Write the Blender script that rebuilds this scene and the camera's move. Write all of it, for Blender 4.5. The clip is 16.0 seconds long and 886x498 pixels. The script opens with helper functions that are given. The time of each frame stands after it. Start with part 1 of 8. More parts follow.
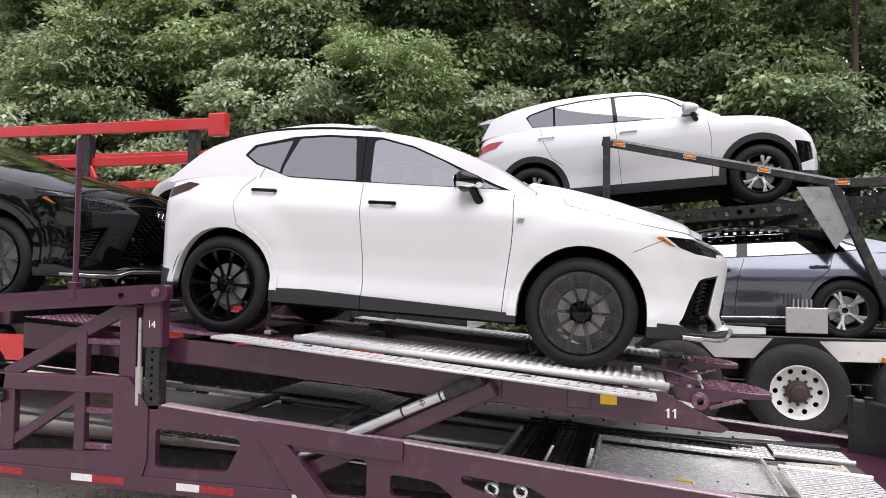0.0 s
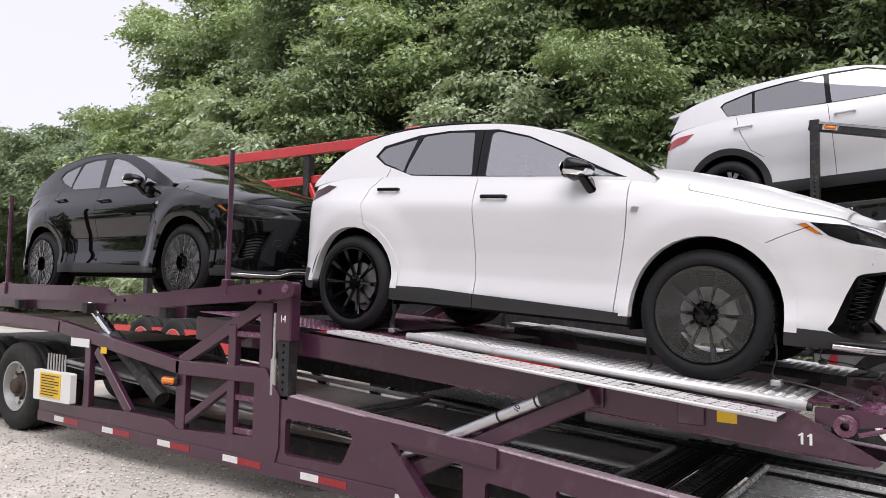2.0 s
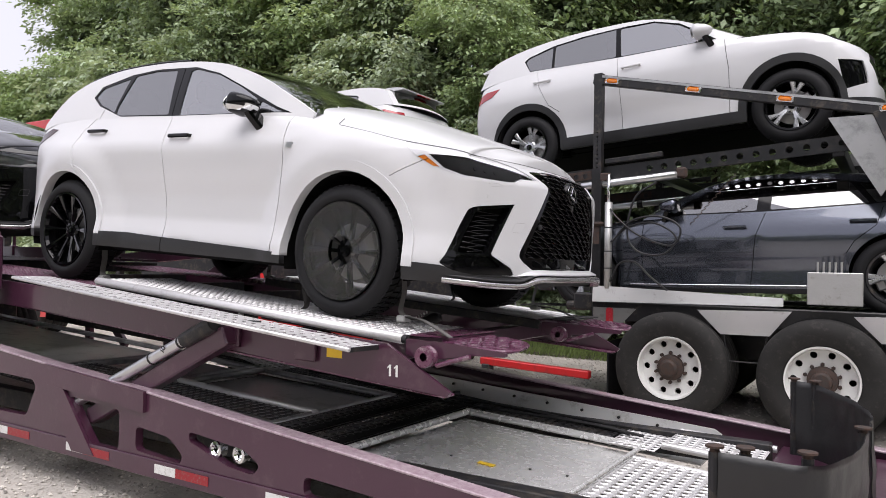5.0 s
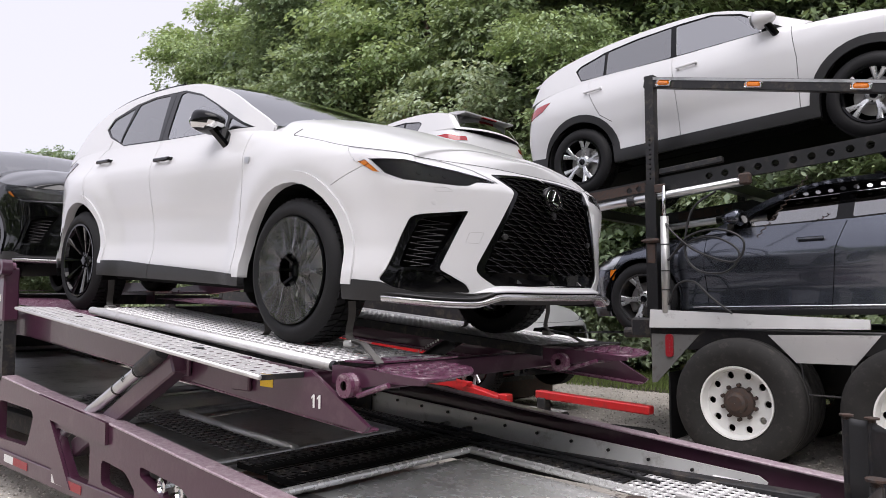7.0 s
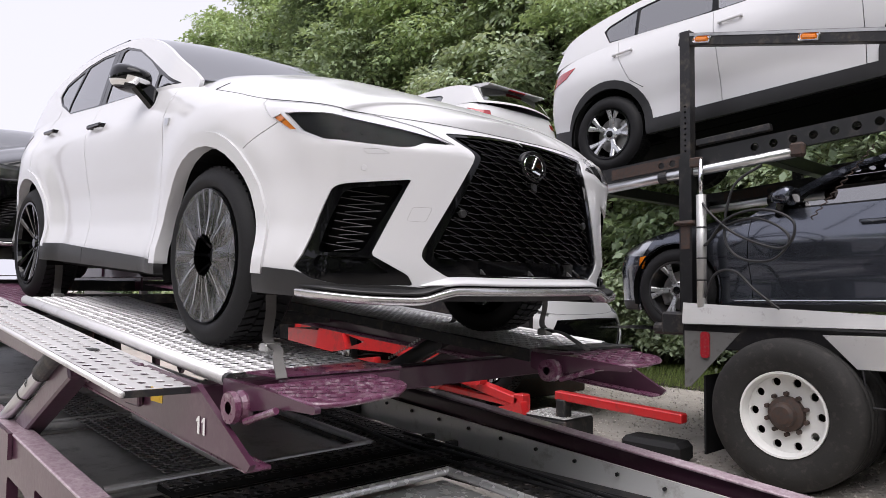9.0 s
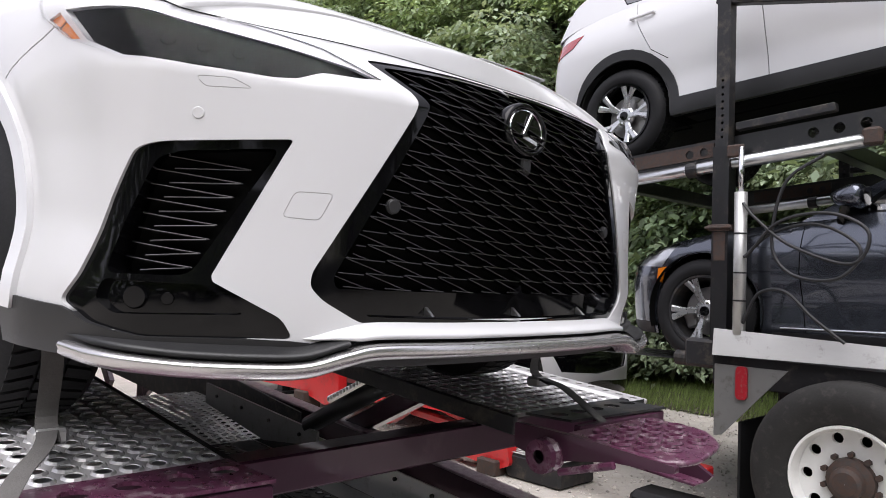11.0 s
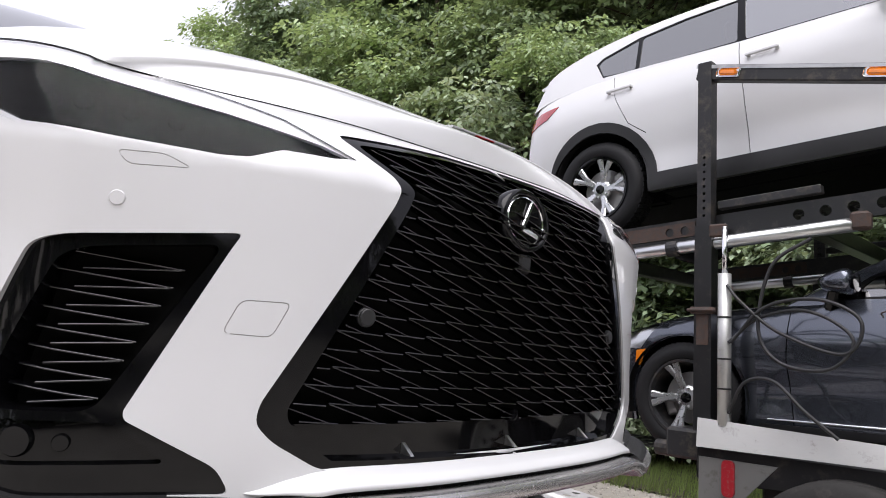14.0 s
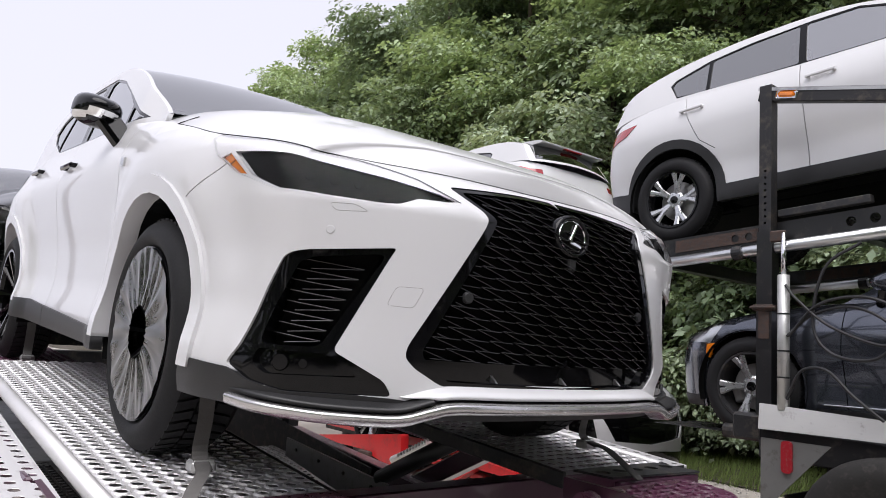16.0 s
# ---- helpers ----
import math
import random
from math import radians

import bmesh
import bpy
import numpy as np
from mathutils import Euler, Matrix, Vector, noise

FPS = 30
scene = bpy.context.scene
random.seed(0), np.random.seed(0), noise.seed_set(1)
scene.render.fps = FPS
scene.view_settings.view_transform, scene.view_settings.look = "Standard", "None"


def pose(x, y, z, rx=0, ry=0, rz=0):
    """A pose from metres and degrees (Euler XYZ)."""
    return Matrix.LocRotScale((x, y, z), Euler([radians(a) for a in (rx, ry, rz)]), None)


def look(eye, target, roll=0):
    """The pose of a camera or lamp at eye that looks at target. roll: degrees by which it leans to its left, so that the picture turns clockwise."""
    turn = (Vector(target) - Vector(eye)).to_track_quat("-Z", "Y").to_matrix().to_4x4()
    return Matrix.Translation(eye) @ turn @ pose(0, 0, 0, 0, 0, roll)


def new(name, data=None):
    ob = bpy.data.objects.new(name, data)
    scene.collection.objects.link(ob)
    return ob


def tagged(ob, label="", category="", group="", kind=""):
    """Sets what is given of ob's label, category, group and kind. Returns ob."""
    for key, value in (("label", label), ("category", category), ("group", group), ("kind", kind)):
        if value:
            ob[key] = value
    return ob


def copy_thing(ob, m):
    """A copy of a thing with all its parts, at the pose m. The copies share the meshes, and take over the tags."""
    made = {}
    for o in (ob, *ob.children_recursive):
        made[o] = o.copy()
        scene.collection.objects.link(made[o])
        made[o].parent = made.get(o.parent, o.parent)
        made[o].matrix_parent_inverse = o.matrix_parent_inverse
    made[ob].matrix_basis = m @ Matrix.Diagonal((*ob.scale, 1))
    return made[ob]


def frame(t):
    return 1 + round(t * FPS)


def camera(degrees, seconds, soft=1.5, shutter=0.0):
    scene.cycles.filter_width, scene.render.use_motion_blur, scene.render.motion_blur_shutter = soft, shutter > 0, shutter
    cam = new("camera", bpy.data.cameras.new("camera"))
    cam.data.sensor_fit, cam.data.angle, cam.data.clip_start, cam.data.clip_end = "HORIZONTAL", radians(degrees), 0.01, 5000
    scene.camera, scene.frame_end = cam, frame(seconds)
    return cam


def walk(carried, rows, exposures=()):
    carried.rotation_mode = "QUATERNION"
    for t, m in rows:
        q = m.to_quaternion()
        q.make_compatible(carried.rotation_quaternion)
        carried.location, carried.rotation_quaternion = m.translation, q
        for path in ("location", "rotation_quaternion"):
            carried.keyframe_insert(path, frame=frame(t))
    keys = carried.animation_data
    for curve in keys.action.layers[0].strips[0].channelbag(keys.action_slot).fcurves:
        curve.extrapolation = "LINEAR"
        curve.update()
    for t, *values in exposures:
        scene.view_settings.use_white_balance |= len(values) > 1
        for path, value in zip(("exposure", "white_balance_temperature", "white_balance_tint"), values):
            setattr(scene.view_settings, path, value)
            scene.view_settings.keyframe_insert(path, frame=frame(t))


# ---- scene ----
cam = camera(62.7, 16.0, soft=0.9)
METRES, EYE, TILT, LEAN, TURN = 8.16, 1.72, 0.0, 0.0, 15.2
PATH = [
    (0, (0.028, 0.014, 1.735), (-0.496, 1.942, 1.813), 0.7),
    (0.5, (0.217, 0.216, 1.704), (-0.427, 2.108, 1.786), 0.9),
    (1, (0.466, 0.378, 1.672), (-0.358, 2.198, 1.759), 1.1),
    (1.5, (0.605, 0.569, 1.632), (-0.425, 2.281, 1.728), 1.1),
    (2, (0.833, 0.691, 1.616), (-0.326, 2.318, 1.73), 1.2),
    (2.5, (1.044, 0.805, 1.608), (-0.132, 2.417, 1.736), 0.9),
    (3, (1.228, 1.009, 1.554), (0.116, 2.667, 1.678), 0.5),
    (3.5, (1.475, 1.251, 1.497), (0.439, 2.959, 1.601), 0.7),
    (4, (1.674, 1.473, 1.445), (0.669, 3.2, 1.53), 1.0),
    (4.2, (1.772, 1.545, 1.446), (0.77, 3.275, 1.52), 0.9),
    (6.3, (2.77, 2.307, 1.328), (1.488, 3.84, 1.408), 1.0),
    (6.5, (2.758, 2.409, 1.31), (1.448, 3.916, 1.411), 0.7),
    (7, (2.697, 2.702, 1.357), (1.353, 4.176, 1.499), 0.0),
    (7.5, (2.742, 3.003, 1.341), (1.371, 4.45, 1.496), -0.2),
    (8, (2.762, 3.248, 1.372), (1.358, 4.665, 1.51), 0.1),
    (8.5, (2.642, 3.397, 1.374), (1.205, 4.783, 1.49), 0.2),
    (8.7, (2.579, 3.46, 1.382), (1.134, 4.838, 1.491), 0.2),
    (10.8, (1.813, 4.397, 1.478), (0.347, 5.755, 1.546), 2.5),
    (11, (1.722, 4.514, 1.514), (0.277, 5.894, 1.601), 2.0),
    (11.5, (1.485, 4.774, 1.574), (0.126, 6.236, 1.697), 0.8),
    (12, (1.278, 4.942, 1.608), (0.007, 6.479, 1.76), 0.4),
    (12.5, (1.211, 5.002, 1.628), (-0.01, 6.575, 1.812), 1.2),
    (13, (1.211, 4.974, 1.631), (-0.01, 6.543, 1.849), 2.3),
    (13.5, (1.313, 4.843, 1.629), (0.025, 6.354, 1.876), 3.1),
    (14, (1.485, 4.681, 1.625), (0.118, 6.118, 1.883), 3.1),
    (14.5, (1.614, 4.482, 1.606), (0.199, 5.872, 1.861), 2.8),
    (15, (1.764, 4.343, 1.579), (0.312, 5.694, 1.837), 2.7),
    (15.5, (1.945, 4.267, 1.549), (0.444, 5.563, 1.808), 3.2),
    (16, (2.056, 4.179, 1.536), (0.509, 5.421, 1.793), 3.6),
]
walk(cam, [(t, look(eye, target, roll)) for t, eye, target, roll in PATH], [(t, stops, 6400 if t < 10 else 6330, 15 if t < 10 else 14) for t, stops in ((0, 0.68), (1, 0.58), (2, 0.5), (4, 0.47), (8.5, 0.49), (11, 0.70), (12.5, 0.76), (13.5, 0.78), (14.5, 0.56), (16, 0.46))])

# ---- sky and sun: bright overcast day ----
world = bpy.data.worlds.new("sky")
scene.world = world
world.use_nodes = True
wn, wl = world.node_tree.nodes, world.node_tree.links
wn.clear()
sky = wn.new("ShaderNodeTexSky")
sky.sky_type, sky.sun_disc = "NISHITA", False
sky.sun_elevation, sky.sun_rotation = radians(66), radians(134)
sky.dust_density, sky.air_density = 4.0, 1.0
pale = wn.new("ShaderNodeHueSaturation")
pale.inputs["Saturation"].default_value = 0.12
veil = wn.new("ShaderNodeMix")
veil.data_type = "RGBA"
veil.inputs["Factor"].default_value = 0.75
veil.inputs[7].default_value = (7.6, 7.65, 8.5, 1)
bg = wn.new("ShaderNodeBackground")
bg.inputs["Strength"].default_value = 0.1
out = wn.new("ShaderNodeOutputWorld")
wl.new(sky.outputs[0], pale.inputs["Color"])
wl.new(pale.outputs[0], veil.inputs[6])
wl.new(veil.outputs[2], bg.inputs["Color"])
wl.new(bg.outputs[0], out.inputs["Surface"])
sun_data = bpy.data.lights.new("sun", "SUN")
sun_data.energy, sun_data.angle, sun_data.color = 2.6, radians(65), (1.0, 0.97, 0.93)
sun = new("sun", sun_data)
sun.matrix_world = look((5.0, -0.8, 16), (0, 4, 0))

# ---- materials ----
def material(name, color, rough=0.5, metal=0.0, vary=0.12, scale=6.0, bump=0.0, bump_scale=60.0, dirt=None, dirt_amount=0.0,
             coat=0.0, spec=0.5, piece=0.0, island=0.0, uneven=0.25):
    """A surface with variation at two scales, fine relief and, if wanted, dirt."""
    m = bpy.data.materials.new(name)
    m.use_nodes = True
    n, l = m.node_tree.nodes, m.node_tree.links
    b = n["Principled BSDF"]
    b.inputs["Metallic"].default_value, b.inputs["Coat Weight"].default_value = metal, coat
    b.inputs["Coat Roughness"].default_value, b.inputs["Specular IOR Level"].default_value = 0.03, spec
    where = n.new("ShaderNodeTexCoord")
    big = n.new("ShaderNodeTexNoise")
    big.inputs["Scale"].default_value, big.inputs["Detail"].default_value = scale, 6.0
    l.new(where.outputs["Object"], big.inputs["Vector"])
    small = n.new("ShaderNodeTexNoise")
    small.inputs["Scale"].default_value, small.inputs["Detail"].default_value = bump_scale, 4.0
    l.new(where.outputs["Object"], small.inputs["Vector"])
    amount = n.new("ShaderNodeMath")
    amount.operation = "MULTIPLY_ADD"
    l.new(big.outputs["Fac"], amount.inputs[0])
    amount.inputs[1].default_value, amount.inputs[2].default_value = 2 * vary, 1 - vary
    last = amount.outputs[0]
    for use, node, socket in ((piece, "ShaderNodeObjectInfo", "Random"), (island, "ShaderNodeNewGeometry", "Random Per Island")):
        if use:
            own = n.new(node)
            step = n.new("ShaderNodeMath")
            step.operation = "MULTIPLY_ADD"
            l.new(own.outputs[socket], step.inputs[0])
            step.inputs[1].default_value, step.inputs[2].default_value = 2 * use, 1 - use
            both = n.new("ShaderNodeMath")
            both.operation = "MULTIPLY"
            l.new(last, both.inputs[0])
            l.new(step.outputs[0], both.inputs[1])
            last = both.outputs[0]
    tone = n.new("ShaderNodeVectorMath")
    tone.operation = "SCALE"
    tone.inputs[0].default_value = color
    l.new(last, tone.inputs["Scale"])
    colour = tone.outputs[0]
    if dirt:
        ramp = n.new("ShaderNodeMapRange")
        ramp.inputs["From Min"].default_value, ramp.inputs["From Max"].default_value = 0.62 - 0.3 * dirt_amount, 0.72
        mixn = n.new("ShaderNodeTexNoise")
        mixn.inputs["Scale"].default_value, mixn.inputs["Detail"].default_value = scale * 2.3, 9.0
        mixn.inputs["Roughness"].default_value = 0.7
        l.new(where.outputs["Object"], mixn.inputs["Vector"])
        l.new(mixn.outputs["Fac"], ramp.inputs["Value"])
        mix = n.new("ShaderNodeMix")
        mix.data_type = "RGBA"
        l.new(ramp.outputs[0], mix.inputs["Factor"])
        l.new(colour, mix.inputs[6])
        mix.inputs[7].default_value = (*dirt, 1)
        colour = mix.outputs[2]
    l.new(colour, b.inputs["Base Color"])
    rr = n.new("ShaderNodeMath")
    rr.operation = "MULTIPLY_ADD"
    l.new(small.outputs["Fac"], rr.inputs[0])
    rr.inputs[1].default_value, rr.inputs[2].default_value = uneven * rough, (1 - 0.5 * uneven) * rough
    l.new(rr.outputs[0], b.inputs["Roughness"])
    if bump:
        relief = n.new("ShaderNodeBump")
        relief.inputs["Strength"].default_value, relief.inputs["Distance"].default_value = 1.0, bump
        l.new(small.outputs["Fac"], relief.inputs["Height"])
        l.new(relief.outputs["Normal"], b.inputs["Normal"])
    return m


def glass(name, tint, rough=0.01, ior=1.9, least=0.0):
    """A thin pane: clear or tinted, with a mirror's gloss at grazing angles."""
    m = bpy.data.materials.new(name)
    m.use_nodes = True
    n, l = m.node_tree.nodes, m.node_tree.links
    n.clear()
    clear, shine, fres = n.new("ShaderNodeBsdfTransparent"), n.new("ShaderNodeBsdfGlossy"), n.new("ShaderNodeFresnel")
    clear.inputs["Color"].default_value = (*tint, 1)
    shine.inputs["Roughness"].default_value = rough
    fres.inputs["IOR"].default_value = ior
    mix, end = n.new("ShaderNodeMixShader"), n.new("ShaderNodeOutputMaterial")
    lift = n.new("ShaderNodeMath")
    lift.operation, lift.use_clamp = "MULTIPLY_ADD", True
    l.new(fres.outputs[0], lift.inputs[0])
    lift.inputs[1].default_value, lift.inputs[2].default_value = 1 - least, least
    shine.inputs["Color"].default_value = (1, 1, 1, 1)
    l.new(lift.outputs[0], mix.inputs[0])
    l.new(clear.outputs[0], mix.inputs[1])
    l.new(shine.outputs[0], mix.inputs[2])
    l.new(mix.outputs[0], end.inputs["Surface"])
    return m


white_paint = material("white_paint", (0.61, 0.61, 0.62), 0.32, vary=0.01, scale=1.5, spec=0.4, coat=0.6, uneven=0.0)
black_paint = material("black_paint", (0.002, 0.002, 0.0025), 0.02, vary=0.1, spec=0.5, coat=0.0, uneven=0.0)
grey_paint = material("grey_paint", (0.095, 0.105, 0.13), 0.2, metal=0.85, vary=0.03, coat=1.0, uneven=0.0)
gloss_black = material("gloss_black", (0.003, 0.003, 0.0035), 0.04, vary=0.1, spec=0.28, uneven=0.0)
mesh_black = material("mesh_black", (0.003, 0.003, 0.004), 0.12, vary=0.1, spec=0.75, uneven=0.0)
polished = material("polished_metal", (0.86, 0.86, 0.85), 0.2, metal=0.5, vary=0.08, scale=3, bump=0.004, bump_scale=6, dirt=(0.45, 0.43, 0.4), dirt_amount=0.1)
lens_white = material("lens_white", (0.72, 0.72, 0.74), 0.12, vary=0.03, coat=1.0, uneven=0.0)
black_plastic = material("black_plastic", (0.013, 0.013, 0.014), 0.45, vary=0.15, bump=0.0004, bump_scale=400)
# near-black that puts the shade of gaps, hollows and undersides into the colour
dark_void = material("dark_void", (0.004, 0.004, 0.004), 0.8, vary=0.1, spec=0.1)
dark_cloth = material("dark_cloth", (0.03, 0.03, 0.032), 0.9, vary=0.2)
rubber = material("rubber", (0.010, 0.010, 0.011), 0.65, vary=0.2, scale=9, bump=0.0006, bump_scale=120, spec=0.25)
old_rubber = material("old_rubber", (0.022, 0.021, 0.020), 0.75, vary=0.3, scale=7, bump=0.001, bump_scale=70, dirt=(0.045, 0.041, 0.038), dirt_amount=0.3, spec=0.25)
chrome = material("chrome", (0.75, 0.76, 0.77), 0.12, metal=1.0, vary=0.05)
satin_silver = material("satin_silver", (0.62, 0.63, 0.64), 0.3, metal=1.0, vary=0.05)
alloy = material("alloy", (0.55, 0.56, 0.57), 0.28, metal=0.9, vary=0.06)
brake_steel = material("brake_steel", (0.35, 0.34, 0.33), 0.4, metal=0.8, vary=0.2)
window_tint = glass("window_tint", (0.10, 0.105, 0.11), 0.01, 1.9, 0.2)
window_clear = glass("window_clear", (0.42, 0.47, 0.47), 0.01, 1.9, 0.32)
screen_glass = glass("screen_glass", (0.40, 0.45, 0.44), 0.01, 2.5, 0.12)
lens_clear = glass("lens_clear", (0.96, 0.96, 0.96), 0.01, 1.16)
film_clear = glass("film_clear", (0.80, 0.80, 0.80), 0.32, 1.7)
lamp_red = material("lamp_red", (0.30, 0.008, 0.012), 0.12, vary=0.1, coat=1.0)
lamp_smoked = material("lamp_smoked", (0.03, 0.002, 0.003), 0.08, vary=0.1, coat=0.2, spec=0.3)
lamp_amber = material("lamp_amber", (0.72, 0.20, 0.01), 0.18, vary=0.15, scale=30, coat=1.0)
reflector_red = material("reflector_red", (0.28, 0.010, 0.018), 0.35, vary=0.15, scale=25, dirt=(0.2, 0.15, 0.13), dirt_amount=0.3)
reflector_white = material("reflector_white", (0.7, 0.7, 0.68), 0.4, vary=0.1, scale=25, dirt=(0.35, 0.33, 0.3), dirt_amount=0.3)
purple = material("purple_paint", (0.054, 0.0165, 0.035), 0.3, vary=0.14, scale=2.5, bump=0.0006, bump_scale=35, dirt=(0.08, 0.04, 0.055), dirt_amount=0.2, coat=0.35)
# paler than scuffs alone: the sky's gleam on the flange is coloured in
purple_scuff_sheen = material("purple_scuff_sheen", (0.24, 0.15, 0.19), 0.32, vary=0.25, scale=16, bump=0.0008, bump_scale=60, dirt=(0.50, 0.42, 0.45), dirt_amount=1.0, coat=0.5)
purple_worn = material("purple_worn", (0.105, 0.032, 0.066), 0.28, vary=0.2, scale=9, bump=0.001, bump_scale=45, dirt=(0.36, 0.29, 0.31), dirt_amount=0.3, coat=0.3)
alu = material("aluminium", (0.64, 0.63, 0.63), 0.42, metal=0.5, vary=0.12, scale=3, bump=0.0006, bump_scale=80, dirt=(0.4, 0.39, 0.38), dirt_amount=0.25)
pan_metal_lit = material("pan_metal_lit", (0.74, 0.74, 0.73), 0.27, metal=0.5, vary=0.12, scale=2, bump=0.00015, bump_scale=20, dirt=(0.5, 0.49, 0.48), dirt_amount=0.15)
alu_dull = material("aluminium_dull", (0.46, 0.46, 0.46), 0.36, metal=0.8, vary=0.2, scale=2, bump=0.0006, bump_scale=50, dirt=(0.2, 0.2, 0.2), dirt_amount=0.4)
wall_metal = material("wall_metal", (0.80, 0.80, 0.79), 0.4, metal=0.3, vary=0.08, scale=3, bump=0.0005, bump_scale=40, dirt=(0.5, 0.48, 0.45), dirt_amount=0.2)
galvanised = material("galvanised", (0.5, 0.5, 0.49), 0.42, metal=0.7, vary=0.1, scale=8, bump=0.0008, bump_scale=60, dirt=(0.34, 0.32, 0.29), dirt_amount=0.15)
dark_steel = material("dark_steel", (0.022, 0.022, 0.024), 0.5, metal=0.3, vary=0.3, scale=5, bump=0.001, bump_scale=60, dirt=(0.09, 0.075, 0.06), dirt_amount=0.4)
black_frame = material("black_frame", (0.010, 0.010, 0.011), 0.32, vary=0.3, scale=4, bump=0.0006, bump_scale=50, dirt=(0.05, 0.042, 0.038), dirt_amount=0.25)
rusty = material("rusty_steel", (0.055, 0.03, 0.021), 0.75, vary=0.4, scale=14, bump=0.0015, bump_scale=70, dirt=(0.03, 0.03, 0.03), dirt_amount=0.7)
red_paint = material("red_paint", (0.52, 0.018, 0.02), 0.35, vary=0.1, scale=3, dirt=(0.2, 0.04, 0.035), dirt_amount=0.35, coat=0.4)
yellow_label = material("yellow_label", (0.75, 0.48, 0.02), 0.5, vary=0.08)
white_label = material("white_label", (0.72, 0.72, 0.7), 0.45, vary=0.06)
ink = material("ink", (0.02, 0.02, 0.02), 0.6, vary=0.05)
vinyl = material("black_vinyl", (0.016, 0.016, 0.017), 0.42, vary=0.2, scale=5, bump=0.006, bump_scale=9)
strap_cloth = material("strap_cloth", (0.10, 0.095, 0.09), 0.85, vary=0.2, scale=30, bump=0.001, bump_scale=200)
grey_plate = material("grey_plate", (0.17, 0.17, 0.165), 0.35, metal=0.2, vary=0.2, scale=6, bump=0.0008, bump_scale=50, dirt=(0.1, 0.09, 0.08), dirt_amount=0.25)
lamp_bezel = material("lamp_bezel", (0.55, 0.54, 0.55), 0.2, metal=0.4, vary=0.05, coat=1.0)
trim_paint = {"white": white_paint, "black": black_paint, "grey": grey_paint}


# ---- geometry helpers ----
from mathutils.geometry import delaunay_2d_cdt


def part(name, bm, mat, parent=None, label="", smooth=False, weld=0.0):
    """Links a bmesh as one mesh object under a thing or a part."""
    if weld:
        bmesh.ops.remove_doubles(bm, verts=bm.verts, dist=weld)
    me = bpy.data.meshes.new(name)
    bm.to_mesh(me)
    bm.free()
    if smooth:
        me.shade_smooth()
    if "nrm" in me.attributes:
        # the surface's own normals, so that panels shade without dents
        own = np.zeros(3 * len(me.vertices))
        me.attributes["nrm"].data.foreach_get("vector", own)
        me.attributes.remove(me.attributes["nrm"])
        now = np.zeros(3 * len(me.vertices))
        me.vertices.foreach_get("normal", now)
        own, now = own.reshape(-1, 3), now.reshape(-1, 3)
        own *= np.where((own * now).sum(1) < 0, -1.0, 1.0)[:, None]
        if np.abs(own).max() > 0:
            me.normals_split_custom_set_from_vertices(own.tolist())
    me.materials.append(mat)
    ob = new(name, me)
    ob.parent = parent
    if label:
        tagged(ob, label)
    return ob


def thing(name, at, label, category, group="", kind=""):
    """An Empty at the base of a thing."""
    ob = new(name)
    ob.matrix_world = at if isinstance(at, Matrix) else Matrix.Translation(at)
    ob.empty_display_size = 0.1
    return tagged(ob, label, category, group, kind)


def block(bm, a, b, bevel=0.004, m=None):
    """A box between two corners, with bevelled edges."""
    a, b = Vector(a), Vector(b)
    got = bmesh.ops.create_cube(bm, size=1.0, matrix=Matrix.Translation((a + b) / 2) @ Matrix.Diagonal((*[abs(v) for v in b - a], 1)))
    if bevel:
        edges = list({e for v in got["verts"] for e in v.link_edges})
        out = bmesh.ops.bevel(bm, geom=edges, offset=bevel, segments=1, affect="EDGES")
        verts = list({v for f in out["faces"] for v in f.verts} | {v for v in got["verts"] if v.is_valid})
    else:
        verts = got["verts"]
    if m is not None:
        bmesh.ops.transform(bm, matrix=m, verts=verts)
    return verts


def beam(bm, p, q, w, h, bevel=0.004, up=(0, 0, 1)):
    """A box section from p to q, w wide and h high."""
    p, q = Vector(p), Vector(q)
    x = (q - p).normalized()
    y = Vector(up).cross(x).normalized()
    z = x.cross(y)
    m = Matrix((x, y, z)).transposed().to_4x4()
    m.translation = (p + q) / 2
    n = (q - p).length / 2
    block(bm, (-n, -w / 2, -h / 2), (n, w / 2, h / 2), bevel, m)


def rod(bm, p, q, r, seg=14, r2=None, cap=True):
    p, q = Vector(p), Vector(q)
    turn = (q - p).to_track_quat("Z", "Y").to_matrix().to_4x4()
    turn.translation = (p + q) / 2
    bmesh.ops.create_cone(bm, cap_ends=cap, segments=seg, radius1=r, radius2=r if r2 is None else r2, depth=(q - p).length, matrix=turn)


def hose(bm, points, r, seg=8, steps=10):
    """A round hose along a smooth curve through points."""
    path = smooth_path(points, steps * (len(points) - 1) + 1)
    rings = []
    for n, p in enumerate(path):
        d = Vector(path[min(n + 1, len(path) - 1)] - path[max(n - 1, 0)]).normalized()
        a = d.orthogonal().normalized() if not rings else (side - d * side.dot(d)).normalized()
        side, b = a, d.cross(a)
        rings.append([bm.verts.new(Vector(p) + r * (math.cos(t) * a + math.sin(t) * b)) for t in (2 * math.pi * k / seg for k in range(seg))])
    for r0, r1 in zip(rings, rings[1:]):
        for k in range(seg):
            bm.faces.new((r0[k], r0[(k + 1) % seg], r1[(k + 1) % seg], r1[k]))


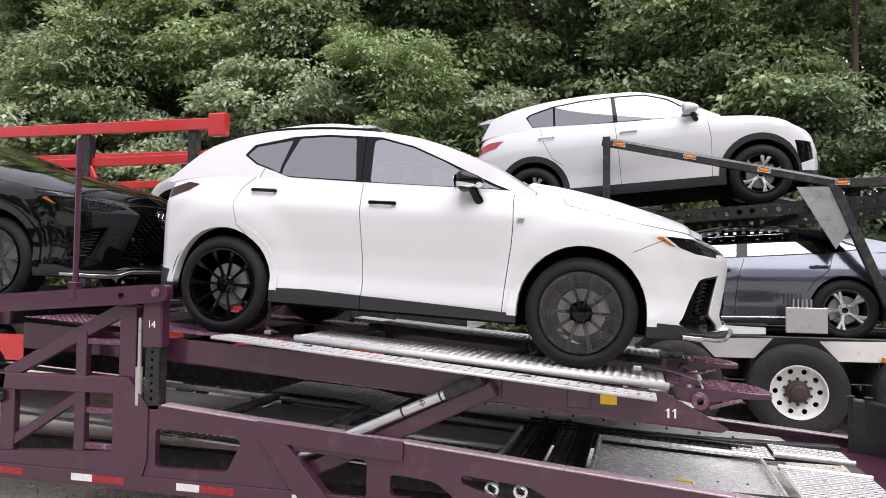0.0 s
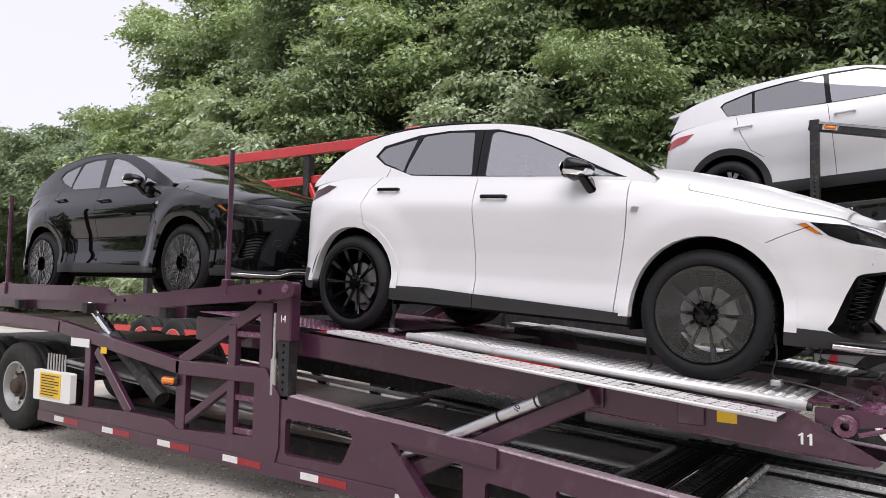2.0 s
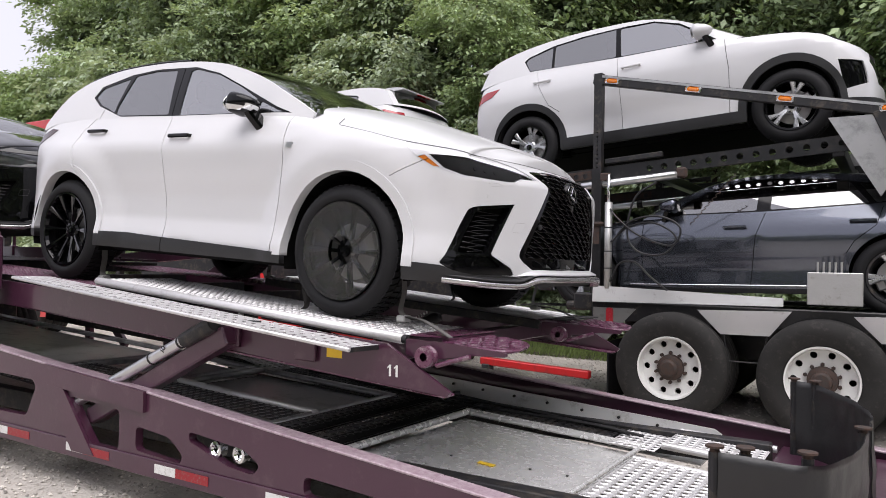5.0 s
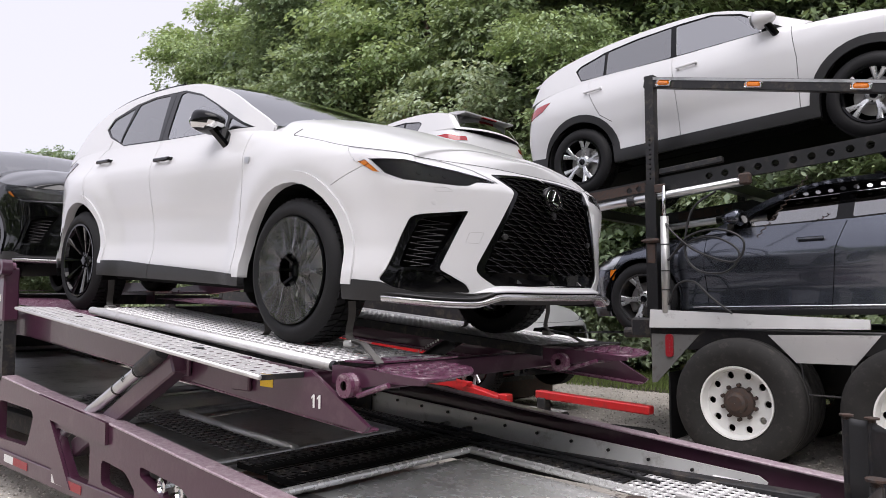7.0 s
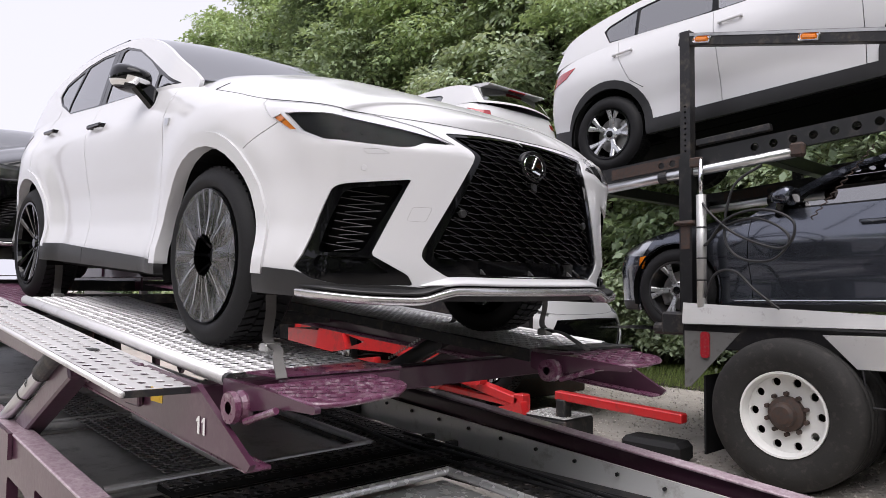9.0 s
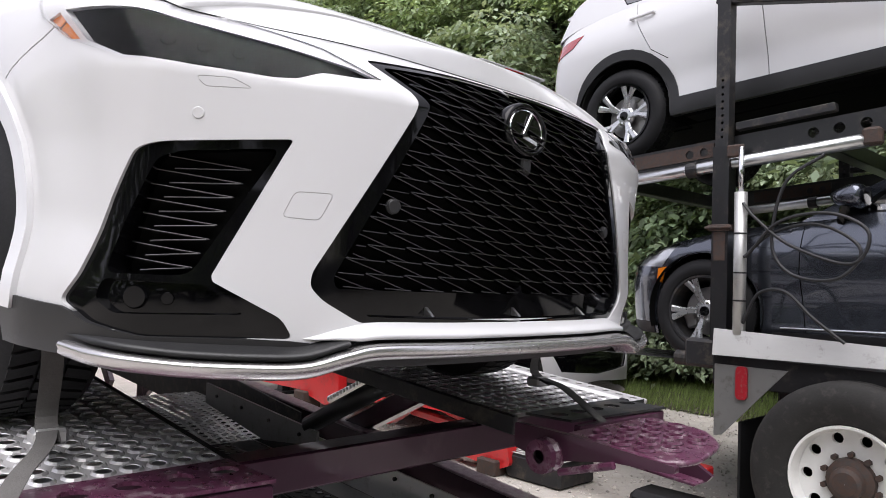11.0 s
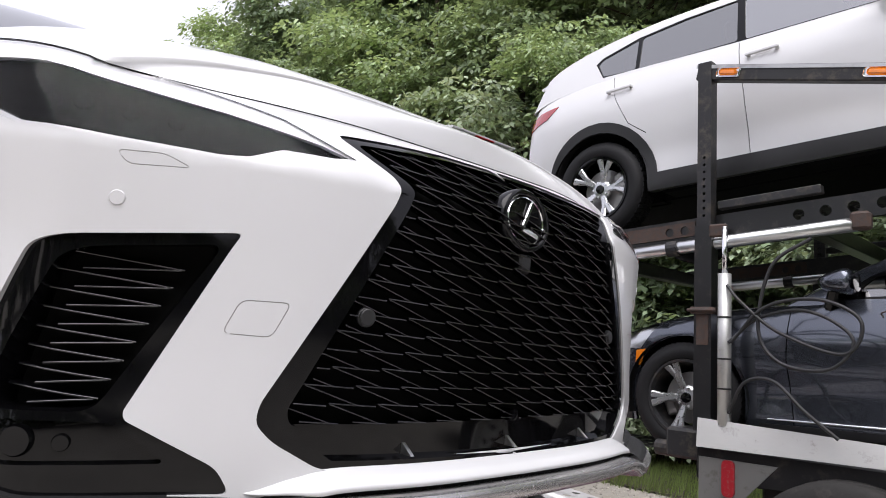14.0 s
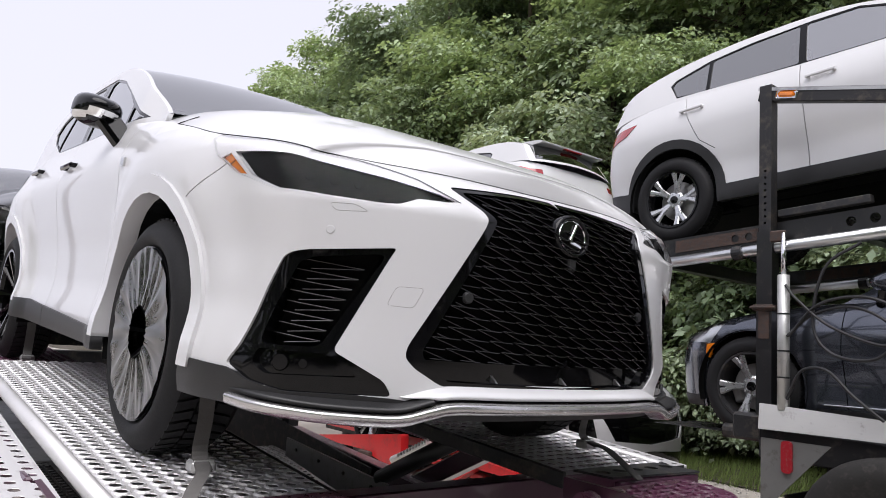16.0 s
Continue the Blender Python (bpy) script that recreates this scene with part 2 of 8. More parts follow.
def smooth_path(points, n):
    """n points at even steps along a Catmull-Rom curve through the given ones."""
    p = np.array(points, float)
    p = np.vstack([2 * p[0] - p[1], p, 2 * p[-1] - p[-2]])
    fine = []
    for a, b, c, d in zip(p, p[1:], p[2:], p[3:]):
        for t in np.linspace(0, 1, 24, endpoint=False):
            fine.append(0.5 * (2 * b + (c - a) * t + (2 * a - 5 * b + 4 * c - d) * t * t + (3 * b - a - 3 * c + d) * t**3))
    fine = np.array(fine + [p[-2]])
    s = np.r_[0, np.cumsum(np.linalg.norm(np.diff(fine, axis=0), axis=1))]
    at = np.linspace(0, s[-1], n)
    return np.stack([np.interp(at, s, fine[:, k]) for k in range(p.shape[1])], 1)


def lathe(bm, profile, seg=32, m=None):
    """Turns a profile of (radius, height) about the z axis."""
    rings = []
    for r, z in profile:
        rings.append([bm.verts.new((r * math.cos(a), r * math.sin(a), z)) for a in (2 * math.pi * k / seg for k in range(seg))])
    for r0, r1 in zip(rings, rings[1:]):
        for k in range(seg):
            bm.faces.new((r0[k], r0[(k + 1) % seg], r1[(k + 1) % seg], r1[k]))
    verts = [v for ring in rings for v in ring]
    if m is not None:
        bmesh.ops.transform(bm, matrix=m, verts=verts)
    return verts


def inside(poly, x, y):
    """Whether (x, y) lies in a polygon."""
    hit, n = False, len(poly)
    for k in range(n):
        (x0, y0), (x1, y1) = poly[k], poly[k - 1]
        if (y0 > y) != (y1 > y) and x < (x1 - x0) * (y - y0) / (y1 - y0) + x0:
            hit = not hit
    return hit


def dense(poly, step):
    """A closed polygon with no edge longer than step."""
    out = []
    for k, a in enumerate(poly):
        b = poly[(k + 1) % len(poly)]
        n = max(1, math.ceil(math.dist(a, b) / step))
        out += [(a[0] + (b[0] - a[0]) * i / n, a[1] + (b[1] - a[1]) * i / n) for i in range(n)]
    return out


def carve(outline, regions, step, grid=True):
    """Triangles over an outline, sorted into regions (name, polygon); the first that holds a triangle has it, and 'rest' the others."""
    pts, edges = [], []
    for poly in [outline] + [p for _, p in regions]:
        ring = dense(poly, step)
        n = len(pts)
        pts += ring
        edges += [(n + k, n + (k + 1) % len(ring)) for k in range(len(ring))]
    if grid:
        lo, hi = np.min(outline, axis=0), np.max(outline, axis=0)
        own = np.array(pts)
        for gx in np.arange(lo[0] + step / 2, hi[0], step):
            for gy in np.arange(lo[1] + step / 2, hi[1], step):
                if inside(outline, gx, gy) and np.abs(own - (gx, gy)).sum(1).min() > 0.45 * step:
                    pts.append((gx, gy))
    verts, _, faces, *_ = delaunay_2d_cdt([Vector(p) for p in pts], edges, [], 0, 1e-6)
    out = {}
    for f in faces:
        cx, cy = sum((verts[k] for k in f), Vector((0, 0))) / 3
        if inside(outline, cx, cy):
            name = next((n for n, p in regions if inside(p, cx, cy)), "rest")
            out.setdefault(name, []).append(tuple(f))
    return verts, out


def sheet(bm, verts, faces, to3d, wall=None, flip=False, normal=None):
    """Lays carved triangles into space by to3d(u, v); wall, another such map, adds a rim from the edge to it."""
    made, low = {}, {}
    layer = bm.verts.layers.float_vector.get("nrm")
    for f in faces:
        for k in f:
            if k not in made:
                made[k] = bm.verts.new(to3d(*verts[k]))
                if normal and layer:
                    made[k][layer] = normal(*verts[k])
        bm.faces.new([made[k] for k in (reversed(f) if flip else f)])
    if wall:
        count = {}
        for f in faces:
            for a, b in zip(f, (*f[1:], f[0])):
                count[(a, b)] = 1
        for a, b in count:
            if (b, a) not in count:
                for k in (a, b):
                    if k not in low:
                        low[k] = (bm.verts.new(to3d(*verts[k])), bm.verts.new(wall(*verts[k])))
                quad = [low[b][0], low[a][0], low[a][1], low[b][1]]
                bm.faces.new(quad[::-1] if flip else quad)


def plate(bm, outline, y0, y1, holes=(), step=9.0, plane="xz"):
    """A flat plate with holes, cut from an outline in the plane, between two depths along the third axis."""
    verts, out = carve(outline, [("hole", h) for h in holes], step, grid=False)
    at = {"xz": lambda d: lambda u, v: (u, d, v), "xy": lambda d: lambda u, v: (u, v, d), "yz": lambda d: lambda u, v: (d, u, v)}[plane]
    flip = plane == "xy"
    sheet(bm, verts, out["rest"], at(y0), at(y1), flip=flip)
    sheet(bm, verts, out["rest"], at(y1), flip=not flip)
    bmesh.ops.remove_doubles(bm, verts=bm.verts, dist=1e-5)
    bmesh.ops.recalc_face_normals(bm, faces=bm.faces)


def round_poly(poly, r, seg=4):
    """A polygon with rounded corners."""
    out, n = [], len(poly)
    for k in range(n):
        a, b, c = (Vector(poly[(k + d) % n]) for d in (-1, 0, 1))
        u, v = (a - b), (c - b)
        d = min(r, 0.45 * u.length, 0.45 * v.length)
        p, q = b + u.normalized() * d, b + v.normalized() * d
        for i in range(seg + 1):
            t = i / seg
            out.append(tuple((1 - t) ** 2 * p + 2 * t * (1 - t) * b + t * t * q))
    return out


def circle(x, y, r, n=12):
    return [(x + r * math.cos(2 * math.pi * k / n), y + r * math.sin(2 * math.pi * k / n)) for k in range(n)]


def table(xs, ys):
    """A smooth monotone curve through (x, y) points."""
    xs, ys = np.array(xs, float), np.array(ys, float)
    h, d = np.diff(xs), np.diff(ys) / np.diff(xs)
    m = np.zeros(len(xs))
    m[0], m[-1] = d[0], d[-1]
    for k in range(1, len(xs) - 1):
        m[k] = 0 if d[k - 1] * d[k] <= 0 else 2 * d[k - 1] * d[k] / (d[k - 1] + d[k])

    def value(x):
        x = min(max(x, xs[0]), xs[-1])
        k = min(max(int(np.searchsorted(xs, x)) - 1, 0), len(h) - 1)
        t = (x - xs[k]) / h[k]
        return float((2 * t**3 - 3 * t * t + 1) * ys[k] + (t**3 - 2 * t * t + t) * h[k] * m[k] + (3 * t * t - 2 * t**3) * ys[k + 1] + (t**3 - t * t) * h[k] * m[k + 1])

    return value


def step01(a, b, x):
    t = min(max((x - a) / (b - a), 0.0), 1.0)
    return t * t * (3 - 2 * t)


# ---- ground ----
def stones(name, x0, x1, y0, y1, count, size, mat, label):
    """Loose stones lying on the ground, as one mesh."""
    rng = np.random.default_rng(5)
    base = np.array([(1, 0, 0), (0, 1, 0), (-1, 0, 0), (0, -1, 0), (0, 0, 0.75), (0, 0, -0.5)], float)
    tris = np.array([(0, 1, 4), (1, 2, 4), (2, 3, 4), (3, 0, 4), (1, 0, 5), (2, 1, 5), (3, 2, 5), (0, 3, 5)])
    r = size * rng.uniform(0.35, 1.0, (count, 1, 1)) ** 1.5
    v = base[None] * r * rng.uniform(0.55, 1.2, (count, 6, 3))
    a = rng.uniform(0, 6.28, count)
    c, s = np.cos(a)[:, None], np.sin(a)[:, None]
    x, y = v[..., 0] * c - v[..., 1] * s, v[..., 0] * s + v[..., 1] * c
    at = np.stack([rng.uniform(x0, x1, count), rng.uniform(y0, y1, count)], 1)
    v = np.stack([x + at[:, :1], y + at[:, 1:], v[..., 2] + 0.15 * r[..., 0] ], -1).reshape(-1, 3)
    f = (tris[None] + 6 * np.arange(count)[:, None, None]).reshape(-1, 3)
    me = bpy.data.meshes.new(name)
    me.from_pydata(v, [], f)
    me.materials.append(mat)
    return tagged(new(name, me), label, "gravel", kind="stuff")


gravel = material("gravel", (0.44, 0.41, 0.37), 0.9, vary=0.35, scale=1.3, bump=0.02, bump_scale=28, dirt=(0.36, 0.33, 0.29), dirt_amount=0.5)
stone_mat = material("gravel_stone", (0.46, 0.43, 0.39), 0.85, vary=0.2, scale=9, bump=0.003, bump_scale=60, island=0.45)
soil = material("soil", (0.06, 0.05, 0.035), 0.95, vary=0.4, scale=2, bump=0.03, bump_scale=14)
grass_mat = material("grass", (0.16, 0.22, 0.06), 0.7, vary=0.3, scale=1.5, island=0.4)
bm = bmesh.new()
bmesh.ops.create_grid(bm, x_segments=60, y_segments=60, size=600)
for v in bm.verts:
    v.co.z = -0.004 + (0.02 * noise.noise(v.co * 0.05) if v.co.length > 60 else 0)
tagged(part("ground", bm, gravel), "pale grey gravel yard", "ground", kind="structure")
bm = bmesh.new()
bmesh.ops.create_grid(bm, x_segments=80, y_segments=30, size=1)
for v in bm.verts:
    x, y = -8 + 55 * v.co.x, 33 + 20 * v.co.y
    v.co = (x, y + 0.5 * noise.noise(Vector((x * 0.4, y * 0.2, 0))), 0.012 + 0.06 * (y - 13) * step01(13.5, 22, y) + 0.05 * noise.noise(Vector((x * 0.5, y * 0.5, 3))))
tagged(part("verge", bm, soil), "dark soil bank under the trees", "ground", kind="structure")
stones("gravel", -13, -1.5, -0.5, 5.0, 30000, 0.019, stone_mat, "loose pale gravel stones on the yard")
stones("gravel", -6, 3.5, 7.2, 13.5, 16000, 0.02, stone_mat, "loose gravel stones beside the truck")


def blades(name, x0, x1, y0, y1, count):
    rng = np.random.default_rng(8)
    x, y = rng.uniform(x0, x1, count), rng.uniform(y0, y1, count)
    h, a = rng.uniform(0.05, 0.2, count), rng.uniform(0, 6.28, count)
    w = 0.006
    lean = rng.uniform(0, 0.08, (2, count))
    v = np.stack([np.stack([x - w * np.cos(a), y - w * np.sin(a), 0 * x], 1), np.stack([x + w * np.cos(a), y + w * np.sin(a), 0 * x], 1), np.stack([x + lean[0], y + lean[1] - 0.04, h], 1)], 1).reshape(-1, 3)
    me = bpy.data.meshes.new(name)
    me.from_pydata(v, [], np.arange(3 * count).reshape(-1, 3))
    me.materials.append(grass_mat)
    return tagged(new(name, me), "short green grass along the yard edge", "grass", kind="stuff")


blades("grass", -14, 4, 12.9, 15.5, 42000)


# ---- cars ----
def wheel(parent, at, r, width, rim_r, style, mats, film=False, side=-1):
    """A road wheel whose outer face looks along y * side; at is the middle of that face."""
    tyre_mat, rim_mat = mats
    turn = Matrix.Translation(at) @ Matrix.Rotation(radians(90 if side < 0 else -90), 4, "X")
    hub = thing("wheel", Matrix.Identity(4), "", "")
    for key in ("label", "category"):
        if key in hub:
            del hub[key]
    hub.name = "wheel"
    bm = bmesh.new()
    w = width
    side_r = rim_r + 0.35 * (r - rim_r)
    lathe(bm, [(rim_r - 0.005, -0.03), (rim_r + 0.004, -0.006), (rim_r + 0.012, 0.0), (side_r, 0.012), (r - 0.045, 0.006), (r - 0.02, -0.008), (r - 0.006, -0.03)], 56)
    lathe(bm, [(r - 0.006, -w + 0.03), (r - 0.02, -w + 0.008), (side_r, -w), (rim_r, -w + 0.02)], 56)
    bmesh.ops.transform(bm, matrix=turn, verts=bm.verts)
    part("tyre", bm, tyre_mat, hub, smooth=True)
    # tread: grooved ring of blocks
    bm = bmesh.new()
    n = 56
    for k in range(n):
        a0, a1 = 2 * math.pi * k / n, 2 * math.pi * (k + 0.72) / n
        bands = ((-0.03, -0.085, 0.35), (-0.092, -w + 0.092, 0.0), (-w + 0.085, -w + 0.03, -0.35))
        for z0, z1, skew in bands:
            sk = skew * 2 * math.pi / n
            q = [bm.verts.new(((r + e) * math.cos(a), (r + e) * math.sin(a), z)) for e in (0.0, -0.012) for a, z in ((a0, z0), (a1, z0), (a1 + sk, z1), (a0 + sk, z1))]
            bm.faces.new(q[:4])
            for i in range(4):
                j = (i + 1) % 4
                bm.faces.new((q[i], q[j], q[j + 4], q[i + 4]))
    lathe(bm, [(r - 0.008, -0.03), (r - 0.011, -0.09), (r - 0.011, -w + 0.09), (r - 0.008, -w + 0.03)], 56)
    bmesh.ops.transform(bm, matrix=turn, verts=bm.verts)
    tagged(part("tread", bm, tyre_mat, hub), kind="stuff")
    bm = bmesh.new()
    lathe(bm, [(rim_r + 0.004, -0.004), (rim_r + 0.002, 0.004), (rim_r - 0.012, 0.003), (rim_r - 0.022, -0.02), (rim_r - 0.03, -0.1), (rim_r - 0.05, -w + 0.02)], 48)
    bmesh.ops.transform(bm, matrix=turn, verts=bm.verts)
    part("rim", bm, style.get("barrel", rim_mat), hub)
    spokes = style["spokes"]
    for k in range(spokes):
        a = 2 * math.pi * k / spokes
        bm = bmesh.new()
        for lean in style["lean"]:
            wide, thick = style["width"], style["depth"]
            pts = []
            for t, cut in ((0.05, 1.0), (0.5, 0.8), (1.0, style.get("flare", 0.75))):
                rad = 0.045 + t * (rim_r - 0.062)
                ang = a + lean * t
                mid = Vector((rad * math.cos(ang), rad * math.sin(ang), -0.028 + 0.022 * t - style["dish"] * (1 - t)))
                nrm = Vector((-math.sin(ang), math.cos(ang), 0)) * wide * cut / 2
                pts.append([bm.verts.new(mid + nrm), bm.verts.new(mid + nrm * 0.55 + Vector((0, 0, thick * 0.35))), bm.verts.new(mid - nrm * 0.55 + Vector((0, 0, thick * 0.35))), bm.verts.new(mid - nrm), bm.verts.new(mid + Vector((0, 0, -thick)))])
            for p0, p1 in zip(pts, pts[1:]):
                for i in range(5):
                    bm.faces.new((p0[i], p0[(i + 1) % 5], p1[(i + 1) % 5], p1[i]))
        bmesh.ops.transform(bm, matrix=turn, verts=bm.verts)
        part("spoke", bm, rim_mat, hub)
    bm = bmesh.new()
    lathe(bm, [(0.075, -0.07), (0.075, -0.03 - style["dish"]), (0.06, -0.018 - style["dish"]), (0.034, -0.014 - style["dish"]), (0.001, -0.014 - style["dish"])], 28)
    bmesh.ops.transform(bm, matrix=turn, verts=bm.verts)
    part("wheel_hub", bm, rim_mat, hub)
    bm = bmesh.new()
    lathe(bm, [(0.033, -0.014 - style["dish"]), (0.03, -0.004 - style["dish"]), (0.001, -0.003 - style["dish"])], 20, turn)
    part("centre_cap", bm, gloss_black, hub)
    for k in range(5):
        a = 2 * math.pi * (k + 0.5) / 5
        bm = bmesh.new()
        rod(bm, (0.055 * math.cos(a), 0.055 * math.sin(a), -0.05), (0.055 * math.cos(a), 0.055 * math.sin(a), -0.012 - style["dish"]), 0.009, 6)
        bmesh.ops.transform(bm, matrix=turn, verts=bm.verts)
        part("wheel_nut", bm, chrome if style.get("bright") else gloss_black, hub)
    bm = bmesh.new()
    lathe(bm, [(0.16, -0.12), (0.16, -0.105), (0.05, -0.1), (0.001, -0.1)], 32, turn)
    part("brake_disc", bm, brake_steel, hub)
    bm = bmesh.new()
    for a in (0.5,):
        block(bm, (0.10, -0.07, -0.14), (0.18, 0.07, -0.085), 0.012)
    bmesh.ops.transform(bm, matrix=turn @ Matrix.Rotation(0.35, 4, "Z"), verts=bm.verts)
    part("brake_caliper", bm, brake_steel, hub)
    if film:
        bm = bmesh.new()
        rings, seg = 12, 120
        rows = []
        for i in range(rings + 1):
            rad = 0.085 + (rim_r - 0.087) * i / rings
            row = []
            for k in range(seg):
                a = 2 * math.pi * k / seg
                z = 0.009 - 0.006 * abs(math.sin(spokes * a / 2)) * math.sin(math.pi * i / rings)
                z += 0.0055 * noise.noise(Vector((9 * math.cos(a), 9 * math.sin(a), i * 0.12)))
                row.append(bm.verts.new((rad * math.cos(a), rad * math.sin(a), z)))
            rows.append(row)
        for r0, r1 in zip(rows, rows[1:]):
            for k in range(seg):
                bm.faces.new((r0[k], r0[(k + 1) % seg], r1[(k + 1) % seg], r1[k]))
        bmesh.ops.transform(bm, matrix=turn, verts=bm.verts)
        bmesh.ops.recalc_face_normals(bm, faces=bm.faces)
        part("protective_film", bm, film_clear, hub, "clear wrinkled plastic transit film", smooth=True)
    hub.parent = parent
    return hub


class Shape:
    """The surfaces of a car: a lower ring round the body, the sides of the cabin, and the roof. x ahead from the rear axle, h half width, z up from the road."""

    def __init__(self, c):
        self.c = c
        path = smooth_path(c["plan"], 500)
        self.H, self.X = path[:, 0], path[:, 1]
        self.S = np.r_[0, np.cumsum(np.hypot(np.diff(self.H), np.diff(self.X)))]
        th, tx = np.gradient(self.H, self.S), np.gradient(self.X, self.S)
        size = np.hypot(th, tx)
        self.NX, self.NH = th / size, -tx / size
        calm = np.clip(self.H / 0.05, 0, 1)
        self.NH = self.NH * calm
        self.NX = np.sign(self.NX) * np.sqrt(1 - self.NH**2)
        near = np.exp(-0.5 * ((self.S[:, None] - self.S[None]) / 0.15) ** 2)
        near /= near.sum(1, keepdims=True)
        self.front_share, self.rear_share = near @ np.maximum(self.NX, 0) ** 2, near @ np.maximum(-self.NX, 0) ** 2
        self.length = float(self.S[-1])
        self.d_side, self.d_front, self.d_rear = (table(*zip(*c[k])) for k in ("tuck_side", "tuck_front", "tuck_rear"))
        self.top_x, self.bottom_x = table(*zip(*c["belt"])), table(*zip(*c["bottom"]))
        self.top_h = table(*zip(*c["nose_top"])) if "nose_top" in c else None
        self.lip = c.get("lip_round", 0.07)

    def at(self, s):
        return tuple(float(np.interp(s, self.S, v)) for v in (self.X, self.H, self.NX, self.NH))

    def s_x(self, x):
        return float(np.interp(-x, -self.X, self.S))

    def s_h(self, h):
        k = int(np.argmax(self.X < self.X[0] - 0.5))
        return float(np.interp(h, self.H[:k], self.S[:k]))

    def s_r(self, h):
        k = int(np.argmax(self.X < self.X[-1] + 0.5))
        return float(np.interp(-h, -self.H[k:], self.S[k:]))

    def top(self, s):
        x, h, nx, nh = self.at(s)
        return self.top_x(x)

    def tuck(self, s, z):
        x, h, nx, nh = self.at(s)
        f, r = float(np.interp(s, self.S, self.front_share)), float(np.interp(s, self.S, self.rear_share))
        d = f * self.d_front(z) + r * self.d_rear(z) + (1 - f - r) * self.d_side(z)
        for ax, az, swell, r0, r1 in self.c.get("shoulders", ()):
            d -= swell * step01(r1, r0, math.hypot(x - ax, z - az)) * (1 - 0.8 * f)
        t = min(max((z - (self.top(s) - self.lip)) / self.lip, 0.0), 1.0)
        return d + 0.6 * self.lip * (1 - math.sqrt(1 - t * t)) * (1 - step01(self.c["cowl"] + 0.05, self.c["cowl"] - 0.25, x))

    def pos(self, s, z, off=0.0):
        x, h, nx, nh = self.at(s)
        d = off - self.tuck(s, z)
        return Vector((x + nx * d, -max(h + nh * d, 0.0), z))

    def normal(self, s, z):
        """The outward direction of the lower ring."""
        e = 0.006
        u = self.pos(min(s + e, self.length), z) - self.pos(max(s - e, 0.0), z)
        v = self.pos(s, z + e) - self.pos(s, z - e)
        if s < 1e-4:
            u = Vector((0, -1, 0))
        return u.cross(v).normalized()

    def cabin_normal(self, x, z):
        e = 0.01
        return (self.cabin(x + e, z) - self.cabin(x - e, z)).cross(self.cabin(x, z + e) - self.cabin(x, z - e)).normalized()

    def edge(self, s):
        return self.pos(s, self.top(s))

    def cabin(self, x, z, off=0.0):
        """A point on the side of the cabin above the belt."""
        s = self.s_x(x)
        base = self.edge(s)
        up = z - self.top(s)
        return Vector((x, base.y + self.c["tumble"] * up + 0.12 * up * up - off, z))

    def flat(self, poly):
        """A polygon of the body side in (s, z): points (x, z), or ('f' | 'r', h, z) on the nose or the tail."""
        out = []
        for p in poly:
            if len(p) == 2:
                out.append((self.s_x(p[0]), p[1]))
            else:
                out.append((self.s_h(p[1]) if p[0] == "f" else self.s_r(p[1]), p[2]))
        return out


def ribbon(line, w):
    """A narrow closed polygon along a line."""
    a, b = [], []
    for k, p in enumerate(line):
        q0, q1 = Vector(line[max(k - 1, 0)]), Vector(line[min(k + 1, len(line) - 1)])
        d = (q1 - q0).normalized()
        n = Vector((-d.y, d.x)) * w / 2
        a.append(tuple(Vector(p) + n))
        b.append(tuple(Vector(p) - n))
    return a + b[::-1]


def outward(bm, centre):
    """Turns the faces so that most look away from the centre."""
    bm.normal_update()
    if sum(f.calc_area() * f.normal.dot(f.calc_center_median() - centre) for f in bm.faces) < 0:
        bmesh.ops.reverse_faces(bm, faces=bm.faces)


MIRROR = Matrix.Diagonal((1, -1, 1, 1))


def car_parts(car, name, mat, make, centre, pair=True, label="", smooth=True):
    """Makes a part by make(bm) on one side, and its twin on the other: two parts, or one welded mesh."""
    if pair:
        made = []
        for side in (0, 1):
            bm = bmesh.new()
            layer = bm.verts.layers.float_vector.new("nrm")
            make(bm)
            if side:
                bmesh.ops.transform(bm, matrix=MIRROR, verts=bm.verts)
                for v in bm.verts:
                    v[layer] = MIRROR @ v[layer]
            outward(bm, centre)
            made.append(part(name, bm, mat, car, label, smooth))
        return made
    bm = bmesh.new()
    layer = bm.verts.layers.float_vector.new("nrm")
    make(bm)
    both = bmesh.ops.duplicate(bm, geom=list(bm.verts) + list(bm.edges) + list(bm.faces))
    twins = [g for g in both["geom"] if isinstance(g, bmesh.types.BMVert)]
    bmesh.ops.transform(bm, matrix=MIRROR, verts=twins)
    for v in twins:
        v[layer] = MIRROR @ v[layer]
    bmesh.ops.reverse_faces(bm, faces=[g for g in both["geom"] if isinstance(g, bmesh.types.BMFace)])
    mate = {}
    for v in bm.verts:
        if abs(v.co.y) < 0.0006:
            v.co.y = 0.0
            v[layer] = (v[layer][0], 0.0, v[layer][2])
            mate.setdefault((round(v.co.x, 4), round(v.co.z, 4), v[layer].length > 0.5), []).append(v)
    bmesh.ops.weld_verts(bm, targetmap={v: vs[0] for vs in mate.values() for v in vs[1:]})
    outward(bm, centre)
    return part(name, bm, mat, car, label, smooth)


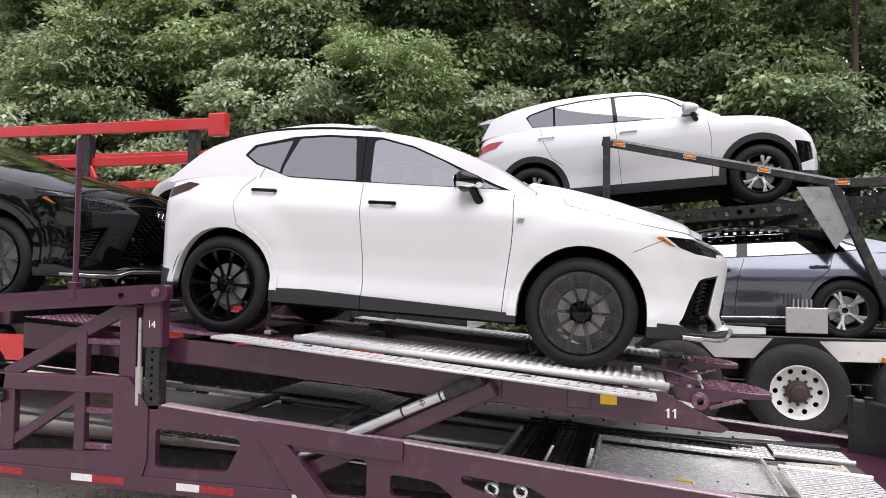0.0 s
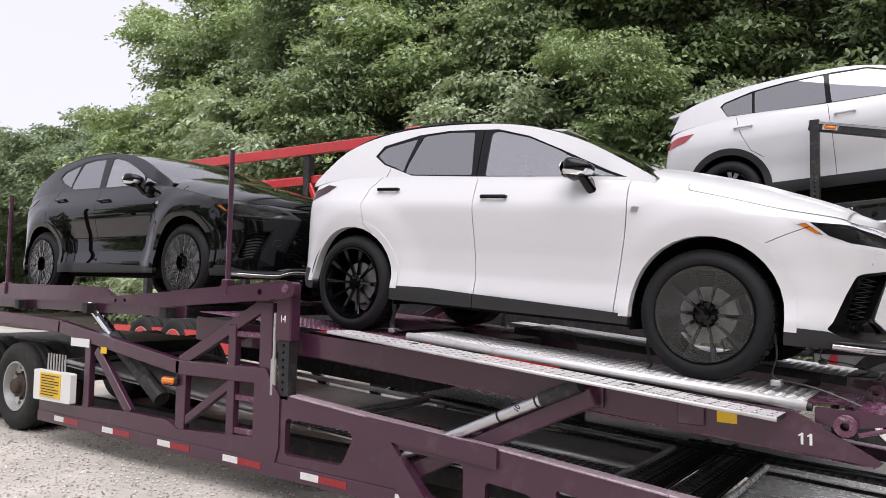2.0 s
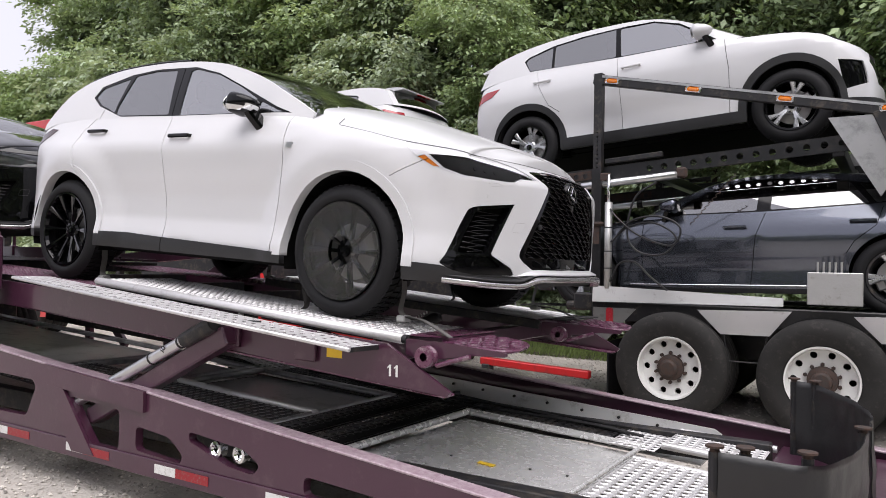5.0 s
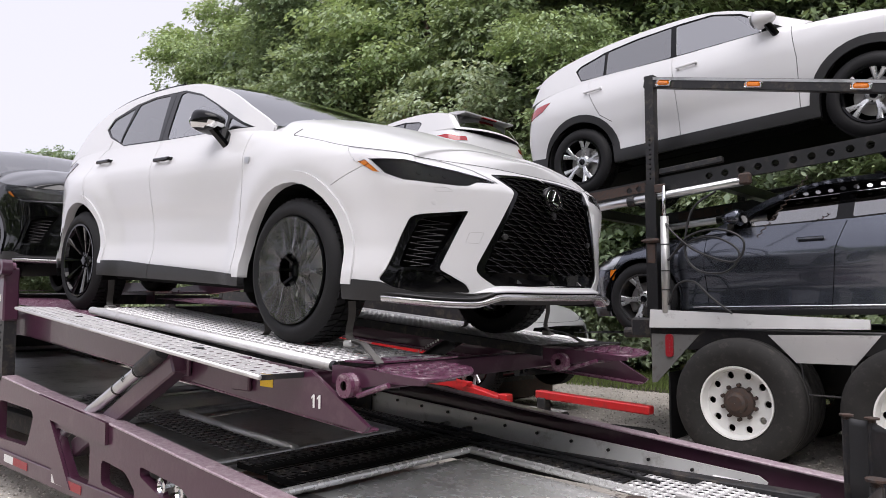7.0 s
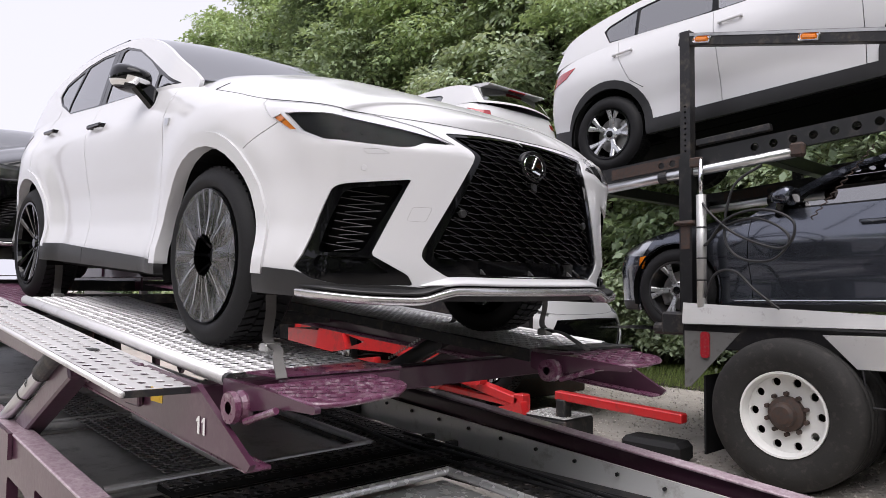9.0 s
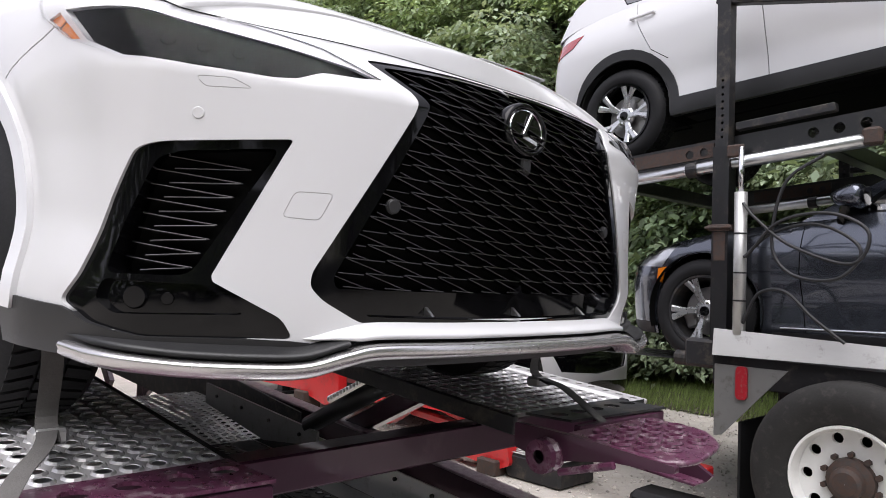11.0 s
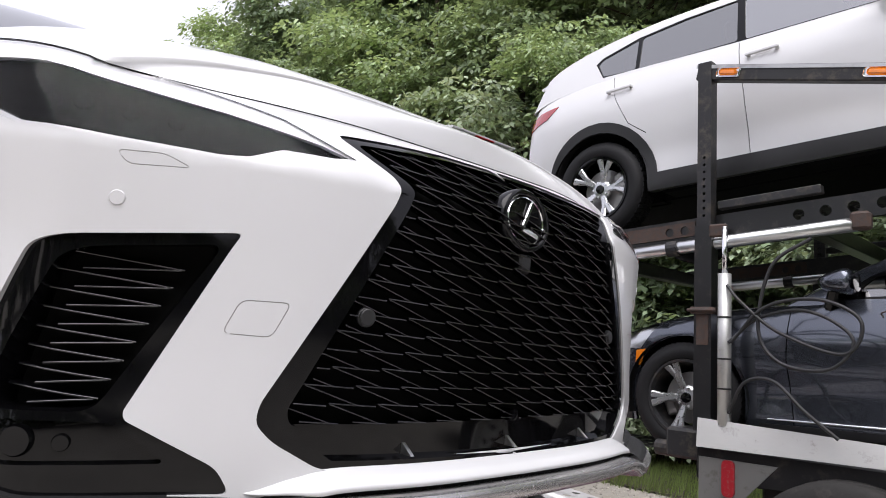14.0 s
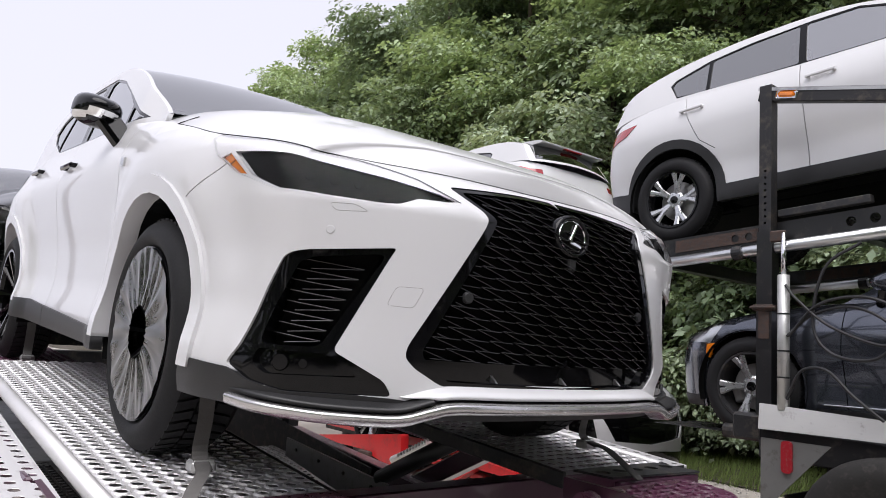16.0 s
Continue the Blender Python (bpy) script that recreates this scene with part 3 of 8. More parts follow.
def build_car(c, car):
    """Builds the parts of a car under its Empty from a table of its curves and outlines."""
    sh = Shape(c)
    paint = c["paint"]
    mid = Vector((1.3, 0, 0.75))
    step = c.get("step", 0.05)
    # lower ring, carved into panels
    n = 90
    ss = np.linspace(0, sh.length, n)
    outline = [(s, sh.bottom_x(sh.at(s)[0])) for s in ss] + [(s, sh.top(s)) for s in ss[::-1]]
    regions, rules = [], {}
    for r in c["regions"]:
        poly = sh.flat(r["poly"])
        if "ring" in r:
            poly = ring_line(round_poly(poly, r["ring"]))
        if "line" in r:
            poly = ribbon(poly, r["line"])
        if "round" in r:
            poly = round_poly(poly, r["round"])
        regions.append((r["name"], poly))
        rules[r["name"]] = r
    verts, out = carve(outline, regions, step)
    rules["rest"] = dict(name="rest", part="body", mat=paint, wall=-0.014, pair=False)
    for name, faces in out.items():
        r = rules[name]
        if r.get("mat") is None:
            continue
        off = r.get("off", 0.0)
        wall = r.get("wall")

        def lay(bm, faces=faces, off=off, wall=wall):
            sheet(bm, verts, faces, lambda s, z: sh.pos(s, z, off), (lambda s, z: sh.pos(s, z, wall)) if wall is not None else None, normal=sh.normal)
            if wall is not None:
                gone = [f for f in bm.faces if len(f.verts) == 4 and all(abs(v.co.y) < 1e-4 for v in f.verts)]
                bmesh.ops.delete(bm, geom=gone, context="FACES_ONLY")

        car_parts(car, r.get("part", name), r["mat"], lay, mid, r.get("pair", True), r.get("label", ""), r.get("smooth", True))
        if "cover" in r:
            car_parts(car, "lens", r["cover"], lambda bm, faces=faces: sheet(bm, verts, faces, lambda s, z: sh.pos(s, z, 0.002), normal=sh.normal), mid, r.get("pair", True), "clear lamp lens")
    # bonnet
    s1 = sh.s_x(c["cowl"])

    def hood_at(p, j):
        rise = c["crown"] * (1 - (1 - min(max((c["nose"] - c.get("nose_lip", 0.1) - p.x) / c.get("crown_run", 0.75), 0.0), 1.0)) ** 2)
        rise -= c.get("cowl_fall", 0.0) * step01(c["cowl"] + 0.35, c["cowl"], p.x)
        bulge = c.get("bulge", 0.0) * step01(c["nose"], c["nose"] - 0.6, p.x) * (1 - step01(0.36, 0.5, abs(p.y) * j))
        return Vector((p.x - 0.004, (p.y + 0.004) * j, p.z + rise * (1 - j ** c.get("crown_pow", 2.2)) + bulge))

    def hood(bm):
        rows = []
        for s in np.linspace(0.0, 1.0, 44):
            p = sh.edge(s1 * s)
            rows.append([bm.verts.new(hood_at(p, j)) for j in np.linspace(0, 1, 22)])
        for r0, r1 in zip(rows, rows[1:]):
            for a, b, d, e in zip(r0, r0[1:], r1[1:], r1):
                bm.faces.new((a, b, d, e))

    car_parts(car, "bonnet", paint, hood, mid, False)

    def seam(bm):
        s_end = sh.s_x(c.get("seam_end", c["cowl"]))
        line = [sh.edge(s_end * t) for t in np.linspace(0.0, 1.0, 60)]
        if "seam_end" in c:
            line += [hood_at(sh.edge(s_end + 0.006 * k), 1 - 0.022 * k) + Vector((0, 0, 0.001)) for k in range(1, 5)]
        hose(bm, line, 0.0018, 5, 1)

    car_parts(car, "bonnet_gap", dark_void, seam, mid, False)
    # sides of the cabin
    rail = smooth_path(c["rail"], 70)
    xs = np.linspace(rail[0][0], rail[-1][0], 60)
    side = [(x, sh.top_x(x)) for x in xs] + [tuple(p) for p in rail[::-1]]
    panes = [(f"pane{k}", round_poly(p, 0.02, 3)) for k, p in enumerate(c["panes"])]
    gverts, gout = carve(side, [(f"gap{k}", ribbon(g, 0.006)) for k, g in enumerate(c.get("cabin_gaps", ()))] + panes + [("trim", c["trim"])], step)
    for name, faces in gout.items():
        if name.startswith("pane"):
            k = int(name[4:])
            car_parts(car, "side_window", c["glass"][k], lambda bm, faces=faces: sheet(bm, gverts, faces, lambda x, z: sh.cabin(x, z, -0.008), normal=sh.cabin_normal), mid, True)
        else:
            name = name[:3] if name.startswith("gap") else name
            mat = {"rest": paint, "gap": dark_void, "trim": gloss_black}[name]
            off = {"rest": 0.0, "gap": -0.01, "trim": -0.003}[name]
            car_parts(car, {"rest": "cabin_frame", "gap": "door_gap", "trim": "window_trim"}[name], mat, lambda bm, faces=faces, off=off: sheet(bm, gverts, faces, lambda x, z: sh.cabin(x, z, off), lambda x, z: sh.cabin(x, z, -0.02), normal=sh.cabin_normal), mid, True)
    # roof, windscreen and rear window: from rail to rail
    ws0, ws1 = c["screen"]
    rw0, rw1 = c["rear_window"]
    cols = np.r_[np.linspace(0, c["pillar"], 9), np.linspace(c["pillar"], 1, 3)[1:]]
    ends = [x for x in (rw0, rw1, ws0) if rail[0][0] < x < rail[-1][0]]
    along = np.r_[0, np.cumsum(np.linalg.norm(np.diff(rail, axis=0), axis=1))]
    stops = np.unique(np.r_[np.linspace(0, along[-1], 50), [np.interp(x, rail[:, 0], along) for x in ends]])
    grid = []
    for u in stops:
        x, z = np.interp(u, along, rail[:, 0]), np.interp(u, along, rail[:, 1])
        y = sh.cabin(x, z).y
        bow = c["bow"] * step01(ws0 - 0.25, ws1, x) - c.get("rear_bow", 0.08) * step01(rw1 + 0.1, rw0, x)
        crown = c["roof_crown"] * (1 - 0.6 * step01(ws0, ws1, x)) * (1 - 0.8 * step01(rw1, rw0, x))
        grid.append([(x + bow * (1 - j * j), y * j, z + crown * (1 - j**2.4)) for j in cols])
    kinds = {"windscreen": [], "rear_window": [], "roof": []}
    for i in range(len(grid) - 1):
        x = (grid[i][-1][0] + grid[i + 1][-1][0]) / 2
        for k in range(len(cols) - 1):
            glassy = cols[k + 1] <= c["pillar"] + 1e-6
            kind = "windscreen" if glassy and x > ws0 else "rear_window" if glassy and rw0 < x < rw1 else "roof"
            kinds[kind].append((i, k))
    for kind, cells in kinds.items():
        def lay(bm, cells=cells):
            made = {}
            for i, k in cells:
                q = []
                for key in ((i, k), (i, k + 1), (i + 1, k + 1), (i + 1, k)):
                    if key not in made:
                        made[key] = bm.verts.new(grid[key[0]][key[1]])
                    q.append(made[key])
                bm.faces.new(q)
        if cells:
            car_parts(car, kind, {"windscreen": screen_glass, "rear_window": window_tint, "roof": c.get("roof_paint", paint)}[kind], lay, mid, False)
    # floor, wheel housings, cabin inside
    # underbody and housings near-black in place of the shade under the car
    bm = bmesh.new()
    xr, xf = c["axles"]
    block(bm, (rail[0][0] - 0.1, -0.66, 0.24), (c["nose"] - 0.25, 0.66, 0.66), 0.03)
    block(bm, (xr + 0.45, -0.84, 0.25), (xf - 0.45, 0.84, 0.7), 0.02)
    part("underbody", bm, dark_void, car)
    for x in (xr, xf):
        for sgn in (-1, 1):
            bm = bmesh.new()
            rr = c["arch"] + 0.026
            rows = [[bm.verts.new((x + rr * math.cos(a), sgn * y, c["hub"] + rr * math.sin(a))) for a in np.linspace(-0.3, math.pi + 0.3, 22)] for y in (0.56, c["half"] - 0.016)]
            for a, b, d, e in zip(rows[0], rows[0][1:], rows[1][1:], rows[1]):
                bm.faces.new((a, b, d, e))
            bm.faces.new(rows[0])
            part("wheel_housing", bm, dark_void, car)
    for x in c["seats"]:
        for y in (-0.37, 0.37):
            bm = bmesh.new()
            block(bm, (x - 0.28, y - 0.24, 0.55), (x + 0.25, y + 0.24, 0.8), 0.05)
            seat = part("seat", bm, dark_cloth, car)
            bm = bmesh.new()
            block(bm, (-0.07, y - 0.23, 0.0), (0.07, y + 0.23, 0.62), 0.05, Matrix.Translation((x - 0.3, 0, 0.75)) @ Matrix.Rotation(-0.25, 4, "Y"))
            part("backrest", bm, dark_cloth, seat)
            if c.get("heads", True):
                bm = bmesh.new()
                block(bm, (x - 0.53, y - 0.13, 1.36), (x - 0.43, y + 0.13, 1.53), 0.04)
                part("head_rest", bm, dark_cloth, seat)
    bm = bmesh.new()
    block(bm, (c["dash"] - 0.3, -0.7, 0.7), (c["dash"] + 0.25, 0.7, c["dash_z"]), 0.06)
    part("dashboard", bm, dark_cloth, car)
    # wheels
    for x in (xr, xf):
        for sgn in (-1, 1):
            wheel(car, Vector((x, sgn * c["track"], c["hub"])), c["hub"], c["tyre_w"], c["rim"], c["wheel"], (rubber, c["rim_mat"]), x in c.get("film", ()), sgn)
    # door handles and mirrors
    for x, z in c["handles"]:
        def grip(bm, x=x, z=z):
            s = sh.s_x(x)
            p = sh.pos(s, z)
            block(bm, (x - 0.105, p.y - 0.034, z - 0.012), (x + 0.105, p.y - 0.018, z + 0.014), 0.007)
            block(bm, (x - 0.10, p.y - 0.03, z - 0.010), (x - 0.075, p.y + 0.01, z + 0.012), 0.004)
            block(bm, (x + 0.075, p.y - 0.03, z - 0.010), (x + 0.10, p.y + 0.01, z + 0.012), 0.004)
        car_parts(car, "door_handle", c.get("handle_mat", paint), grip, mid, True, smooth=False)

        def cup(bm, x=x, z=z):
            p = sh.pos(sh.s_x(x), z)
            bmesh.ops.create_uvsphere(bm, u_segments=14, v_segments=8, radius=1, matrix=Matrix.Translation((x, p.y + 0.004, z - 0.006)) @ Matrix.Diagonal((0.085, 0.008, 0.022, 1)))
        car_parts(car, "handle_recess", paint, cup, mid, True)
    mx, mz = c["mirror"]
    base = sh.cabin(mx, mz)

    def shell(bm):
        m = Matrix.Translation((mx - 0.02, base.y - 0.105, mz + 0.045)) @ Matrix.Rotation(radians(-8), 4, "X") @ Matrix.Rotation(radians(6), 4, "Y")
        got = bmesh.ops.create_uvsphere(bm, u_segments=20, v_segments=12, radius=1)
        for v in got["verts"]:
            x, y, z = v.co
            x = x * (1.0 if x > 0 else 0.35)
            k = 1 - 0.25 * max(x, 0)
            v.co = m @ Vector((0.14 * x * (1 + 0.25 * z), 0.098 * math.copysign(abs(y) ** 0.7, y) * k, 0.068 * math.copysign(abs(z) ** 0.7, z) * k))

    def stalk(bm):
        beam(bm, (mx + 0.09, base.y + 0.0, mz - 0.09), (mx + 0.03, base.y - 0.09, mz + 0.03), 0.06, 0.09, 0.014, (0, 1, 0))

    def looking(bm):
        m = Matrix.Translation((mx - 0.07, base.y - 0.107, mz + 0.045))
        bmesh.ops.create_uvsphere(bm, u_segments=18, v_segments=8, radius=1, matrix=m @ Matrix.Diagonal((0.004, 0.085, 0.055, 1)))

    car_parts(car, "mirror_housing", c.get("mirror_mat", paint), shell, mid, True)
    if c.get("mirror_strip"):
        def strip(bm):
            shell(bm)
            mid_z = mz + 0.045
            bmesh.ops.delete(bm, geom=[f for f in bm.faces if not -0.04 < f.calc_center_median().z - mid_z < -0.012], context="FACES")
            for v in bm.verts:
                v.co = v.co + (v.co - Vector((mx - 0.02, base.y - 0.105, mid_z))) * 0.02

        car_parts(car, "mirror_strip", chrome, strip, mid, True, "bright strip round the mirror")
    car_parts(car, "mirror_foot", gloss_black, stalk, mid, True, smooth=False)
    car_parts(car, "mirror_glass", c.get("mirror_glass", chrome), looking, mid, True)
    return sh


def arch_poly(x, z, r, lo, n=18):
    """A wheel opening, round above and open to the ground below."""
    return [(x + r * math.cos(a), z + r * math.sin(a)) for a in np.linspace(0, math.pi, n)] + [(x - r, lo), (x + r, lo)]


def ring_line(poly):
    """A closed line as an open one that ends where it began."""
    return poly + [poly[0], poly[1]]


def crossover(paint, film):
    """The curves of a sharp-edged premium crossover with a spindle grille."""
    doors = [
        dict(name="gap_f", poly=[(2.185, 1.16), (2.205, 0.95), (2.20, 0.8), (2.172, 0.5), (2.168, 0.33)], line=0.006),
        dict(name="gap_m", poly=[(1.062, 1.19), (1.075, 1.045), (1.10, 0.8), (1.13, 0.45), (1.131, 0.27)], line=0.006),
        dict(name="gap_r", poly=[(0.19, 1.22), (0.085, 1.11), (0.06, 0.99), (0.11, 0.83), (0.2, 0.76)], line=0.006),
        dict(name="gap_b", poly=[(3.0, 0.787), (3.1, 0.838), (3.206, 0.886)], line=0.004),
    ]
    for g in doors:
        g.update(part="panel_gap", mat=dark_void, off=-0.012)
    front_door = [(2.2, 1.3), (2.205, 0.95), (2.2, 0.8), (2.172, 0.5), (2.168, 0.345), (1.131, 0.372), (1.10, 0.8), (1.062, 1.3)]
    rear_door = [(1.062, 1.3), (1.10, 0.8), (1.131, 0.372), (0.44, 0.385), (0.42, 0.56), (0.2, 0.76), (0.11, 0.83), (0.06, 0.99), (0.085, 1.11), (0.22, 1.3)]
    grille = [("f", -0.02, 0.897), ("f", 0.15, 0.895), ("f", 0.442, 0.871), ("f", 0.352, 0.81), ("f", 0.34, 0.79), ("f", 0.348, 0.765), ("f", 0.532, 0.433), ("f", 0.535, 0.405), ("f", 0.51, 0.379), ("f", 0.432, 0.336), ("f", -0.02, 0.328)]
    intake = [("f", 0.835, 0.633), ("f", 0.816, 0.645), ("f", 0.786, 0.653), ("f", 0.579, 0.681), ("f", 0.591, 0.658), ("f", 0.70, 0.415), ("f", 0.697, 0.404), ("f", 0.579, 0.341), ("f", 0.557, 0.303), ("f", 0.80, 0.30), ("f", 0.872, 0.318), ("f", 0.892, 0.35), ("f", 0.885, 0.39), ("f", 0.862, 0.54)]
    lamp = [(3.045, 0.985), ("f", 0.885, 0.955), ("f", 0.78, 0.938), ("f", 0.63, 0.907), ("f", 0.529, 0.880), ("f", 0.414, 0.826), ("f", 0.45, 0.819), ("f", 0.529, 0.817), ("f", 0.58, 0.793), ("f", 0.622, 0.79), ("f", 0.75, 0.793), ("f", 0.86, 0.80), (3.24, 0.845), (3.13, 0.90)]
    grille_in = [("f", -0.02, 0.885), ("f", 0.15, 0.883), ("f", 0.405, 0.860), ("f", 0.322, 0.805), ("f", 0.31, 0.79), ("f", 0.318, 0.765), ("f", 0.492, 0.425), ("f", 0.485, 0.402), ("f", -0.02, 0.402)]
    ledge = [("f", -0.02, 0.402), ("f", 0.485, 0.402), ("f", 0.47, 0.385), ("f", 0.415, 0.350), ("f", -0.02, 0.342)]
    intake_in = [("f", 0.812, 0.590), ("f", 0.798, 0.622), ("f", 0.765, 0.638), ("f", 0.60, 0.662), ("f", 0.735, 0.412), ("f", 0.862, 0.408), ("f", 0.845, 0.5)]
    fog_bay = [("f", 0.862, 0.398), ("f", 0.71, 0.398), ("f", 0.64, 0.345), ("f", 0.845, 0.337), ("f", 0.868, 0.36)]
    regions = [
        dict(name="arch_hole_f", poly=arch_poly(2.69, 0.39, 0.425, 0.0), mat=None),
        dict(name="arch_hole_r", poly=arch_poly(0.0, 0.385, 0.42, 0.0), mat=None),
        *doors,
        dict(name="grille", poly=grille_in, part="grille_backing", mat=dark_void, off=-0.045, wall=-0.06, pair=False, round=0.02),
        dict(name="ledge", poly=ledge, part="grille_ledge", mat=gloss_black, off=-0.025, wall=-0.06, pair=False),
        dict(name="grille_frame", poly=grille, part="grille_frame", mat=gloss_black, off=-0.004, wall=-0.06, pair=False, round=0.022, label="gloss black grille surround"),
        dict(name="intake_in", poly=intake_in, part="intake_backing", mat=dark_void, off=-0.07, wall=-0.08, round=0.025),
        dict(name="fog_bay", poly=fog_bay, part="fog_light_bay", mat=gloss_black, off=-0.022, wall=-0.04, round=0.015),
        dict(name="intake", poly=intake, part="intake_panel", mat=gloss_black, off=-0.008, wall=-0.07, pair=True, round=0.016, label="gloss black intake surround"),
        dict(name="turn_lamp", poly=[(3.145, 0.895), (3.185, 0.905), (3.275, 0.842), (3.24, 0.846)], part="turn_lamp", mat=lamp_amber, off=-0.012, wall=-0.03, cover=lens_clear),
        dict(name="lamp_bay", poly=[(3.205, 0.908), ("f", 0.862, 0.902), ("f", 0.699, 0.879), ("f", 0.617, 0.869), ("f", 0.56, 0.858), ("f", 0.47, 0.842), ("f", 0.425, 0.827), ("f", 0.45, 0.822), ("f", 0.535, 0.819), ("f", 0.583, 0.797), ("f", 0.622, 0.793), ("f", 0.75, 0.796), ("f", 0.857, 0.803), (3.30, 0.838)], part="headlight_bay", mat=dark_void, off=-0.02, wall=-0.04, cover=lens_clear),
        dict(name="headlight", poly=lamp, part="headlight", mat=lens_white if paint is white_paint else gloss_black, off=-0.006, wall=-0.05, cover=lens_clear, label="pale clear upper headlight strip"),
        dict(name="tow_gap", poly=[("f", 0.592, 0.533), ("f", 0.572, 0.583), ("f", 0.503, 0.585), ("f", 0.526, 0.532)], ring=0.012, part="tow_cover_gap", mat=brake_steel, off=-0.002, line=0.0013),
        dict(name="wash_gap", poly=[("f", 0.747, 0.776), ("f", 0.690, 0.780), ("f", 0.655, 0.765), ("f", 0.732, 0.758)], ring=0.01, part="washer_gap", mat=brake_steel, off=-0.002, line=0.0012),
        dict(name="taillight", poly=[(-0.3, 1.135), (-0.41, 1.15), (-0.55, 1.105), ("r", 0.6, 1.09), ("r", 0.6, 1.03), (-0.56, 1.02), (-0.39, 1.08)], part="tail_light", mat=lamp_smoked, off=0.004, wall=-0.03),
        dict(name="flare_f", poly=arch_poly(2.69, 0.39, 0.485, 0.32), part="arch_flare", mat=paint, off=0.012, wall=-0.05),
        dict(name="flare_r", poly=arch_poly(0.0, 0.385, 0.478, 0.36), part="arch_flare", mat=paint, off=0.012, wall=-0.05),
        dict(name="sill", poly=[(2.3, 0.335), (2.16, 0.337), (1.55, 0.357), (1.12, 0.369), (0.74, 0.384), (0.4, 0.378), (0.4, 0.2), (2.3, 0.2)], part="sill_cladding", mat=black_plastic, off=0.012, wall=-0.03),
        dict(name="chin", poly=[(3.0, 0.345), (3.2, 0.345), ("f", 0.89, 0.34), ("f", 0.84, 0.308), ("f", 0.56, 0.300), ("f", 0.45, 0.29), ("f", -0.02, 0.285), ("f", -0.02, 0.1), ("f", 0.6, 0.1), (3.0, 0.1)], part="front_skirt", mat=black_plastic, off=0.006, wall=-0.05, pair=False),
        dict(name="rear_skirt", poly=[(-0.3, 0.40), (-0.5, 0.46), ("r", 0.5, 0.5), ("r", -0.02, 0.5), ("r", -0.02, 0.1), (-0.3, 0.1)], part="rear_skirt", mat=black_plastic, off=0.006, wall=-0.05, pair=False),
        dict(name="front_door", poly=front_door, mat=paint, wall=-0.014),
        dict(name="rear_door", poly=rear_door, mat=paint, wall=-0.014),
    ]
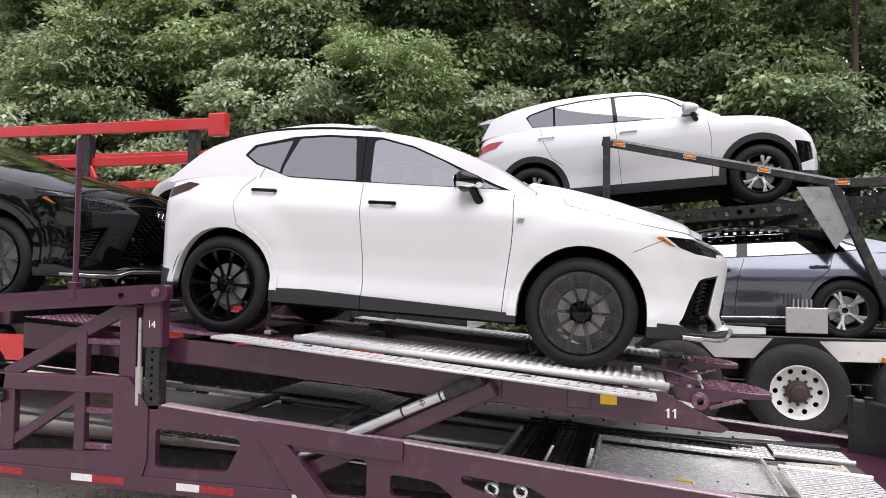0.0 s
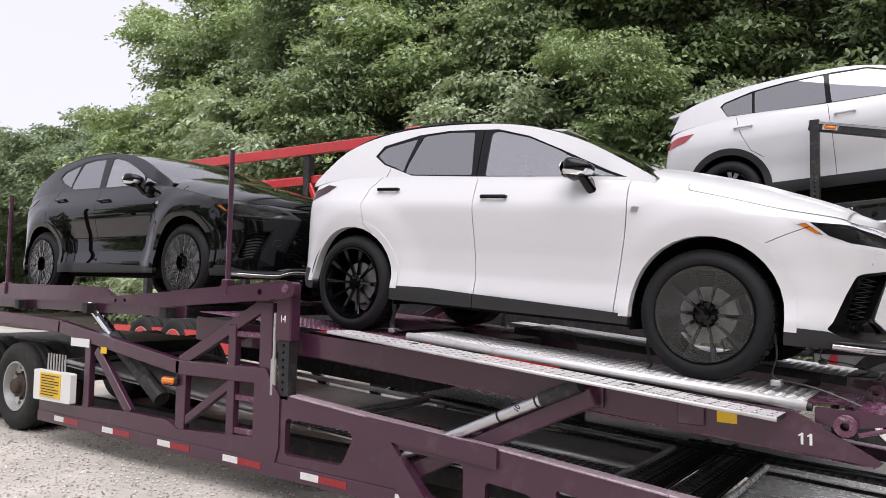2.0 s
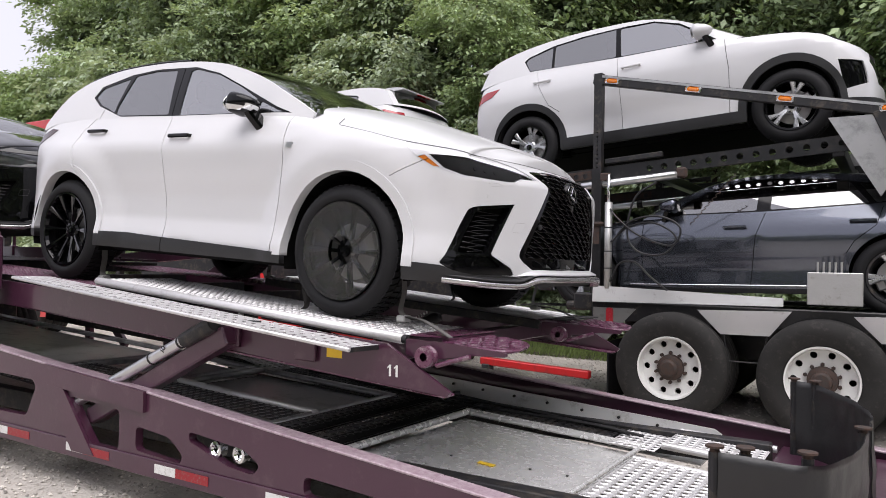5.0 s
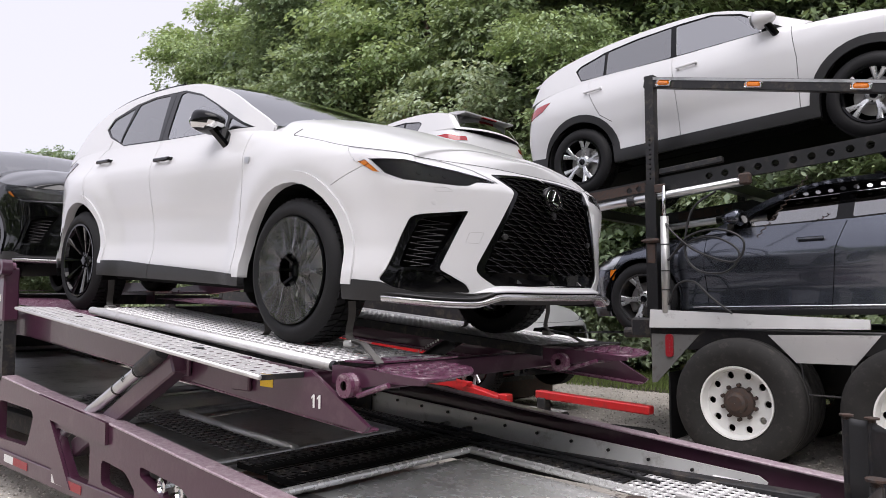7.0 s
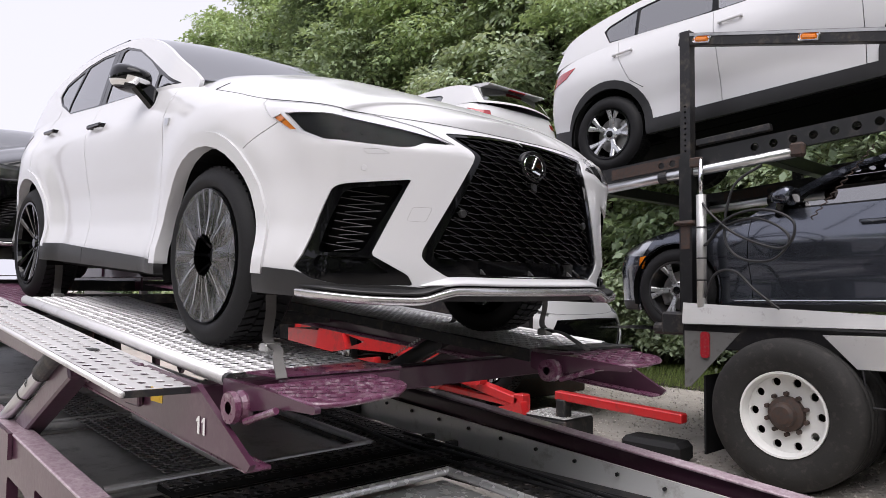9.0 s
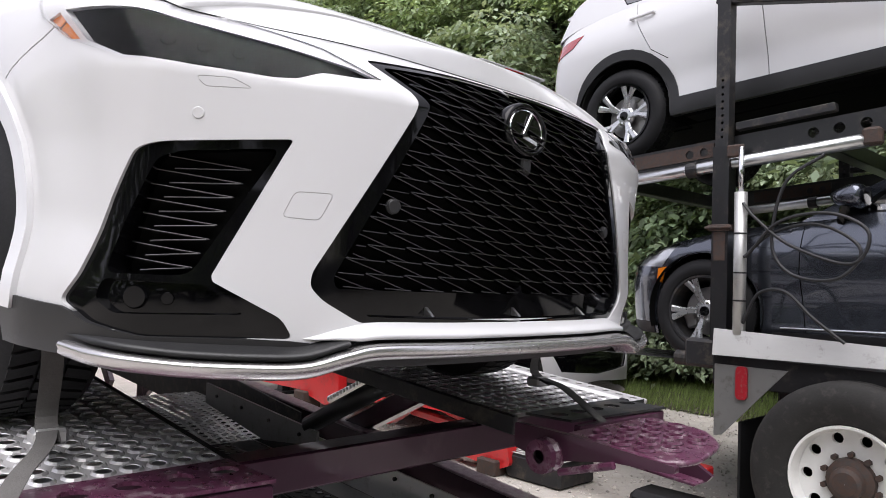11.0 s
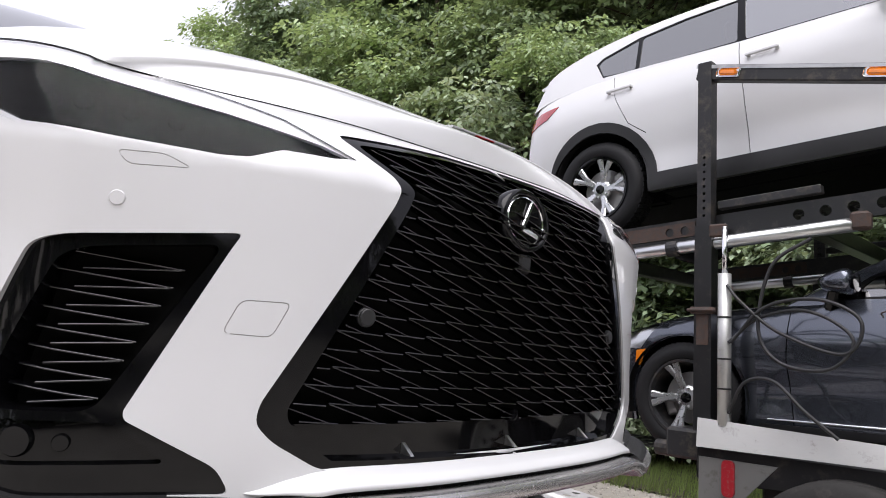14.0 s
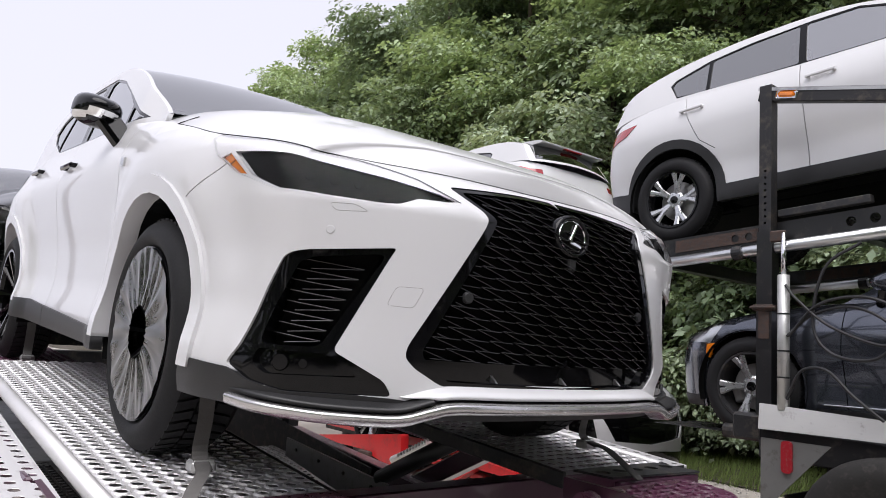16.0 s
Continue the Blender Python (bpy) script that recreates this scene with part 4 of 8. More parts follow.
    return dict(
        paint=paint, regions=regions, half=0.93, nose=3.66, cowl=2.25, crown=0.16, crown_run=0.9, nose_lip=0.0, crown_pow=3.4, bulge=0.008, cowl_fall=0.012, seam_end=2.55, step=0.05,
        plan=[(0, 3.665), (0.2, 3.66), (0.35, 3.645), (0.5, 3.605), (0.62, 3.555), (0.74, 3.50), (0.83, 3.445), (0.885, 3.34), (0.912, 3.15), (0.925, 2.9), (0.93, 2.5), (0.928, 1.8), (0.925, 1.0), (0.925, 0.2), (0.918, -0.2), (0.885, -0.48), (0.82, -0.62), (0.6, -0.70), (0.3, -0.73), (0, -0.74)],
        shoulders=((2.69, 0.39, 0.034, 0.50, 0.70), (0.0, 0.385, 0.034, 0.49, 0.72)),
        tuck_side=[(0.15, 0.06), (0.3, 0.012), (0.37, 0.014), (0.42, 0.026), (0.52, 0.041), (0.62, 0.04), (0.76, 0.021), (0.92, 0.002), (0.97, 0.0), (1.0, 0.006), (1.06, 0.03), (1.18, 0.085), (1.3, 0.13)],
        tuck_front=[(0.15, 0.05), (0.3, 0.0), (0.6, -0.004), (0.78, 0.0), (0.83, 0.035), (0.87, 0.075), (0.91, 0.125), (0.95, 0.18), (1.0, 0.24)],
        tuck_rear=[(0.15, 0.15), (0.4, 0.04), (0.7, 0.0), (0.95, 0.03), (1.1, 0.05), (1.25, 0.1)],
        belt=[(-0.75, 1.12), (-0.55, 1.15), (-0.3, 1.19), (0.1, 1.205), (0.46, 1.20), (1.05, 1.185), (1.7, 1.165), (2.2, 1.15), (2.35, 1.13), (2.55, 1.088), (2.8, 1.035), (3.04, 0.982), (3.3, 0.945), (3.5, 0.925), (3.66, 0.92)],
        bottom=[(-0.75, 0.34), (-0.45, 0.30), (0.3, 0.275), (2.2, 0.272), (3.0, 0.25), (3.66, 0.25)],
        tumble=0.26, rail=[(-0.62, 1.17), (-0.5, 1.27), (-0.33, 1.405), (-0.2, 1.47), (0.0, 1.535), (0.28, 1.585), (0.64, 1.605), (1.03, 1.598), (1.36, 1.562), (1.63, 1.495), (1.85, 1.415), (2.06, 1.315), (2.33, 1.17)],
        panes=[
            [(1.115, 1.20), (1.092, 1.525), (1.145, 1.535), (1.40, 1.475), (1.655, 1.372), (1.85, 1.275), (1.85, 1.185)],
            [(1.88, 1.185), (1.88, 1.262), (2.04, 1.20), (2.10, 1.183)],
            [(1.0, 1.208), (0.94, 1.54), (0.71, 1.55), (0.475, 1.53), (0.385, 1.29), (0.385, 1.235), (0.46, 1.222)],
            [(0.365, 1.245), (0.37, 1.30), (0.425, 1.515), (0.12, 1.452), (0.06, 1.385), (0.16, 1.318), (0.27, 1.285)],
        ],
        glass=[window_clear, window_clear, window_tint, window_tint],
        trim=[(2.16, 1.175), (1.05, 1.195), (0.455, 1.213), (0.26, 1.275), (0.155, 1.306), (0.04, 1.38), (0.105, 1.465), (0.438, 1.54), (0.71, 1.562), (0.93, 1.556), (1.145, 1.548), (1.406, 1.484), (1.66, 1.381), (1.9, 1.277), (2.05, 1.213)],
        cabin_gaps=[[(1.045, 1.19), (1.03, 1.4), (1.02, 1.552)], [(0.21, 1.2), (0.235, 1.275)]],
        screen=(1.45, 2.33), rear_window=(-0.55, -0.28), pillar=0.98, bow=0.05, roof_crown=0.045,
        axles=(0.0, 2.69), hub=0.3715, arch=0.42, track=0.922, tyre_w=0.235, rim=0.274, seats=(1.35, 0.55), dash=2.15, dash_z=1.13,
        wheel=dict(spokes=10, lean=(-0.035, 0.035), width=0.02, depth=0.03, dish=0.03, flare=1.3), rim_mat=gloss_black, film=film,
        handles=[(1.25, 1.042), (0.29, 1.10)], mirror=(1.865, 1.168), mirror_mat=gloss_black, handle_mat=gloss_black, mirror_strip=True,
    )


lip_metal = material("lip_metal", (0.55, 0.54, 0.54), 0.26, metal=0.9, vary=0.06)


def disc_on(bm, sh, h, z, r, off, thick, seg=20, rz=None):
    """A raised disc on the nose."""
    s = sh.s_h(abs(h))
    p, n = sh.pos(s, z, off), sh.normal(s, z)
    if n.x < 0:
        n = -n
    turn = n.to_track_quat("Z", "Y").to_matrix().to_4x4()
    turn.translation = p
    got = lathe(bm, [(r, -0.004), (r, thick * 0.6), (r * 0.88, thick), (r * 0.001, thick)], seg, turn @ Matrix.Diagonal((rz / r if rz else 1, 1, 1, 1)))
    return turn


def dress_crossover(car, sh, spec):
    """Grille mesh, emblem, lip, lamps and small fittings of the crossover."""
    mid = Vector((1.3, 0, 0.75))
    mesh_poly = [(0.0, 0.884), (0.15, 0.882), (0.40, 0.858), (0.322, 0.805), (0.31, 0.79), (0.318, 0.765), (0.492, 0.425), (0.485, 0.404), (0.0, 0.404)]

    def at_nose(h, z, off):
        p = sh.pos(sh.s_h(abs(h)), z, off)
        return p if h >= 0 else Vector((p.x, -p.y, p.z))

    def strand(bm, a, b, r, off, deep):
        """A round-nosed blade on the nose from a to b, both (h, z), with its root behind it."""
        rows = []
        for t in np.linspace(0, 1, 4):
            h, z = a[0] + (b[0] - a[0]) * t, a[1] + (b[1] - a[1]) * t
            rows.append([bm.verts.new(at_nose(h, z + dz, off + do)) for dz, do in ((1.15 * r, -deep), (r, -r), (0.75 * r, 0.2 * r), (0.0, 0.6 * r), (-0.75 * r, 0.2 * r), (-r, -r), (-1.15 * r, -deep))])
        for r0, r1 in zip(rows, rows[1:]):
            for p in range(6):
                bm.faces.new((r0[p], r0[p + 1], r1[p + 1], r1[p]))

    # weave of long shallow zigzags, the same way round over the whole grille
    bm = bmesh.new()
    dz, dh = 0.0285, 0.086
    for j in range(18):
        z = 0.888 - dz * j
        for i in range(-8, 8):
            h = dh * i + 0.5 * dh * (j % 2)
            for a, b in (((h, z), (h + 0.95 * dh, z + 0.004)), ((h + 0.93 * dh, z + 0.003), (h - 0.1 * dh, z - dz + 0.002))):
                ts = [t for t in np.linspace(0, 1, 9) if inside(mesh_poly, abs(a[0] + (b[0] - a[0]) * t) + 1e-4, a[1] + (b[1] - a[1]) * t)]
                if len(ts) > 2:
                    strand(bm, *[(a[0] + (b[0] - a[0]) * t, a[1] + (b[1] - a[1]) * t) for t in (ts[0], ts[-1])], 0.0014, -0.012, 0.022)
    bmesh.ops.recalc_face_normals(bm, faces=bm.faces)
    outward(bm, mid)
    part("grille_mesh", bm, mesh_black, car, "woven gloss black grille mesh", smooth=True)

    def slats(bm):
        for j in range(8):
            z = 0.632 - 0.0275 * j
            h0, h1 = 0.645 + 0.0125 * j, 0.800 + 0.0075 * j
            strand(bm, (h0, z - 0.014), (h1, z), 0.002, -0.04, 0.018)
            strand(bm, (h0 + 0.004, z - 0.015), (h1 - 0.03, z - 0.024), 0.002, -0.04, 0.018)

    car_parts(car, "intake_slats", mesh_black, slats, mid, True)
    for h in (0.0, 0.27, -0.27):
        bm = bmesh.new()
        s = sh.s_h(abs(h))
        p = sh.pos(s, 0.375, -0.03)
        y = p.y if h >= 0 else -p.y
        plate(bm, [(p.x - 0.035, 0.352), (p.x + 0.03, 0.352), (p.x - 0.005, 0.378), (p.x - 0.03, 0.385)], y - 0.004, y + 0.004)
        part("grille_fin", bm, satin_silver, car)
    # emblem: ring, dark disc and a slanting bar
    bm = bmesh.new()
    s0, x0 = 0.0, sh.pos(0.0, 0.79, -0.022).x
    ring = Matrix.Translation((x0, 0, 0.79)) @ Matrix.Rotation(radians(83), 4, "Y")
    lathe(bm, [(0.060, 0.0), (0.063, 0.007), (0.071, 0.009), (0.077, 0.003), (0.077, -0.02)], 40, ring @ Matrix.Diagonal((0.84, 1, 1, 1)))
    emblem = part("emblem", bm, gloss_black, car, "round dark emblem with a chrome bar", smooth=True)
    bm = bmesh.new()
    lathe(bm, [(0.061, 0.001), (0.058, 0.002), (0.001, 0.002)], 36, ring @ Matrix.Diagonal((0.84, 1, 1, 1)))
    part("emblem_disc", bm, gloss_black, emblem)
    bm = bmesh.new()
    beam(bm, (x0 + 0.002, 0.018, 0.828), (x0 + 0.005, -0.010, 0.777), 0.011, 0.006, 0.002, (1, 0, 0))
    beam(bm, (x0 + 0.005, -0.010, 0.774), (x0 + 0.007, 0.038, 0.762), 0.011, 0.006, 0.002, (1, 0, 0))
    part("emblem_bar", bm, chrome, emblem)
    bm = bmesh.new()
    lathe(bm, [(0.055, 0.003), (0.057, 0.005), (0.059, 0.003)], 36, ring @ Matrix.Diagonal((0.84, 1, 1, 1)))
    part("emblem_ring", bm, chrome, emblem)
    bm = bmesh.new()
    block(bm, (x0 - 0.02, -0.018, 0.685), (x0 + 0.014, 0.018, 0.722), 0.005)
    cam_box = part("front_camera", bm, black_plastic, car)
    bm = bmesh.new()
    rod(bm, (x0, 0, 0.704), (x0 + 0.01, 0, 0.704), 0.008, 12)
    part("camera_lens", bm, gloss_black, cam_box)
    for h, z, r, off, mat in ((0.376, 0.574, 0.014, -0.012, black_plastic), (0.739, 0.709, 0.011, -0.002, spec["paint"])):
        for sgn in (1, -1):
            bm = bmesh.new()
            disc_on(bm, sh, h, z, r, off, 0.004)
            if sgn < 0:
                bmesh.ops.transform(bm, matrix=MIRROR, verts=bm.verts)
            sensor = part("parking_sensor", bm, mat, car)
            bm = bmesh.new()
            turn = disc_on(bm, sh, h, z, r * 1.16, off - 0.0035, 0.003)
            if sgn < 0:
                bmesh.ops.transform(bm, matrix=MIRROR, verts=bm.verts)
            part("sensor_rim", bm, black_plastic, sensor)
    # fog lamps and headlight projectors
    for sgn in (1, -1):
        for h, z, r, off, mat in ((0.818, 0.368, 0.022, -0.026, gloss_black), (0.765, 0.368, 0.012, -0.026, gloss_black), (0.80, 0.845, 0.014, -0.021, dark_void), (0.74, 0.838, 0.012, -0.021, dark_void), (0.68, 0.834, 0.012, -0.021, dark_void)):
            bm = bmesh.new()
            disc_on(bm, sh, h, z, r, off, 0.012 if z < 0.5 else 0.003)
            if sgn < 0:
                bmesh.ops.transform(bm, matrix=MIRROR, verts=bm.verts)
            part("fog_lamp" if z < 0.5 else "projector", bm, mat, car)
    # lower lip: dark skirt blade and bright strip
    lip = [(0.0, 0.285, 0.055), (0.2, 0.285, 0.055), (0.40, 0.285, 0.055), (0.47, 0.272, 0.06), (0.54, 0.25, 0.065), (0.62, 0.247, 0.07), (0.74, 0.25, 0.065), (0.84, 0.258, 0.045), (0.885, 0.262, 0.02)]

    def sweep(bm, shape, h0=-1.0, h1=2.0, taper=0.0):
        rows = []
        for h, z, o in smooth_path(lip, 90):
            if not h0 <= h <= h1:
                continue
            s = sh.s_h(max(h, 0.0))
            k = min(1.0, max((h1 - h) / taper, 0.04)) if taper else 1.0
            rows.append([bm.verts.new(sh.pos(s, z + shape[0][1] + (dz - shape[0][1]) * k, o + shape[0][0] + (do - shape[0][0]) * k)) for do, dz in shape])
        for r0, r1 in zip(rows, rows[1:]):
            for p in range(len(shape) - 1):
                bm.faces.new((r0[p], r0[p + 1], r1[p + 1], r1[p]))

    car_parts(car, "lip_strip", lip_metal, lambda bm: sweep(bm, [(-0.03, 0.019), (0.0, 0.016), (0.006, 0.010), (0.004, 0.002), (0.007, -0.004), (0.0, -0.012), (-0.05, -0.016)]), mid, False, "satin silver lower lip strip")
    blade = [(-0.075, 0.06), (-0.035, 0.046), (-0.018, 0.036), (-0.015, 0.028), (-0.024, 0.0245)]
    car_parts(car, "bumper_edge", spec["paint"], lambda bm: sweep(bm, blade, -1, 0.56, 0.12), mid, False)
    car_parts(car, "lip_blade", black_plastic, lambda bm: sweep(bm, [(-0.09, 0.05), (-0.03, 0.034), (-0.012, 0.028), (-0.03, 0.0185)], 0.456), mid, True)
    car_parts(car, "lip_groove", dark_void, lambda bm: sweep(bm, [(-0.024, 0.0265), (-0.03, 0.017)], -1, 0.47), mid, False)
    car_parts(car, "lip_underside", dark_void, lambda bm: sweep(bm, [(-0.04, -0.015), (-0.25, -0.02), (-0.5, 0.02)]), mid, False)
    # roof bars
    bar = smooth_path([(x, z) for x, z in spec["rail"] if -0.25 <= x <= 1.1], 20)

    def rails(bm):
        hose(bm, [sh.cabin(x, z, 0.0) + Vector((0, 0.03, 0.012)) for x, z in bar], 0.013, 8, 2)

    car_parts(car, "roof_bar", gloss_black, rails, mid, True)
    # wing badge
    def wing(bm):
        p = sh.pos(sh.s_x(2.255), 0.965)
        plate(bm, [(2.228, 0.953), (2.272, 0.947), (2.284, 0.978), (2.24, 0.983)], p.y - 0.006, p.y + 0.004)

    car_parts(car, "wing_badge", satin_silver, wing, mid, True, smooth=False)


CROSSOVER_AT = pose(-3.042 - 0.3715 * math.sin(radians(3.25)), 5.825, 1.664 - 0.3715 * math.cos(radians(3.25)), 0, 3.25, 0)
white_suv = thing("crossover_car", CROSSOVER_AT, "pearl white crossover car with black spindle grille and black wheels", "car")
crossover_spec = crossover(white_paint, (2.69,))
nx = build_car(crossover_spec, white_suv)
dress_crossover(white_suv, nx, crossover_spec)

# a paper sheet and a chalk mark on the white car's windscreen
for name, y0, y1, t0, t1, mat, label in (("paper_sheet", -0.13, 0.12, 0.66, 0.80, white_label, "white delivery paper behind the glass"),):
    rail_x, rail_z = (np.array(v) for v in zip(*[(x, z) for x, z in crossover_spec["rail"] if x > 1.3]))
    bm = bmesh.new()
    quad = []
    for t, y in ((t0, y0), (t0, y1), (t1, y1), (t1, y0)):
        x = 1.45 + 0.88 * t
        quad.append(bm.verts.new((x + 0.05 * step01(1.2, 2.33, x) - 0.01, y, float(np.interp(x, rail_x, rail_z)) + 0.025)))
    bm.faces.new(quad)
    got = bmesh.ops.extrude_face_region(bm, geom=bm.faces[:])
    bmesh.ops.translate(bm, verts=[v for v in got["geom"] if isinstance(v, bmesh.types.BMVert)], vec=(-0.001, 0, -0.002))
    part(name, bm, mat, white_suv, label)


# the same model in black, behind it on the trailer
black_suv = thing("crossover_car", pose(-7.88, 5.805, 1.46), "glossy black crossover car with filmed black wheels", "car")
black_spec = crossover(black_paint, (0.0, 2.69))
bx = build_car(black_spec, black_suv)
dress_crossover(black_suv, bx, black_spec)


def compact_suv(paint, clad, rear_lamp=True):
    """A rounded compact sport utility car with dark wheel-arch cladding."""
    gaps = [dict(name="gap_f", poly=[(2.14, 1.13), (2.17, 0.8), (2.148, 0.36)], line=0.006), dict(name="gap_m", poly=[(1.06, 1.15), (1.085, 0.8), (1.09, 0.36)], line=0.006), dict(name="gap_r", poly=[(0.13, 1.19), (0.17, 1.0), (0.27, 0.78), (0.40, 0.68)], line=0.006)]
    for g in gaps:
        g.update(part="panel_gap", mat=dark_void, off=-0.012)
    regions = [
        dict(name="hole_f", poly=arch_poly(2.69, 0.37, 0.39, 0.0), mat=None),
        dict(name="hole_r", poly=arch_poly(0.0, 0.37, 0.39, 0.0), mat=None),
        dict(name="flare_f", poly=arch_poly(2.69, 0.37, 0.465, 0.1), part="arch_cladding", mat=clad, off=0.012, wall=-0.05),
        dict(name="flare_r", poly=arch_poly(0.0, 0.37, 0.465, 0.1), part="arch_cladding", mat=clad, off=0.012, wall=-0.05),
        dict(name="sill", poly=[(2.4, 0.37), (0.3, 0.385), (0.3, 0.1), (2.4, 0.1)], part="sill_cladding", mat=clad, off=0.012, wall=-0.03),
        *gaps,
        dict(name="headlight", poly=[(2.95, 1.02), ("f", 0.83, 0.96), ("f", 0.62, 0.86), ("f", 0.66, 0.83), (3.1, 0.91)], mat=satin_silver, off=-0.02, wall=-0.04, cover=lens_clear),
        dict(name="grille", poly=[("f", -0.02, 0.80), ("f", 0.56, 0.79), ("f", 0.62, 0.70), ("f", 0.5, 0.5), ("f", -0.02, 0.46)], part="grille", mat=gloss_black, off=-0.02, wall=-0.03, pair=False),
        dict(name="fog", poly=[("f", 0.84, 0.72), ("f", 0.70, 0.70), ("f", 0.66, 0.5), ("f", 0.82, 0.44)], part="fog_light_panel", mat=gloss_black, off=-0.02, wall=-0.03),
        dict(name="chin", poly=[(3.1, 0.36), ("f", 0.7, 0.36), ("f", -0.02, 0.4), ("f", -0.02, 0.1), (3.1, 0.1)], part="front_skirt", mat=clad, off=0.006, wall=-0.05, pair=False),
        dict(name="taillight", poly=[(-0.35, 1.085), (-0.55, 1.08), (-0.70, 1.03), ("r", 0.62, 1.03), ("r", 0.62, 0.965), (-0.66, 0.955), (-0.45, 1.0)], part="tail_light", mat=lamp_red, off=0.006, wall=-0.03),
        dict(name="rear_skirt", poly=[(-0.3, 0.46), (-0.6, 0.5), ("r", 0.5, 0.55), ("r", -0.02, 0.55), ("r", -0.02, 0.1), (-0.3, 0.1)], part="rear_skirt", mat=clad, off=0.006, wall=-0.05, pair=False),
        dict(name="front_door", poly=[(2.14, 1.3), (2.17, 0.8), (2.148, 0.36), (1.09, 0.36), (1.085, 0.8), (1.06, 1.3)], mat=paint, wall=-0.014),
        dict(name="rear_door", poly=[(1.06, 1.3), (1.085, 0.8), (1.09, 0.36), (0.4, 0.36), (0.4, 0.68), (0.27, 0.78), (0.17, 1.0), (0.13, 1.3)], mat=paint, wall=-0.014),
    ]
    return dict(
        paint=paint, regions=regions, half=0.92, nose=3.42, cowl=2.25, crown=0.07, step=0.075,
        plan=[(0, 3.44), (0.3, 3.43), (0.55, 3.38), (0.72, 3.28), (0.83, 3.12), (0.89, 2.9), (0.915, 2.5), (0.92, 1.8), (0.92, 1.0), (0.918, 0.2), (0.905, -0.2), (0.87, -0.5), (0.78, -0.70), (0.55, -0.80), (0.25, -0.83), (0, -0.84)],
        tuck_side=[(0.15, 0.06), (0.3, 0.025), (0.5, 0.03), (0.7, 0.01), (0.9, 0.0), (1.0, 0.015), (1.1, 0.05), (1.2, 0.095), (1.3, 0.13)],
        tuck_front=[(0.15, 0.08), (0.3, 0.02), (0.6, 0.0), (0.75, 0.04), (0.85, 0.1), (0.95, 0.2), (1.05, 0.32)],
        tuck_rear=[(0.15, 0.15), (0.4, 0.04), (0.7, 0.0), (0.95, 0.05), (1.1, 0.1), (1.25, 0.18)],
        belt=[(-0.85, 1.10), (-0.5, 1.16), (0.0, 1.19), (0.45, 1.175), (1.05, 1.15), (1.7, 1.125), (2.15, 1.11), (2.45, 1.085), (2.77, 1.045), (3.06, 0.965), (3.25, 0.89), (3.44, 0.84)],
        bottom=[(-0.85, 0.4), (-0.45, 0.32), (0.3, 0.26), (2.2, 0.26), (3.0, 0.24), (3.44, 0.26)],
        tumble=0.30, rail=[(-0.66, 1.13), (-0.56, 1.31), (-0.50, 1.395), (-0.28, 1.475), (0.09, 1.54), (0.53, 1.575), (1.03, 1.57), (1.38, 1.535), (1.71, 1.43), (2.08, 1.225), (2.3, 1.11)],
        panes=[
            [(1.10, 1.168), (1.08, 1.505), (1.44, 1.485), (1.70, 1.388), (1.90, 1.24), (1.90, 1.142)],
            [(1.93, 1.14), (1.93, 1.215), (2.03, 1.145)],
            [(1.045, 1.172), (1.03, 1.51), (0.67, 1.505), (0.33, 1.475), (0.33, 1.202)],
            [(0.30, 1.205), (0.30, 1.47), (0.0, 1.395), (-0.03, 1.36), (0.03, 1.235)],
        ],
        glass=[window_clear, window_clear, window_tint, window_tint],
        trim=[(2.07, 1.13), (1.05, 1.16), (0.03, 1.222), (-0.05, 1.365), (0.0, 1.408), (0.3, 1.485), (0.66, 1.517), (1.12, 1.518), (1.44, 1.498), (1.71, 1.40), (1.92, 1.245)],
        screen=(1.5, 2.3), rear_window=(-0.64, -0.45), pillar=0.88, bow=0.2, roof_crown=0.05, rear_bow=0.15,
        axles=(0.0, 2.69), hub=0.35, arch=0.38, track=0.905, tyre_w=0.225, rim=0.232, seats=(1.35, 0.55), dash=2.1, dash_z=1.08,
        wheel=dict(spokes=5, lean=(-0.2, 0.2), width=0.042, depth=0.03, dish=0.02, flare=1.25, bright=True, barrel=gloss_black), rim_mat=alloy,
        handles=[(1.22, 1.02), (0.21, 1.055)], mirror=(1.93, 1.165),
    )


COMPACT_AT = pose(-1.284 + 0.35 * math.sin(radians(4.25)), 10.09, 2.80 - 0.35 * math.cos(radians(4.25)), 0, -4.25, 0)
white_compact = thing("compact_suv", COMPACT_AT, "white compact SUV with black cladding on the truck ramp", "car")
compact = build_car(compact_suv(white_paint, black_plastic), white_compact)


def rear_spoiler(car, paint):
    """The lip at the rear edge of the roof."""
    bm = bmesh.new()
    plate(bm, round_poly([(-0.40, 1.475), (-0.60, 1.445), (-0.71, 1.415), (-0.70, 1.395), (-0.52, 1.405), (-0.42, 1.44)], 0.01), -0.56, 0.56)
    part("rear_spoiler", bm, paint, car, "body-coloured roof spoiler")
    bm = bmesh.new()
    block(bm, (-0.705, -0.16, 1.385), (-0.66, 0.16, 1.40), 0.004)
    part("brake_lamp", bm, lamp_red, car, "high red brake lamp")


rear_spoiler(white_compact, white_paint)


